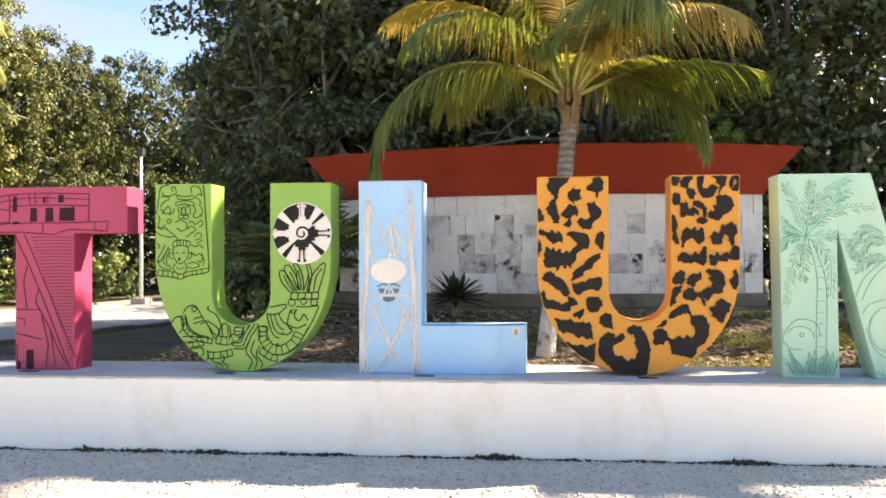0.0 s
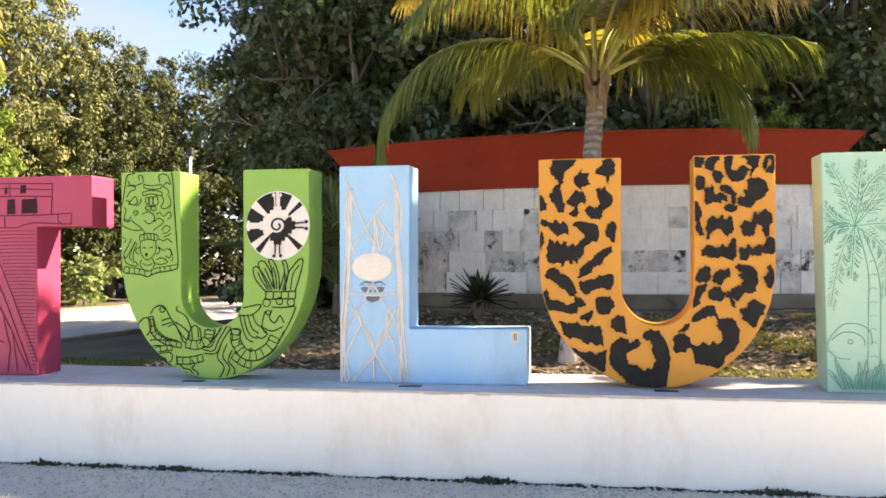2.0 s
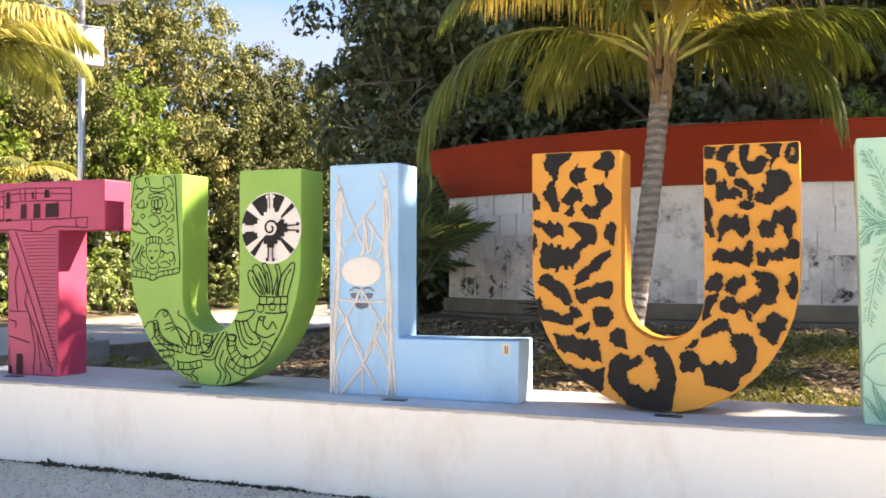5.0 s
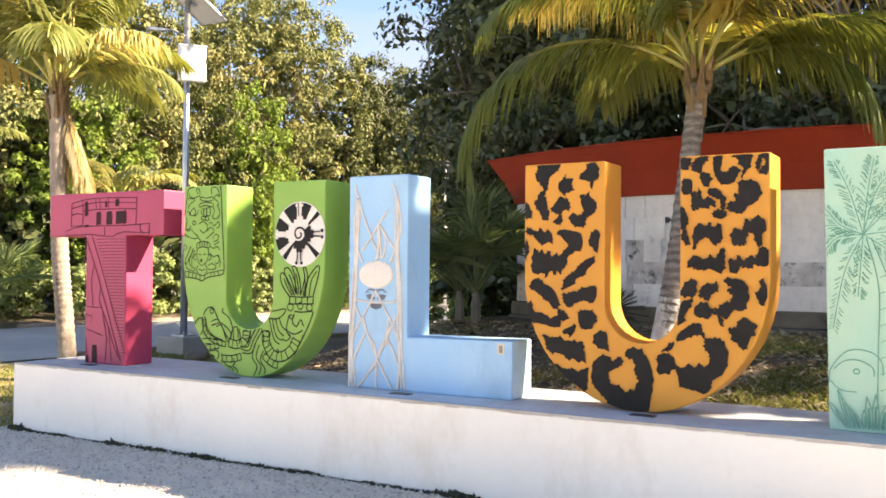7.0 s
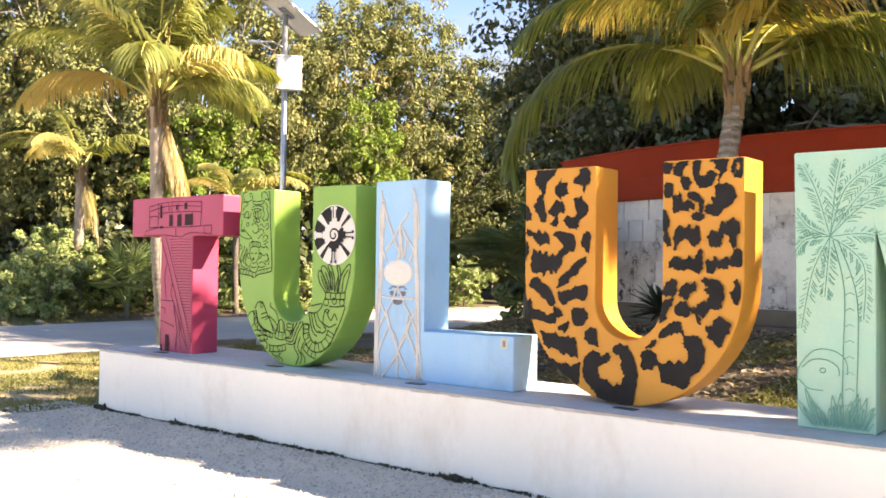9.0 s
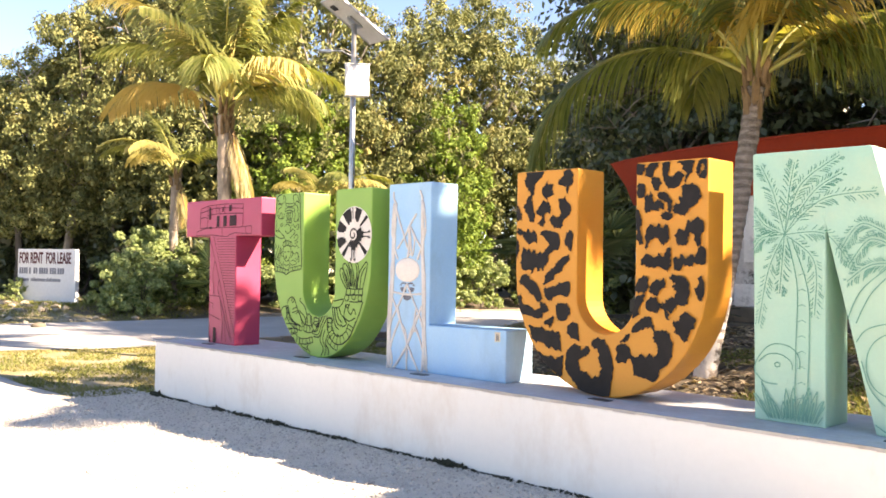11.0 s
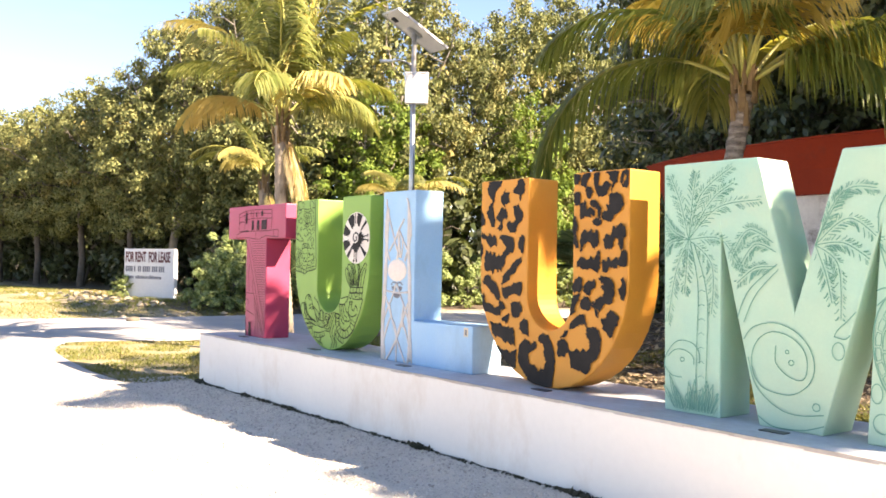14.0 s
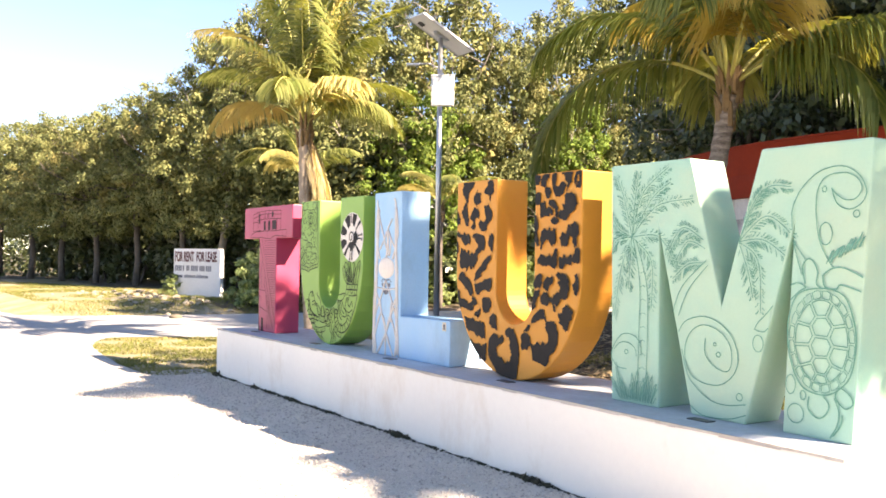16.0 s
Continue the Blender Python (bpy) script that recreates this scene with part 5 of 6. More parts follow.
for k in range(20):
    a0, a1 = 2 * math.pi * (k + 0.08) / 20, 2 * math.pi * (k + 0.92) / 20
    on_m([shell(a0, 0.83), shell(a0, 0.96), shell((a0 + a1) / 2, 0.975), shell(a1, 0.96), shell(a1, 0.83), shell((a0 + a1) / 2, 0.815), shell(a0, 0.83)], 0.0055)
seeds = [(0, 0.175), (0.005, 0.075), (0.0, -0.03), (0.005, -0.13), (-0.002, -0.205)] + [(sg * dx, dz) for sg in (-1, 1) for dx, dz in ((0.085, 0.135), (0.105, 0.03), (0.10, -0.075), (0.07, -0.17))]
for i, c0 in enumerate(seeds):
    cell = [shell(2 * math.pi * k / 48, 0.80) - np.array((CX, CZ)) for k in range(48)]
    for j, c1 in enumerate(seeds):
        if i == j:
            continue
        mid, n = (np.array(c0) + np.array(c1)) / 2, np.array(c1) - np.array(c0)
        cut = []
        for p, q in zip(cell, cell[1:] + cell[:1]):
            dp, dq = float((p - mid) @ n), float((q - mid) @ n)
            if dp <= 0:
                cut.append(p)
            if dp * dq < 0:
                cut.append(p + (q - p) * dp / (dp - dq))
        cell = cut
    mean = sum(cell) / len(cell)
    ring = [np.array((CX, CZ)) + mean + (p - mean) * 0.86 for p in cell]
    on_m(ring + ring[:1], 0.0058)
part("palm_and_wave_drawing", b.bm, M_MINTLINE, letter_m, "dark green brush-drawn palms, waves and netted oval")

# dark plates set in the plinth's top
plates = None
for x, y in ((-2.66, -0.10), (-1.04, -0.10), (0.53, -0.12), (2.20, -0.10), (4.02, -0.10)):
    if plates is None:
        plates = part("floor_plate", box_bm(-0.075, 0.075, -0.035, 0.035, 0, 0.006, bevel=0.002), M_PLATE, None)
        tagged(plates, "small dark metal plate set on the plinth top", "metal plate", "plates before the letters")
        plates.matrix_world = pose(x, y, TOP)
    else:
        copy_thing(plates, pose(x, y, TOP, 0, 0, random.uniform(-4, 4)))

# ---- curved garden wall ----
def wall_y(x):
    return 4.86 + 0.08 * (x - 1.9) ** 2


def wall_dir(x):
    return math.degrees(math.atan(0.16 * (x - 1.9)))


def wall_strip(x0, x1, rings, n=28, ends=None):
    """A strip bent along the wall: rings of (offset to the front, height, thickness point) swept from x0 to x1."""
    bm = bmesh.new()
    rows = []
    for i in range(n + 1):
        s = i / n
        row = []
        for k, (off, z, grow) in enumerate(rings):
            x = (x0 - grow) + (x1 - x0 + 2 * grow) * s
            row.append(bm.verts.new((x, wall_y(x) - off, z)))
        rows.append(row)
    for a, b2 in zip(rows, rows[1:]):
        for k in range(len(rings)):
            k2 = (k + 1) % len(rings)
            bm.faces.new((a[k], a[k2], b2[k2], b2[k]))
    bm.faces.new(rows[0])
    bm.faces.new(rows[-1][::-1])
    return bm


garden_wall = thing("wall_garden", (1.5, 5.0, 0.7), "curved whitewashed stone garden wall with flared brick-red cap", "wall", kind="structure")
part("core", wall_strip(-1.45, 4.30, [(-0.009, 0.55, 0), (-0.009, 2.27, 0), (-0.34, 2.27, 0), (-0.34, 0.55, 0)]), M_MORTAR, garden_wall)
part("cap", wall_strip(-1.45, 4.30, [(0.06, 2.28, 0), (0.065, 2.56, 0.2), (0.15, 2.89, 0.52), (-0.40, 2.89, 0.52), (-0.36, 2.28, 0)]), M_RED, garden_wall, "brick-red painted flared cap")
part("cap_coping", wall_strip(-1.45, 4.30, [(0.165, 2.892, 0.54), (0.165, 2.912, 0.54), (-0.41, 2.912, 0.54), (-0.41, 2.892, 0.54)]), M_RED, garden_wall)
part("ledge", wall_strip(-1.55, 4.38, [(0.09, 0.50, 0), (0.09, 0.80, 0), (0.0, 0.82, 0), (0.0, 0.50, 0)]), M_LEDGE, garden_wall, "dark mossy stone footing")
part("ledge_step", wall_strip(-1.52, 4.35, [(0.05, 0.82, 0), (0.05, 0.985, 0), (0.0, 0.99, 0), (0.0, 0.82, 0)]), M_LEDGE, garden_wall, "stained stone footing course")
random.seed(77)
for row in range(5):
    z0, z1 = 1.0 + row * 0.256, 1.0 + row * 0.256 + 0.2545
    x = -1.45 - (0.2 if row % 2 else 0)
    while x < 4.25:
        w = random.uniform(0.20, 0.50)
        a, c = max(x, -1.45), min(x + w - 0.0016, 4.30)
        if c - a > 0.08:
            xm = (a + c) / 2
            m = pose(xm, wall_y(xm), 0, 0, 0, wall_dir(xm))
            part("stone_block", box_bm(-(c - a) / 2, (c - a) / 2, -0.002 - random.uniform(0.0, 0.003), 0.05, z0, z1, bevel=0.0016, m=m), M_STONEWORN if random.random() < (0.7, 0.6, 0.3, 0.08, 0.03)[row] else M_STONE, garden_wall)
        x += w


# ---- palms ----
def frond_mesh(az, elev, length, droop, pairs=88, leaf=0.62, hang=0.95, seed=0, width=0.04):
    """Curved stalk and two rows of leaflets; returns (stalk bmesh, leaflet verts, leaflet faces), from the origin."""
    rnd = random.Random(seed)
    n, p, pts, dirs = 16, Vector((0, 0, 0)), [], []
    twist = rnd.uniform(-18, 18)
    for i in range(n + 1):
        s = i / n
        e = radians(elev - droop * s ** 1.25)
        a = radians(az + twist * s * s)
        d = Vector((math.cos(a) * math.cos(e), math.sin(a) * math.cos(e), math.sin(e)))
        pts.append(p.copy()), dirs.append(d)
        p = p + d * (length / n)
    bm = add_tube(bmesh.new(), pts, [0.018 * (1 - 0.85 * i / n) + 0.004 for i in range(n + 1)], 6)
    vs, fs = [], []
    for k in range(pairs):
        s = 0.20 + 0.80 * (k + rnd.random() * 0.5) / pairs
        f = s * n
        i = min(int(f), n - 1)
        q = pts[i].lerp(pts[i + 1], f - i)
        d = dirs[i].lerp(dirs[i + 1], f - i).normalized()
        side = d.cross(Vector((0, 0, 1)))
        side = side.normalized() if side.length > 0.05 else Vector((math.sin(radians(az)), -math.cos(radians(az)), 0))
        up = side.cross(d).normalized()
        ln = leaf * (0.35 + 0.65 * math.sin(math.pi * min(1, 0.14 + s * 0.82)) ** 0.7) * rnd.uniform(0.8, 1.12) * (1.0 if s < 0.9 else 0.75)
        for sg in (-1, 1):
            if rnd.random() < 0.05:
                continue
            fw = 0.35 + 0.75 * s
            way = (side * sg * (1.0 - 0.2 * s) + d * fw + up * rnd.uniform(0.0, 0.35)).normalized()
            w = width * rnd.uniform(0.75, 1.15)
            pos, base = q.copy(), len(vs)
            steps = 4
            for j in range(steps + 1):
                t = j / steps
                wd = w * (0.55 + 1.2 * t) if t < 0.3 else w * (1.0 - ((t - 0.3) / 0.7) ** 1.6) + 0.002
                cross = way.cross(Vector((0, 0, 1)))
                cross = cross.normalized() if cross.length > 0.05 else d
                cross = (cross * 0.75 + d * 0.5 * sg).normalized()
                vs.append(tuple(pos - cross * wd / 2)), vs.append(tuple(pos + cross * wd / 2))
                way = (way + Vector((0, 0, -1)) * hang * (0.22 + 0.5 * t) * rnd.uniform(0.7, 1.3)).normalized()
                pos = pos + way * (ln / steps)
            for j in range(steps):
                o = base + 2 * j
                fs.append((o, o + 1, o + 3, o + 2))
    return bm, vs, fs


def palm_trunk(bm, pts, r0, r1, rings):
    """Ringed trunk along a curve."""
    line3 = smooth_line(pts, 8)
    total, out, rad = len(line3) - 1, [], []
    for i in range(rings * 3 + 1):
        f = i / (rings * 3) * total
        k = min(int(f), total - 1)
        p = line3[k] + (line3[k + 1] - line3[k]) * (f - k)
        s = i / (rings * 3)
        out.append(p)
        rad.append((r0 + (r1 - r0) * s ** 0.7) * (1.05 if i % 3 == 0 else 0.965 + 0.02 * math.sin(i * 1.7)))
    return add_tube(bm, out, rad, 14)


def palm(at, crown, label, fronds, leaf_mat, trunk_mat, r0, r1, seed, bow=0.1, dead=0, leaf=0.62, rings=30, width=0.042, pairs=88, hang=0.95, gold=-99):
    ob = thing("coconut_palm", at, label, "palm tree")
    at, crown = Vector(at), Vector(crown)
    mid = at.lerp(crown, 0.5) + Vector((-bow, -bow * 0.5, 0))
    part("trunk", palm_trunk(bmesh.new(), [at - Vector((0, 0, 0.15)), at.lerp(mid, 0.5) + Vector((-bow * 0.3, 0, 0)), mid, crown], r0, r1, rings), trunk_mat, ob, "ringed grey-brown palm trunk", smooth=True)
    boss = bmesh.new()
    rnd = random.Random(seed)
    for k in range(26):
        a, h = rnd.uniform(0, 6.28), rnd.uniform(-0.18, 0.25)
        r = r1 * rnd.uniform(0.85, 1.15)
        p0 = crown + Vector((r * math.cos(a), r * math.sin(a), h - 0.1))
        add_tube(boss, [p0 - Vector((0, 0, 0.06)), p0 + Vector((0.015 * math.cos(a), 0.015 * math.sin(a), 0.09)), p0 + Vector((0.05 * math.cos(a), 0.05 * math.sin(a), 0.17))], [0.030, 0.025, 0.008], 6)
    part("crown_fibre", boss, M_FIBRE, ob, "brown fibre and old frond stubs")
    for i, (az, elev, ln, droop) in enumerate(fronds):
        bm, vs, fs = frond_mesh(az, elev, ln, droop, seed=seed * 100 + i, leaf=leaf, width=width, pairs=pairs, hang=hang)
        off = crown + Vector((math.cos(radians(az)) * r1 * 0.7, math.sin(radians(az)) * r1 * 0.7, 0.08 + 0.10 * max(0, elev) / 80))
        bmesh.ops.translate(bm, verts=bm.verts, vec=off)
        stalk = part("frond", bm, M_RACHIS, ob, smooth=True)
        lf = raw("foliage", [tuple(Vector(v) + off) for v in vs], fs, M_FRONDGOLD if elev < gold else leaf_mat, ob)
        lf.parent = stalk
        lf.matrix_parent_inverse = Matrix()
    for i in range(dead):
        az = rnd.uniform(0, 110)
        bm, vs, fs = frond_mesh(az, -66 - rnd.uniform(0, 14), rnd.uniform(0.7, 1.5), 12, pairs=48, leaf=0.30, hang=1.3, seed=seed * 77 + i, width=0.019)
        off = crown + Vector((math.cos(radians(az)) * r1, math.sin(radians(az)) * r1, rnd.uniform(-0.35, 0.0)))
        bmesh.ops.translate(bm, verts=bm.verts, vec=off)
        stalk = part("dead_frond", bm, M_FIBRE, ob, "dry tan hanging frond", smooth=True)
        lf = raw("foliage", [tuple(Vector(v) + off) for v in vs], fs, M_DEAD, ob)
        lf.parent = stalk
        lf.matrix_parent_inverse = Matrix()
    return ob


# azimuth from +x, elevation at the base, length, droop
palm_a = palm((1.44, 2.5, 0.38), (1.73, 2.90, 3.08), "coconut palm with drooping green-yellow fronds and limewashed trunk foot",
              [(198, 33, 2.8, 134), (215, 58, 2.3, 116), (294, 68, 2.3, 138), (10, 30, 1.75, 118), (9, 28, 2.1, 50), (322, 50, 2.3, 92), (38, 42, 2.2, 86), (100, 80, 2.2, 30), (166, 63, 2.6, 88), (140, 40, 2.3, 92), (80, 50, 2.2, 80), (252, 82, 2.1, 42), (350, 70, 2.4, 74), (185, 76, 2.2, 60)],
              M_FROND, M_TRUNK, 0.088, 0.088, 3, bow=-0.03, leaf=0.80, width=0.037, pairs=104, hang=1.35)
lime = add_tube(bmesh.new(), [(1.44, 2.5, 0.30), (1.463, 2.53, 0.55), (1.493, 2.566, 0.78), (1.524, 2.604, 1.0), (1.549, 2.633, 1.17), (1.552, 2.637, 1.19)], [0.104, 0.099, 0.097, 0.095, 0.094, 0.089], 18)
part("limewash", lime, M_LIME, palm_a, "white limewashed trunk foot", smooth=True)
palm((-5.80, 2.12, 0.0), (-5.92, 1.97, 3.52), "sunlit coconut palm with golden fronds and dry skirt",
              [(229, 76, 2.5, 88), (199, 32, 2.6, 72), (104, 36, 2.2, 80), (46, 40, 1.55, 92), (320, 50, 1.8, 104), (90, 86, 2.7, 22), (150, 78, 2.8, 42), (20, 78, 2.4, 55), (250, 82, 2.6, 36), (60, 74, 2.5, 60), (330, 74, 2.4, 66), (120, 68, 2.6, 58), (180, 66, 2.5, 70), (285, 66, 2.1, 86), (5, 50, 1.7, 84), (45, 84, 2.6, 32), (200, 84, 2.6, 34), (140, 50, 2.3, 74), (78, 52, 2.0, 84), (215, 56, 2.3, 78)],
              M_FRONDSUN, M_TRUNKPALE, 0.112, 0.100, 8, bow=0.05, dead=12, leaf=0.66, rings=34, width=0.035, pairs=96, hang=1.05, gold=35)
# Never in view; added so its fronds shade the M.
palm((12.95, 4.7, 0.3), (12.5, 4.0, 7.25), "unseen tall coconut palm added beyond the plinth end to cast frond shadows",
              [(90, 4, 1.1, 25), (130, 8, 1.2, 30), (178, 2, 1.3, 25), (215, 8, 1.2, 30), (265, 6, 1.0, 20), (0, 6, 1.3, 25), (45, 4, 1.2, 25), (300, 10, 1.1, 25), (330, 2, 1.2, 25), (155, 12, 1.3, 30), (240, 10, 1.1, 20), (195, 14, 1.3, 30), (20, 12, 1.3, 30)],
              M_FROND, M_TRUNK, 0.12, 0.10, 23, bow=0.08, leaf=0.5, width=0.055)
# Second palm out of view, added to block sun from the L's right face.
palm((13.0, 6.0, 0.3), (12.55, 5.5, 10.35), "unseen taller coconut palm added beyond the plinth end to shade the letters",
              [(90, 30, 1.8, 80), (135, 5, 1.6, 60), (175, 30, 1.7, 70), (0, 30, 1.6, 70), (45, 5, 1.8, 70), (300, 40, 1.2, 40), (110, -10, 1.6, 50), (195, 12, 1.5, 50), (345, 10, 1.5, 50), (225, 20, 1.0, 40)],
              M_FROND, M_TRUNK, 0.14, 0.10, 29, bow=0.08, leaf=0.7, width=0.06)
palm((-16.6, 6.9, 0.2), (-16.4, 6.8, 3.6), "young palm with arching pale fronds by the road",
              [(190, 48, 2.3, 92), (222, 52, 2.3, 98), (250, 58, 2.2, 100), (300, 50, 2.3, 98), (20, 55, 2.2, 92), (120, 55, 2.2, 84), (280, 80, 2.0, 60)],
              M_FRONDSUN, M_TRUNKPALE, 0.13, 0.12, 15, bow=0.03, dead=5, leaf=0.55, rings=24)

palm((-15.2, 10.7, 0.0), (-15.1, 10.6, 2.9), "young palm with pale arching fronds among the shrubs",
              [(20, 50, 2.4, 96), (60, 58, 2.4, 92), (340, 60, 2.2, 100), (110, 56, 2.2, 84), (200, 55, 2.0, 90), (285, 66, 2.0, 92)],
              M_FRONDSUN, M_BARK, 0.09, 0.08, 31, bow=0.03, leaf=0.5, rings=20, pairs=70)


# ---- broadleaf trees and shrubs ----
def leaf_cloud(centres, spread, per, size, rng, up=0.35, squash=0.75):
    """Diamond leaves gathered round clump centres; returns vertex and face arrays."""
    n = len(centres) * per
    c = np.repeat(np.array(centres), per, axis=0)
    r = np.repeat(np.array(spread), per)[:, None]
    off = rng.normal(size=(n, 3))
    off /= np.linalg.norm(off, axis=1)[:, None] + 1e-9
    off *= r * (rng.random((n, 1)) ** 0.45)
    off[:, 2] *= squash
    p = c + off
    nrm = off / (np.linalg.norm(off, axis=1)[:, None] + 1e-9) * 0.9 + rng.normal(size=(n, 3)) * 0.38 + np.array((0, 0, up))
    nrm /= np.linalg.norm(nrm, axis=1)[:, None] + 1e-9
    t = np.cross(nrm, rng.normal(size=(n, 3)))
    t /= np.linalg.norm(t, axis=1)[:, None] + 1e-9
    bt = np.cross(nrm, t)
    ln = size * rng.uniform(0.6, 1.25, (n, 1))
    v = np.empty((n, 4, 3))
    v[:, 0] = p - t * ln * 0.5
    v[:, 1] = p + bt * ln * 0.27 - nrm * ln * 0.05
    v[:, 2] = p + t * ln * 0.5 - np.array((0, 0, 0.1)) * ln
    v[:, 3] = p - bt * ln * 0.27 - nrm * ln * 0.05
    return v.reshape(-1, 3), np.arange(4 * n).reshape(-1, 4)


def leaf_object(name, v, f, material, parent):
    me = bpy.data.meshes.new(name)
    me.vertices.add(len(v))
    me.vertices.foreach_set("co", v.astype(np.float32).ravel())
    me.loops.add(f.size)
    me.loops.foreach_set("vertex_index", f.astype(np.int32).ravel())
    me.polygons.add(len(f))
    me.polygons.foreach_set("loop_start", np.arange(0, f.size, 4, dtype=np.int32))
    me.polygons.foreach_set("loop_total", np.full(len(f), 4, dtype=np.int32))
    me.update()
    me.validate()
    me.materials.append(material)
    ob = new(name, me)
    ob.parent = parent
    return ob


def tree(label, height, radius, base, trunk_r, clumps, per, size, material, seed, name="broadleaf_tree", category="tree", limbs=9, bark=None):
    """A tree round the origin: tapered forked trunk, and an uneven crown of leaf clumps between base and height."""
    rng, rnd = np.random.default_rng(seed), random.Random(seed)
    ob = thing(name, (0, 0, 0), label, category)
    wood = bmesh.new()
    fork = Vector((rnd.uniform(-0.3, 0.3), rnd.uniform(-0.3, 0.3), base + (height - base) * 0.25))
    add_tube(wood, [(0, 0, -0.4), Vector((0.1, 0.05, base * 0.5)), fork], [trunk_r * 1.25, trunk_r, trunk_r * 0.8], 8)
    centres, spread = [], []
    for k in range(limbs):
        a = 2 * math.pi * k / limbs + rnd.uniform(-0.3, 0.3)
        h = base + (height - base) * rnd.uniform(0.25, 0.92)
        rr = radius * rnd.uniform(0.45, 0.95) * math.sqrt(max(0.1, 1 - ((h - base) / (height - base) - 0.42) ** 2 * 2.2))
        tip = Vector((rr * math.cos(a), rr * math.sin(a), h))
        m1 = fork.lerp(tip, 0.35) + Vector((rnd.uniform(-0.3, 0.3), rnd.uniform(-0.3, 0.3), 0.25))
        m2 = fork.lerp(tip, 0.7) + Vector((rnd.uniform(-0.3, 0.3), rnd.uniform(-0.3, 0.3), 0.2))
        add_tube(wood, [fork - Vector((0, 0, 0.2)), m1, m2, tip], [trunk_r * 0.45, trunk_r * 0.3, trunk_r * 0.18, trunk_r * 0.06], 6)
        for _ in range(3):
            q = m2.lerp(tip, rnd.random())
            e = q + Vector((rnd.uniform(-1, 1), rnd.uniform(-1, 1), rnd.uniform(-0.2, 0.8))) * radius * 0.3
            add_tube(wood, [q, q.lerp(e, 0.5) + Vector((0, 0, 0.08)), e], [trunk_r * 0.13, trunk_r * 0.09, 0.008], 5)
    part("trunk", wood, bark or M_BARK, ob, smooth=True)
    lobes = [(rnd.uniform(0, 6.28), rnd.uniform(0.15, 0.95), rnd.uniform(0.75, 1.15)) for _ in range(6)]
    while len(centres) < clumps:
        a, s = rnd.uniform(0, 6.28), rnd.random()
        prof = math.sqrt(max(0.03, 1 - ((s - 0.42) / 0.62) ** 2))
        lobe = 0.78 + 0.3 * max(math.cos(a - la) * (1 - abs(s - ls)) * lv for la, ls, lv in lobes)
        rr = radius * prof * lobe * (rnd.random() ** 0.35)
        centres.append((rr * math.cos(a), rr * math.sin(a), base + (height - base) * s * (0.92 + 0.12 * rnd.random())))
        spread.append(rnd.uniform(0.24, 0.52) * radius / 3.0)
    v, f = leaf_cloud(centres, spread, per, size, rng)
    hub = np.array((0, 0, base + (height - base) * 0.45))
    v2, f2 = leaf_cloud([tuple(hub + (np.array(c) - hub) * 0.72) for c in centres], [q * 1.5 for q in spread], 16, size * 1.7, rng)
    v, f = np.concatenate([v, v2]), np.concatenate([f, f2 + len(v)])
    leaf_object("crown", v, f, material, ob)
    return ob


def put(ob, x, y, s=1.0, turn=0.0, sz=None, first=False, z=None):
    zz = rise(x, y) if z is None else z
    m = pose(x, y, zz, 0, 0, turn) @ Matrix.Diagonal((s, s, sz or s, 1))
    if first:
        ob.matrix_world = m
        return ob
    ob2 = copy_thing(ob, Matrix())
    ob2.matrix_basis = m
    return ob2


t_dark = tree("tall dark-leaved tree in shade behind the garden wall", 9.5, 3.4, 0.7, 0.20, 220, 126, 0.142, M_LEAFDARKSHADE, 41, limbs=12)
t_dark2 = tree("dense dark-green tree with bare grey limbs", 9.0, 3.2, 0.6, 0.17, 200, 126, 0.138, M_LEAFDARKSHADE, 42, limbs=26, bark=M_BARKPALE)
t_mid = tree("sunlit yellow-green roadside tree", 9.0, 2.8, 2.0, 0.15, 260, 112, 0.118, M_LEAFMID, 43, limbs=16, bark=M_BARKPALE)
t_mid2 = tree("broad olive-green roadside tree with uneven crown", 7.6, 2.8, 2.1, 0.13, 250, 108, 0.118, M_LEAFMID, 44, limbs=16)
t_olive = tree("olive-green tree at the road end, shade put into its leaf colour", 8.4, 2.8, 0.8, 0.14, 240, 104, 0.13, M_LEAFOLIVESHADE, 48, limbs=16, bark=M_BARKPALE)
t_light = tree("bright green young tree with airy crown", 7.0, 2.2, 0.5, 0.11, 190, 90, 0.135, M_LEAFLIGHT, 45, limbs=12, bark=M_BARKPALE)
t_shrub = tree("leafy green shrub on the verge", 1.9, 1.35, 0.05, 0.04, 56, 150, 0.105, M_SHRUB, 46, "shrub", "shrub", 6)
# Undergrowth takes the dark leaf in place of shade from the trees.
t_shrub2 = tree("undergrowth shrub at the wood's edge, leaf colour darkened for tree shade", 2.4, 1.6, 0.05, 0.05, 45, 72, 0.19, M_LEAFDARKSHADE, 47, "shrub", "shrub", 6)

rt = random.Random(9)
# The tree at x 13.7 is unseen, added to shade letters, wall and bank.
for i, (x, y, s) in enumerate(((-2.0, 9.9, 1.05), (13.7, 9.6, 1.12), (-2.2, 13.2, 1.0), (6.0, 10.4, 1.0), (-3.0, 10.9, 0.84))):
    put(t_dark, x, y, s, rt.uniform(0, 360), s * rt.uniform(1.08, 1.2), first=i == 0)
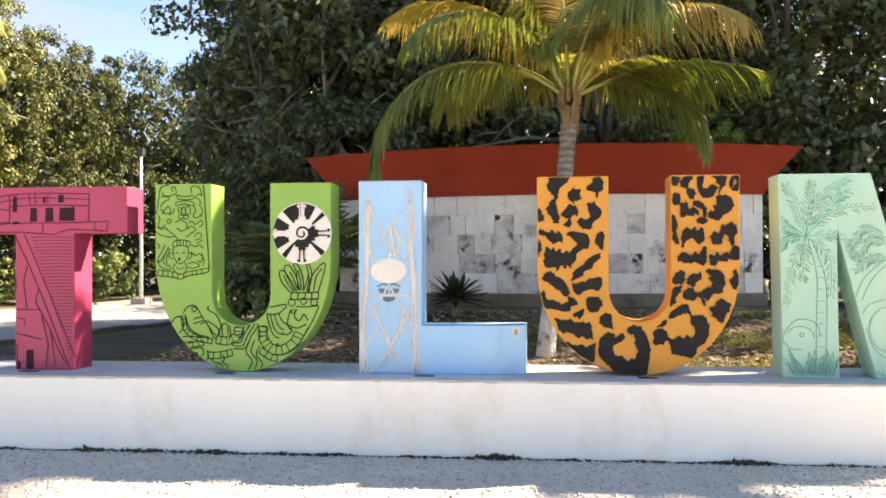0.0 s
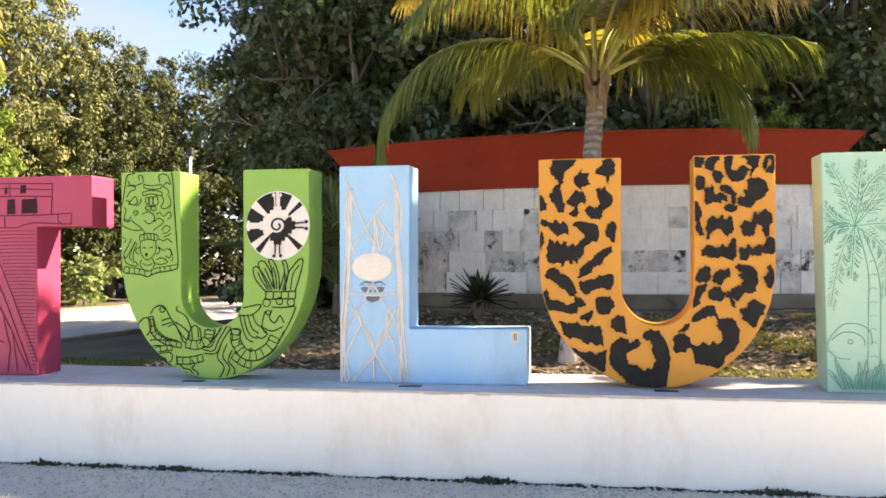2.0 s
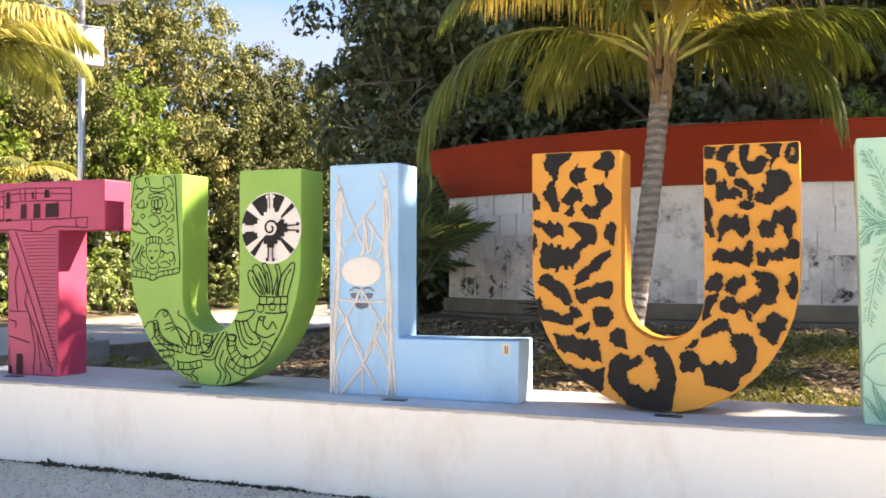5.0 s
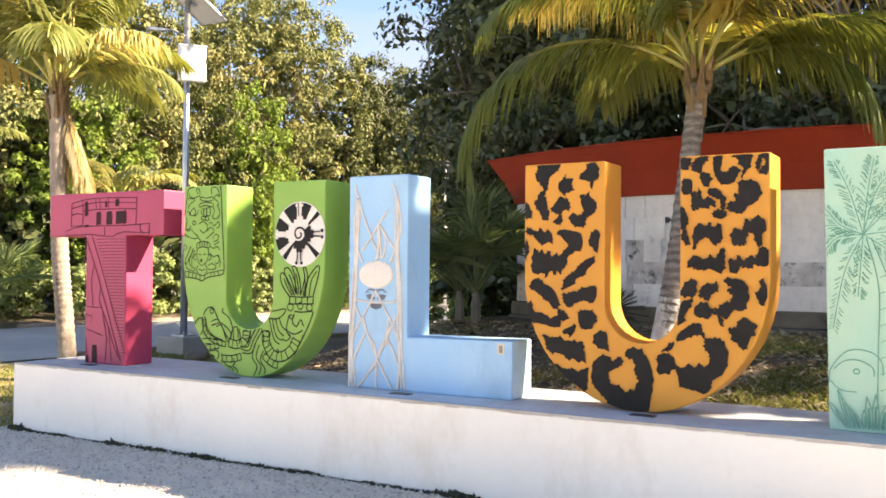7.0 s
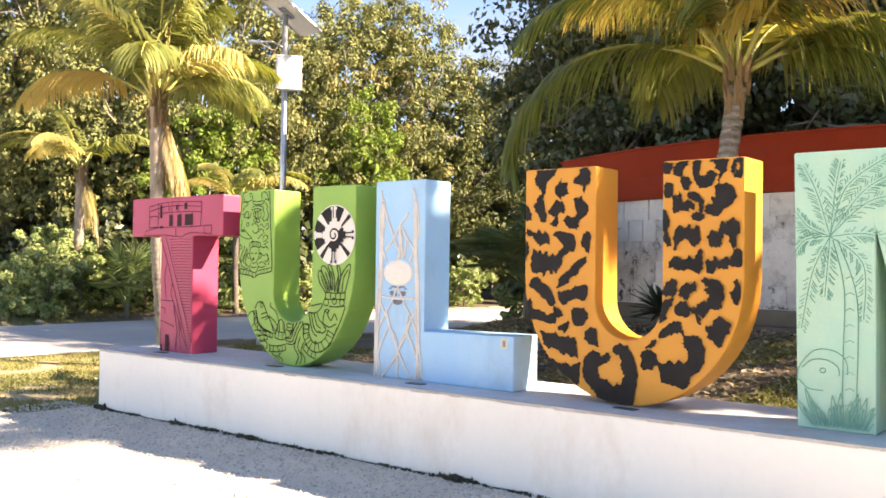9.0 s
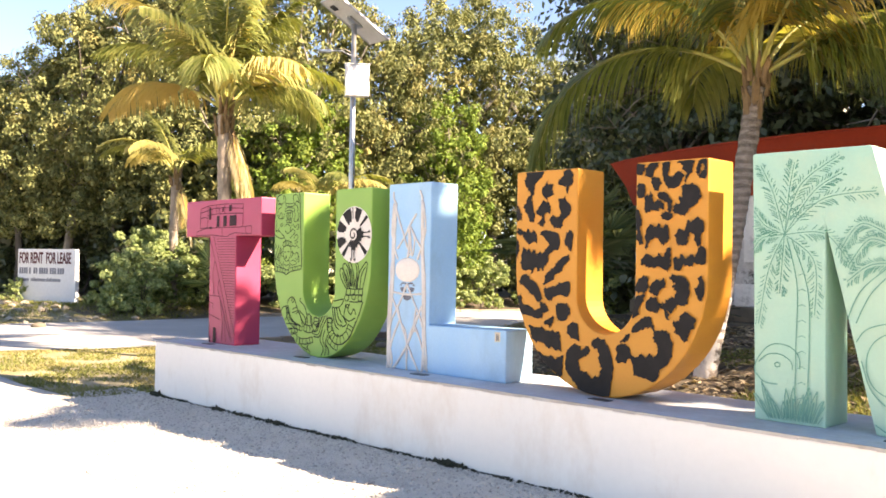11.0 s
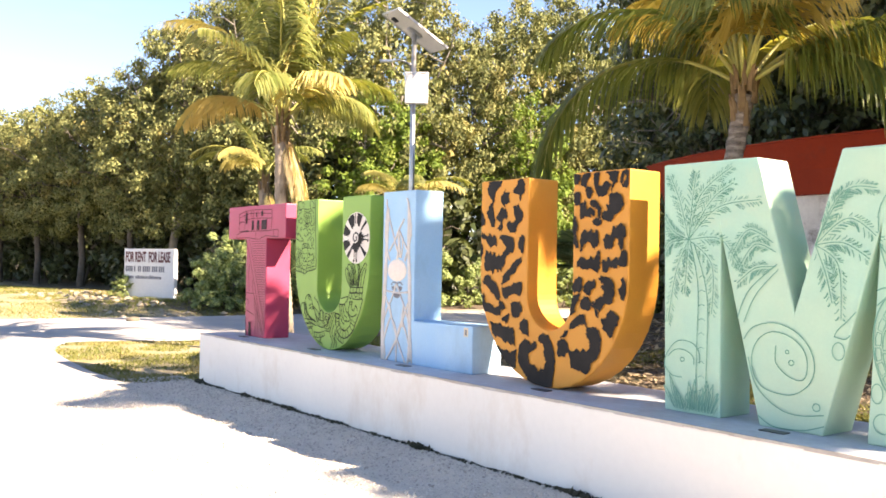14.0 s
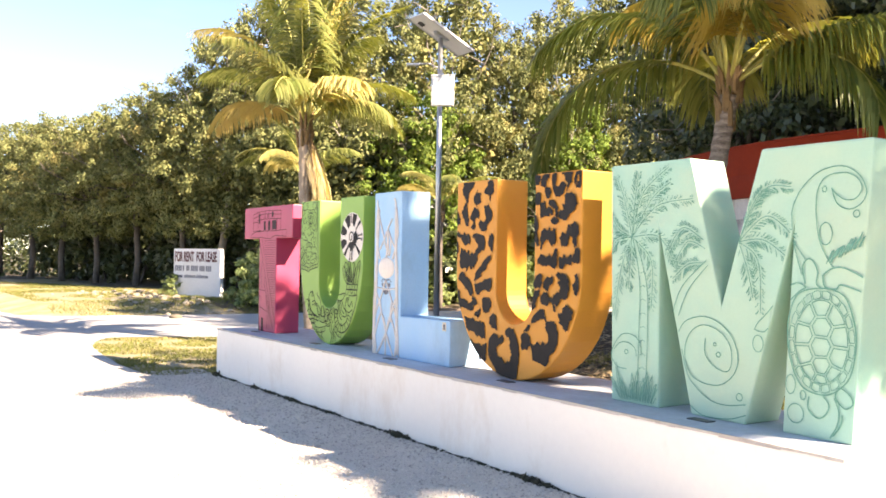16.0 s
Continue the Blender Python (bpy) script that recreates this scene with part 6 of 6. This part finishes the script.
for i, (x, y, s) in enumerate(((2.4, 9.8, 1.0), (9.4, 9.8, 1.05), (6.2, 14.0, 1.15), (0.4, 11.2, 1.0), (4.4, 11.6, 1.05), (-2.5, 8.7, 0.75))):
    put(t_dark2, x, y, s, rt.uniform(0, 360), s * rt.uniform(0.95, 1.1), first=i == 0)
for i, (x, y, s, sz) in enumerate(((-20.5, 10.4, 1.1, 1.2), (-19.1, 13.0, 1.05, 1.28), (-17.6, 17.9, 1.0, 1.22), (-16.9, 19.8, 0.95, 1.22), (-25.0, 7.5, 1.0, 0.99), (-22.0, 9.3, 1.0, 1.2), (-6.0, 33.0, 1.1, 0.95))):
    put(t_mid, x, y, s, rt.uniform(0, 360), sz, first=i == 0)
for i, (x, y, s, sz) in enumerate(((-23.4, 8.3, 1.0, 1.34), (-27.4, 6.7, 1.0, 1.06), (-30.2, 5.7, 1.0, 1.0), (-33.2, 4.8, 1.0, 0.93), (-36.5, 4.1, 1.05, 0.97), (-40.6, 3.4, 1.1, 1.0), (-45.6, 2.7, 1.2, 1.06), (-18.2, 15.4, 0.85, 1.22), (-10.0, 31.0, 1.2, 1.2))):
    put(t_mid2, x, y, s, rt.uniform(0, 360), sz, first=i == 0)
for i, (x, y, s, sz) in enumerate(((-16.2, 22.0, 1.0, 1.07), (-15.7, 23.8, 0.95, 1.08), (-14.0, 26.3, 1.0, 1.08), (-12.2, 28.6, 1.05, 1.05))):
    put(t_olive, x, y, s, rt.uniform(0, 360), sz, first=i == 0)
for i, (x, y, s, sz) in enumerate(((-18.0, 11.8, 0.95, 1.0), (-16.5, 16.6, 0.9, 1.0), (-2.5, 27, 1.2, 1.1))):
    put(t_light, x, y, s, rt.uniform(0, 360), sz, first=i == 0)
for i, (x, y, s) in enumerate(((-17.2, 6.4, 1.05), (-16.5, 5.9, 0.95), (-16.6, 8.7, 0.9), (-15.7, 10.2, 0.8), (-16.0, 11.9, 1.0), (-15.6, 13.6, 0.85), (-15.4, 15.4, 0.9), (-15.2, 17.2, 0.9), (-3.1, 7.2, 0.6), (-14.6, 20.0, 0.9), (-13.4, 23.2, 0.8), (-18.6, 7.6, 0.9), (-20.9, 4.4, 0.3), (-15.9, 5.5, 0.75))):
    put(t_shrub, x, y, s, rt.uniform(0, 360), s * rt.uniform(0.85, 1.1), first=i == 0)
put(t_light, 3.75, 6.1, 0.34, 40, 0.37)
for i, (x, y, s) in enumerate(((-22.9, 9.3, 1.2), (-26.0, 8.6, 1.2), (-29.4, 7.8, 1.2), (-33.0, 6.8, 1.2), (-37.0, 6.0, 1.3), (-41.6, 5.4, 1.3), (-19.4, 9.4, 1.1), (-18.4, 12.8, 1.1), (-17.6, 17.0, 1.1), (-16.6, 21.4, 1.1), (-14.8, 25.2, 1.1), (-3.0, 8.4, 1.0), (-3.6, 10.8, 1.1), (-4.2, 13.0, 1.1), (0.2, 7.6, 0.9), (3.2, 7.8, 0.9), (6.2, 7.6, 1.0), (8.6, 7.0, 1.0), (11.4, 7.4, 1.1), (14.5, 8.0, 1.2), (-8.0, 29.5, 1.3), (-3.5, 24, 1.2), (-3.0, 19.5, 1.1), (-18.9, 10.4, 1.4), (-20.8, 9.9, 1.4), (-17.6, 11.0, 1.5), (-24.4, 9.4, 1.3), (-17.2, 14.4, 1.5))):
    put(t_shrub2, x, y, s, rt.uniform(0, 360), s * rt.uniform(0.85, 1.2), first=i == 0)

# mass of the wood behind, too deep to tell trees apart; its shade is in the dark leaf colour
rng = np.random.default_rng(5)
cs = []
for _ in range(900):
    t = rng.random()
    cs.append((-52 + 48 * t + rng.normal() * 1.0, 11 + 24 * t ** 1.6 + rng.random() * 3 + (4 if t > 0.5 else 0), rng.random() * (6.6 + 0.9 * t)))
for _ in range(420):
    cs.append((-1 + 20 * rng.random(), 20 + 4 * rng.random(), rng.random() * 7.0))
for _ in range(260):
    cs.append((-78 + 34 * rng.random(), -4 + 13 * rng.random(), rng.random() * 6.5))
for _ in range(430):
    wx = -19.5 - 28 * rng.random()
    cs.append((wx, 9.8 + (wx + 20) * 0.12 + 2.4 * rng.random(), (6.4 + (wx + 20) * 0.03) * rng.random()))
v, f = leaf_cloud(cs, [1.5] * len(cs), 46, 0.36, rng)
wood_mass = leaf_object("woodland", v, f, M_LEAFDARKSHADE, None)
tagged(wood_mass, "woodland foliage beyond the first trees, its shade put into a dark leaf colour", "woodland", kind="stuff")


# ---- low plants in the bed ----
def agave(x, y, label, n=64, ln=0.42):
    ob = thing("agave", (x, y, rise(x, y)), label, "agave plant")
    rnd = random.Random(4)
    z = rise(x, y)
    add = bmesh.new()
    add_tube(add, [(x, y, z - 0.1), (x, y, z + 0.1), (x, y, z + 0.2)], [0.07, 0.065, 0.04], 9)
    part("stem", add, M_LEDGE, ob)
    for k in range(n):
        az, el = 360 * k * 0.381966, -8 + 82 * k / n
        d = Vector((math.cos(radians(az)) * math.cos(radians(el)), math.sin(radians(az)) * math.cos(radians(el)), math.sin(radians(el))))
        side = Vector((-d.y, d.x, 0)).normalized()
        o = Vector((x, y, z + 0.18))
        L = ln * rnd.uniform(0.8, 1.15)
        bm = bmesh.new()
        rows = [[bm.verts.new(o + d * L * t + side * s * 0.036 * w + Vector((0, 0, 0.012 * abs(s) - 0.05 * t * t))) for s in (-1, 0, 1)] for t, w in ((0, 0.6), (0.4, 1.0), (0.75, 0.6), (1.0, 0.05))]
        for a2, b2 in zip(rows, rows[1:]):
            for j in range(2):
                bm.faces.new((a2[j], a2[j + 1], b2[j + 1], b2[j]))
        part("leaf", bm, M_AGAVE, ob)
    for k in range(34):
        az, L = rnd.uniform(0, 360), rnd.uniform(0.14, 0.26)
        d = Vector((math.cos(radians(az)) * 0.45, math.sin(radians(az)) * 0.45, -0.9))
        side = Vector((-d.y, d.x, 0)).normalized()
        o = Vector((x, y, z + 0.22)) + Vector((d.x, d.y, 0)) * 0.14
        bm = bmesh.new()
        bm.faces.new([bm.verts.new(p) for p in (o - side * 0.012, o + side * 0.012, o + d * L + side * 0.004, o + d * L - side * 0.004)])
        part("dry_leaf", bm, M_LITTER, ob)
    return ob


agave(0.35, 4.35, "dark spiky agave in the shaded bed before the wall")


def fan_palm(x, y, height, label, seed, n=11, z=None, green=None):
    """Low palm with round pleated fans of long fingers."""
    z = rise(x, y) if z is None else z
    ob = thing("fan_palm", (x, y, z), label, "fan palm")
    rnd = random.Random(seed)
    add = bmesh.new()
    add_tube(add, [(x, y, z - 0.1), (x, y, z + 0.2), (x, y, z + 0.36)], [0.07, 0.06, 0.04], 8)
    part("stem", add, M_LEDGE, ob)
    for k in range(n):
        az, el = 360 * k * 0.381966 + 30, 25 + 60 * rnd.random()
        d = Vector((math.cos(radians(az)) * math.cos(radians(el)), math.sin(radians(az)) * math.cos(radians(el)), math.sin(radians(el))))
        o = Vector((x, y, z + 0.35))
        hub = o + d * height * rnd.uniform(0.45, 0.8)
        bm = add_tube(bmesh.new(), [o, o.lerp(hub, 0.5) + Vector((0, 0, 0.03)), hub], [0.014, 0.011, 0.008], 5)
        side = Vector((-d.y, d.x, 0)).normalized()
        face = (d * 0.6 + Vector((0, 0, -0.25))).normalized()
        for j in range(22):
            a = radians(-125 + 250 * j / 21)
            way = (face * math.cos(a) + side * math.sin(a)).normalized()
            acr = way.cross(Vector((0, 0, 1))).normalized()
            L = height * 0.42 * rnd.uniform(0.85, 1.1)
            p0, p1, p2 = hub, hub + way * L * 0.6, hub + way * L - Vector((0, 0, 0.10 * L))
            vv = [bm.verts.new(p) for p in (p0 - acr * 0.004, p0 + acr * 0.004, p1 + acr * 0.026, p2, p1 - acr * 0.026)]
            bm.faces.new(vv)
        part("fan_leaf", bm, green or M_FAN, ob)
    return ob


fan_palm(-1.42, 4.55, 1.2, "grey-green fan palm beside the wall end", 2, 22)
fan_palm(-1.9, 5.0, 1.4, "dark fan palm in the shade of the trees", 6, 12)
fan_palm(-15.4, 7.5, 1.7, "sunlit spiky fan palm among roadside shrubs", 9, 14, green=M_SHRUB)


# ---- solar street lamp ----
PX, PY = -7.39, 5.50
lamp = thing("solar_street_lamp", (PX, PY, 0), "galvanised street lamp with solar panel and white battery box", "street lamp")
part("footing", box_bm(PX - 0.30, PX + 0.30, PY - 0.30, PY + 0.30, -0.05, 0.27, bevel=0.02), M_KERB, lamp, "rough concrete footing block")
part("base_plate", box_bm(PX - 0.14, PX + 0.14, PY - 0.14, PY + 0.14, 0.27, 0.29), M_STEEL, lamp)
for dx in (-0.1, 0.1):
    for dy in (-0.1, 0.1):
        part("bolt", add_tube(bmesh.new(), [(PX + dx, PY + dy, 0.27), (PX + dx, PY + dy, 0.35)], 0.012, 6), M_STEEL, lamp)
part("pole", add_tube(bmesh.new(), [(PX, PY, 0.29), (PX, PY, 3.0), (PX, PY, 5.80)], [0.060, 0.053, 0.045], 14), M_STEEL, lamp, smooth=True)
facing = 53  # degrees of the box's front
mb = pose(PX, PY, 0, 0, 0, facing)
box = part("battery_box", box_bm(-0.155, 0.285, -0.215, -0.05, 4.45, 5.02, bevel=0.012, m=mb), M_BOX, lamp, "white enamel battery box")
part("box_door", box_bm(-0.135, 0.265, -0.223, -0.215, 4.475, 4.995, bevel=0.004, m=mb), M_BOX, box)
part("box_lid", box_bm(-0.165, 0.295, -0.23, -0.04, 5.02, 5.04, m=mb), M_BOX, box)
for dz in (4.62, 4.86):
    part("bracket", box_bm(-0.07, 0.07, -0.06, 0.06, dz, dz + 0.04, m=mb), M_STEEL, lamp)
mp = pose(PX + 0.03, PY, 5.85, -25.4, 0, 0) @ pose(0, 0, 0, 0, 0, 90)
panel = part("solar_panel", box_bm(-0.65, 0.65, -0.28, 0.28, 0.0, 0.035, bevel=0.004, m=mp), M_PANELBACK, lamp, "solar panel, pale underside")
part("cell_sheet", box_bm(-0.63, 0.63, -0.26, 0.26, 0.036, 0.040, m=mp), M_PANEL, panel)
for sy in (-0.28, 0.255):
    part("panel_rim", box_bm(-0.65, 0.65, sy, sy + 0.025, -0.012, 0.0, m=mp), M_STEEL, panel)
part("panel_rail", box_bm(-0.16, 0.16, -0.05, 0.05, -0.04, 0.0, m=mp), M_STEEL, panel)
part("junction_box", box_bm(-0.50, -0.38, 0.06, 0.16, -0.025, 0.0, m=mp), M_PLATE, panel)
part("lamp_arm", add_tube(bmesh.new(), [mb @ Vector((0, 0.0, 5.20)), mb @ Vector((-0.22, -0.10, 5.28)), mb @ Vector((-0.42, -0.16, 5.26))], 0.016, 8), M_STEEL, lamp)
part("lamp_head", box_bm(-0.64, -0.40, -0.22, -0.10, 5.22, 5.27, bevel=0.015, m=mb), M_STEEL, lamp, "slim grey lamp head")

# thin pole far down the road
fp = thing("utility_pole", (-10.95, 20.1, 0.0), "thin pale metal pole on a concrete foot far down the road", "pole")
part("foot", box_bm(-11.2, -10.7, 19.85, 20.35, -0.05, 0.2, bevel=0.03), M_KERB, fp)
part("shaft", add_tube(bmesh.new(), [(-10.95, 20.1, 0.2), (-10.95, 20.1, 4.6)], [0.06, 0.045], 10), M_BOX, fp, smooth=True)
part("cap_fitting", box_bm(-11.05, -10.85, 20.0, 20.2, 4.6, 4.85, bevel=0.03), M_PLATE, fp)

# ---- painted letting sign across the road ----
SX, SY = -20.0, 4.95
ms = pose(SX, SY, 0.12, 0, 0, 20)
sign = thing("letting_sign", (SX, SY, 0.12), "white painted masonry sign offering land for rent or lease", "sign")
part("slab", box_bm(-1.12, 1.12, -0.10, 0.03, -0.15, 1.56, bevel=0.02, m=ms), M_SIGNWHITE, sign)


def sign_text(body, x, z, size, material):
    cu = bpy.data.curves.new("lettering", "FONT")
    cu.body, cu.size, cu.align_x, cu.extrude, cu.offset = body, size, "CENTER", 0.002, 0.006
    cu.materials.append(material)
    ob = new("lettering", cu)
    ob.parent = sign
    ob.matrix_parent_inverse = sign.matrix_world.inverted()
    ob.matrix_world = ms @ pose(x, -0.106, z, 90, 0, 0) @ Matrix.Diagonal((1.0, 2.1, 1, 1))
    ob["label"] = "faded hand-painted sign words"
    return ob


sign_text("FOR RENT  FOR LEASE", -0.05, 1.17, 0.20, M_SIGNRED)
for z, h, runs in ((0.87, 0.17, ((-1.04, -0.72), (-0.66, -0.56), (-0.48, -0.34), (-0.26, 0.10), (0.15, 0.40), (0.45, 0.72))), (0.66, 0.11, ((-1.0, -0.64), (-0.58, -0.04), (0.0, 0.56)))):
    for x0, x1 in runs:
        x, wide = x0, h * 0.52
        while x < x1 - wide * 0.4:
            top_cut = h * (0.0 if h > 0.15 else random.choice((0.0, 0.25, 0.3)))
            part("unreadable_mark", box_bm(x, min(x + wide * 0.72, x1), -0.106, -0.1005, z, z + h - top_cut, m=ms), M_SIGNBLUE, sign)
            x += wide

# ---- loose stones by the road ----
def stone(x, y, r, seed):
    bm = bmesh.new()
    bmesh.ops.create_icosphere(bm, subdivisions=2, radius=1)
    rr = random.Random(seed)
    o = Vector((rr.uniform(0, 9), rr.uniform(0, 9), 0))
    for vtx in bm.verts:
        vtx.co *= 1 + 0.28 * noise.noise(vtx.co * 1.3 + o)
    bmesh.ops.transform(bm, matrix=pose(x, y, rise(x, y) + r * 0.3, 0, 0, rr.uniform(0, 360)) @ Matrix.Diagonal((r * 1.3, r, r * 0.6, 1)), verts=bm.verts)
    ob = part("stone", bm, M_LEDGE, None, smooth=True)
    return tagged(ob, "rough brown stone lying beside the road", "stone", "loose stones")


for i, (x, y, r) in enumerate(((-6.35, 4.75, 0.16), (-13.6, 2.3, 0.12), (-6.1, 5.2, 0.1))):
    stone(x, y, r, i)

# pale rubble strewn over the verge before the sign
rub = np.random.default_rng(12)
vs, fs = [], []
for k in range(420):
    rx, ry = rub.uniform(-24.5, -14.9), rub.normal(3.2, 0.8)
    rs = 0.015 + 0.10 * rub.random() ** 4
    bm = bmesh.new()
    bmesh.ops.create_icosphere(bm, subdivisions=1, radius=1)
    o = len(vs)
    co = [v.co.copy() for v in bm.verts]
    for c in co:
        c *= rub.uniform(0.7, 1.2)
        vs.append((rx + c.x * rs * 1.3, ry + c.y * rs, rise(rx, ry) + rs * 0.2 + c.z * rs * 0.6))
    fs.extend(tuple(o + v.index for v in f.verts) for f in bm.faces)
    bm.free()
tagged(raw("rubble", vs, fs, M_RUBBLE), "pale broken limestone strewn over the verge", "rubble", kind="stuff")

# ---- kerbs ----
kerb = thing("kerb", (-14, 8, 0), "low soiled brown kerb along the side road", "kerb", kind="structure")
random.seed(61)


def kerb_run(line, x_off, skip):
    acc = 0
    for a, c in zip(line, line[1:]):
        d = c - a
        ln = float(np.hypot(*d))
        n = max(1, int(round(ln / 0.9)))
        for k in range(n):
            acc += 1
            p = a + d * ((k + 0.5) / n)
            if skip(p):
                continue
            m = pose(float(p[0]), float(p[1]), 0, random.uniform(-1, 1), 0, math.degrees(math.atan2(d[1], d[0])) + random.uniform(-1.5, 1.5))
            part("kerb_stone", box_bm(-ln / n / 2 + 0.008, ln / n / 2 - 0.008, -0.08, 0.08, -0.1, 0.075 + random.uniform(-0.02, 0.02), bevel=0.015, m=m), M_KERBBROWN, kerb)


kerb_run(FAR_EDGE, 0, lambda p: p[1] < 7.5 or p[1] > 24)
kerb_run(NEAR_EDGE, 0, lambda p: p[1] > 22 or p[1] < 4.0)

# ---- ground cover ----
rng = np.random.default_rng(3)


def scatter(n, x0, x1, y0, y1, keep):
    out = []
    while len(out) < n:
        p = (rng.uniform(x0, x1), rng.uniform(y0, y1))
        if keep(*p):
            out.append(p)
    return out


def grass_stuff(name, spots_xy, label, h=0.035, lean=0.9):
    n = len(spots_xy)
    xy = np.array(spots_xy)
    z = np.array([rise(x, y) - 0.012 for x, y in spots_xy])
    base = np.column_stack([xy, z])
    a = rng.uniform(0, 6.283, n)
    side = np.column_stack([np.cos(a), np.sin(a), np.zeros(n)])
    tilt = np.column_stack([rng.normal(size=n) * lean, rng.normal(size=n) * lean, np.ones(n)])
    hh = (h * rng.uniform(0.4, 1.3, n))[:, None]
    w = (0.006 + 0.006 * rng.random(n))[:, None]
    v = np.empty((n, 4, 3))
    v[:, 0], v[:, 1] = base - side * w, base + side * w
    v[:, 2] = base + tilt * hh + side * w * 0.2
    v[:, 3] = base + tilt * hh - side * w * 0.2
    ob = leaf_object(name, v.reshape(-1, 3), np.arange(4 * n).reshape(-1, 4), M_GRASS, None)
    return tagged(ob, label, "grass", kind="stuff")


patch = [tuple(p) for p in PATH_EDGE] + [(-3.36, 0.7), (-4.2, 6.0), (-7.9, 6.0)]


def clumpy(x, y, f=0.9, lim=-0.1):
    return noise.noise(Vector((x * f, y * f, 3.1))) > lim + 0.25 * rng.random()


grass_stuff("dry_grass", scatter(24000, -9.0, -3.3, -1.2, 6.0, lambda x, y: inside(patch, x, y) and clumpy(x, y, 1.4, -0.32)), "short dry olive grass beside the plinth")
grass_stuff("bank_grass", scatter(16000, 2.0, 7.0, 0.75, 4.6, lambda x, y: clumpy(x, y, 1.1, -0.12)), "sparse grass on the planted bank", 0.05)
grass_stuff("bank_grass", scatter(3500, -4.0, 2.0, 0.75, 4.6, lambda x, y: clumpy(x, y, 0.8, 0.2)), "thin grass tufts on dark soil")
grass_stuff("verge_grass", scatter(22000, -34, -14.9, 0.0, 9.0, lambda x, y: y < 2.2 + (x + 34) * 0.38 and y > -0.6 + max(0, (-18 - x)) * -0.02 and clumpy(x, y, 0.5, -0.2)), "dry yellow-green verge across the road", 0.06)

n = 26000
pts = scatter(n, -3.2, 7.0, 0.72, 4.75, lambda x, y: True)
base = np.array([(x, y, rise(x, y) + 0.004) for x, y in pts])
a, sz = rng.uniform(0, 6.283, n), (0.014 + 0.042 * rng.random(n) ** 2)[:, None]
t1 = np.column_stack([np.cos(a), np.sin(a), rng.normal(size=n) * 0.3])
t2 = np.column_stack([-np.sin(a), np.cos(a), rng.normal(size=n) * 0.3])
v = np.empty((n, 4, 3))
v[:, 0], v[:, 1], v[:, 2], v[:, 3] = base - t1 * sz, base + t2 * sz * 0.45, base + t1 * sz, base - t2 * sz * 0.45
v[:, :, 2] = np.maximum(v[:, :, 2], base[:, None, 2] - 0.006)
tagged(leaf_object("leaf_litter", v.reshape(-1, 3), np.arange(4 * n).reshape(-1, 4), M_LITTER, None), "brown fallen leaves on the bank", "leaf litter", kind="stuff")

# pebbles of the forecourt near the plinth
OCT = np.array([(1, 0, 0), (0, 1, 0), (-1, 0, 0), (0, -1, 0), (0, 0, 1), (0, 0, -1)], float)
OCTF = [(0, 1, 4), (1, 2, 4), (2, 3, 4), (3, 0, 4), (1, 0, 5), (2, 1, 5), (3, 2, 5), (0, 3, 5)]
n = 15000
px_ = rng.uniform(-4.0, 6.8, n)
py_ = -0.34 - 2.0 * rng.random(n) ** 1.35
sc = 0.007 + 0.013 * rng.random(n) ** 2
vs, fs = [], []
for i in range(n):
    rot = Euler((rng.uniform(0, 6), rng.uniform(0, 6), rng.uniform(0, 6))).to_matrix()
    q = (OCT * rng.uniform(0.6, 1.2, (6, 1)) * sc[i]) @ np.array(rot)
    q[:, 2] *= 0.7
    o = len(vs)
    vs.extend((px_[i] + a0, py_[i] + a1, 0.008 + sc[i] * 0.25 + a2) for a0, a1, a2 in q)
    fs.extend((o + a0, o + a1, o + a2) for a0, a1, a2 in OCTF)
tagged(raw("gravel", vs, fs, M_PEBBLE), "loose pale limestone chips", "gravel", kind="stuff")

# dark mossy dirt along the plinth's foot
vs, fs = [], []
x = -3.34
while x < 5.05:
    h = max(0.0, noise.noise(Vector((x * 2.3, 0, 7))) + 0.22) * 0.068 + 0.015 + (0.022 if x < -3.2 or 4.7 < x < 4.9 else 0.0)
    if noise.noise(Vector((x * 1.4, 2, 0))) > -0.35 or rng.random() < 0.35:
        for k in range(6):
            sz = 0.005 + h * 0.45 * rng.random() ** 2
            q = (OCT * rng.uniform(0.5, 1.3, (6, 1)) * np.array((sz * 1.5, sz * 0.8, sz))) @ np.array(Euler((rng.uniform(0, 6), 0.3, rng.uniform(0, 6))).to_matrix())
            o = len(vs)
            xx, yy, zz = x + rng.uniform(-0.02, 0.02), -0.331 - sz * rng.uniform(0.1, 2.0), 0.006 + (h - sz) * max(0.0, rng.random() - 0.25)
            vs.extend((xx + a0, min(yy + a1, -0.3285), max(zz + a2, 0.004)) for a0, a1, a2 in q)
            fs.extend((o + a0, o + a1, o + a2) for a0, a1, a2 in OCTF)
    x += 0.015
tagged(raw("moss", vs, fs, M_MOSS), "dark mossy dirt along the plinth foot", "moss", kind="stuff")
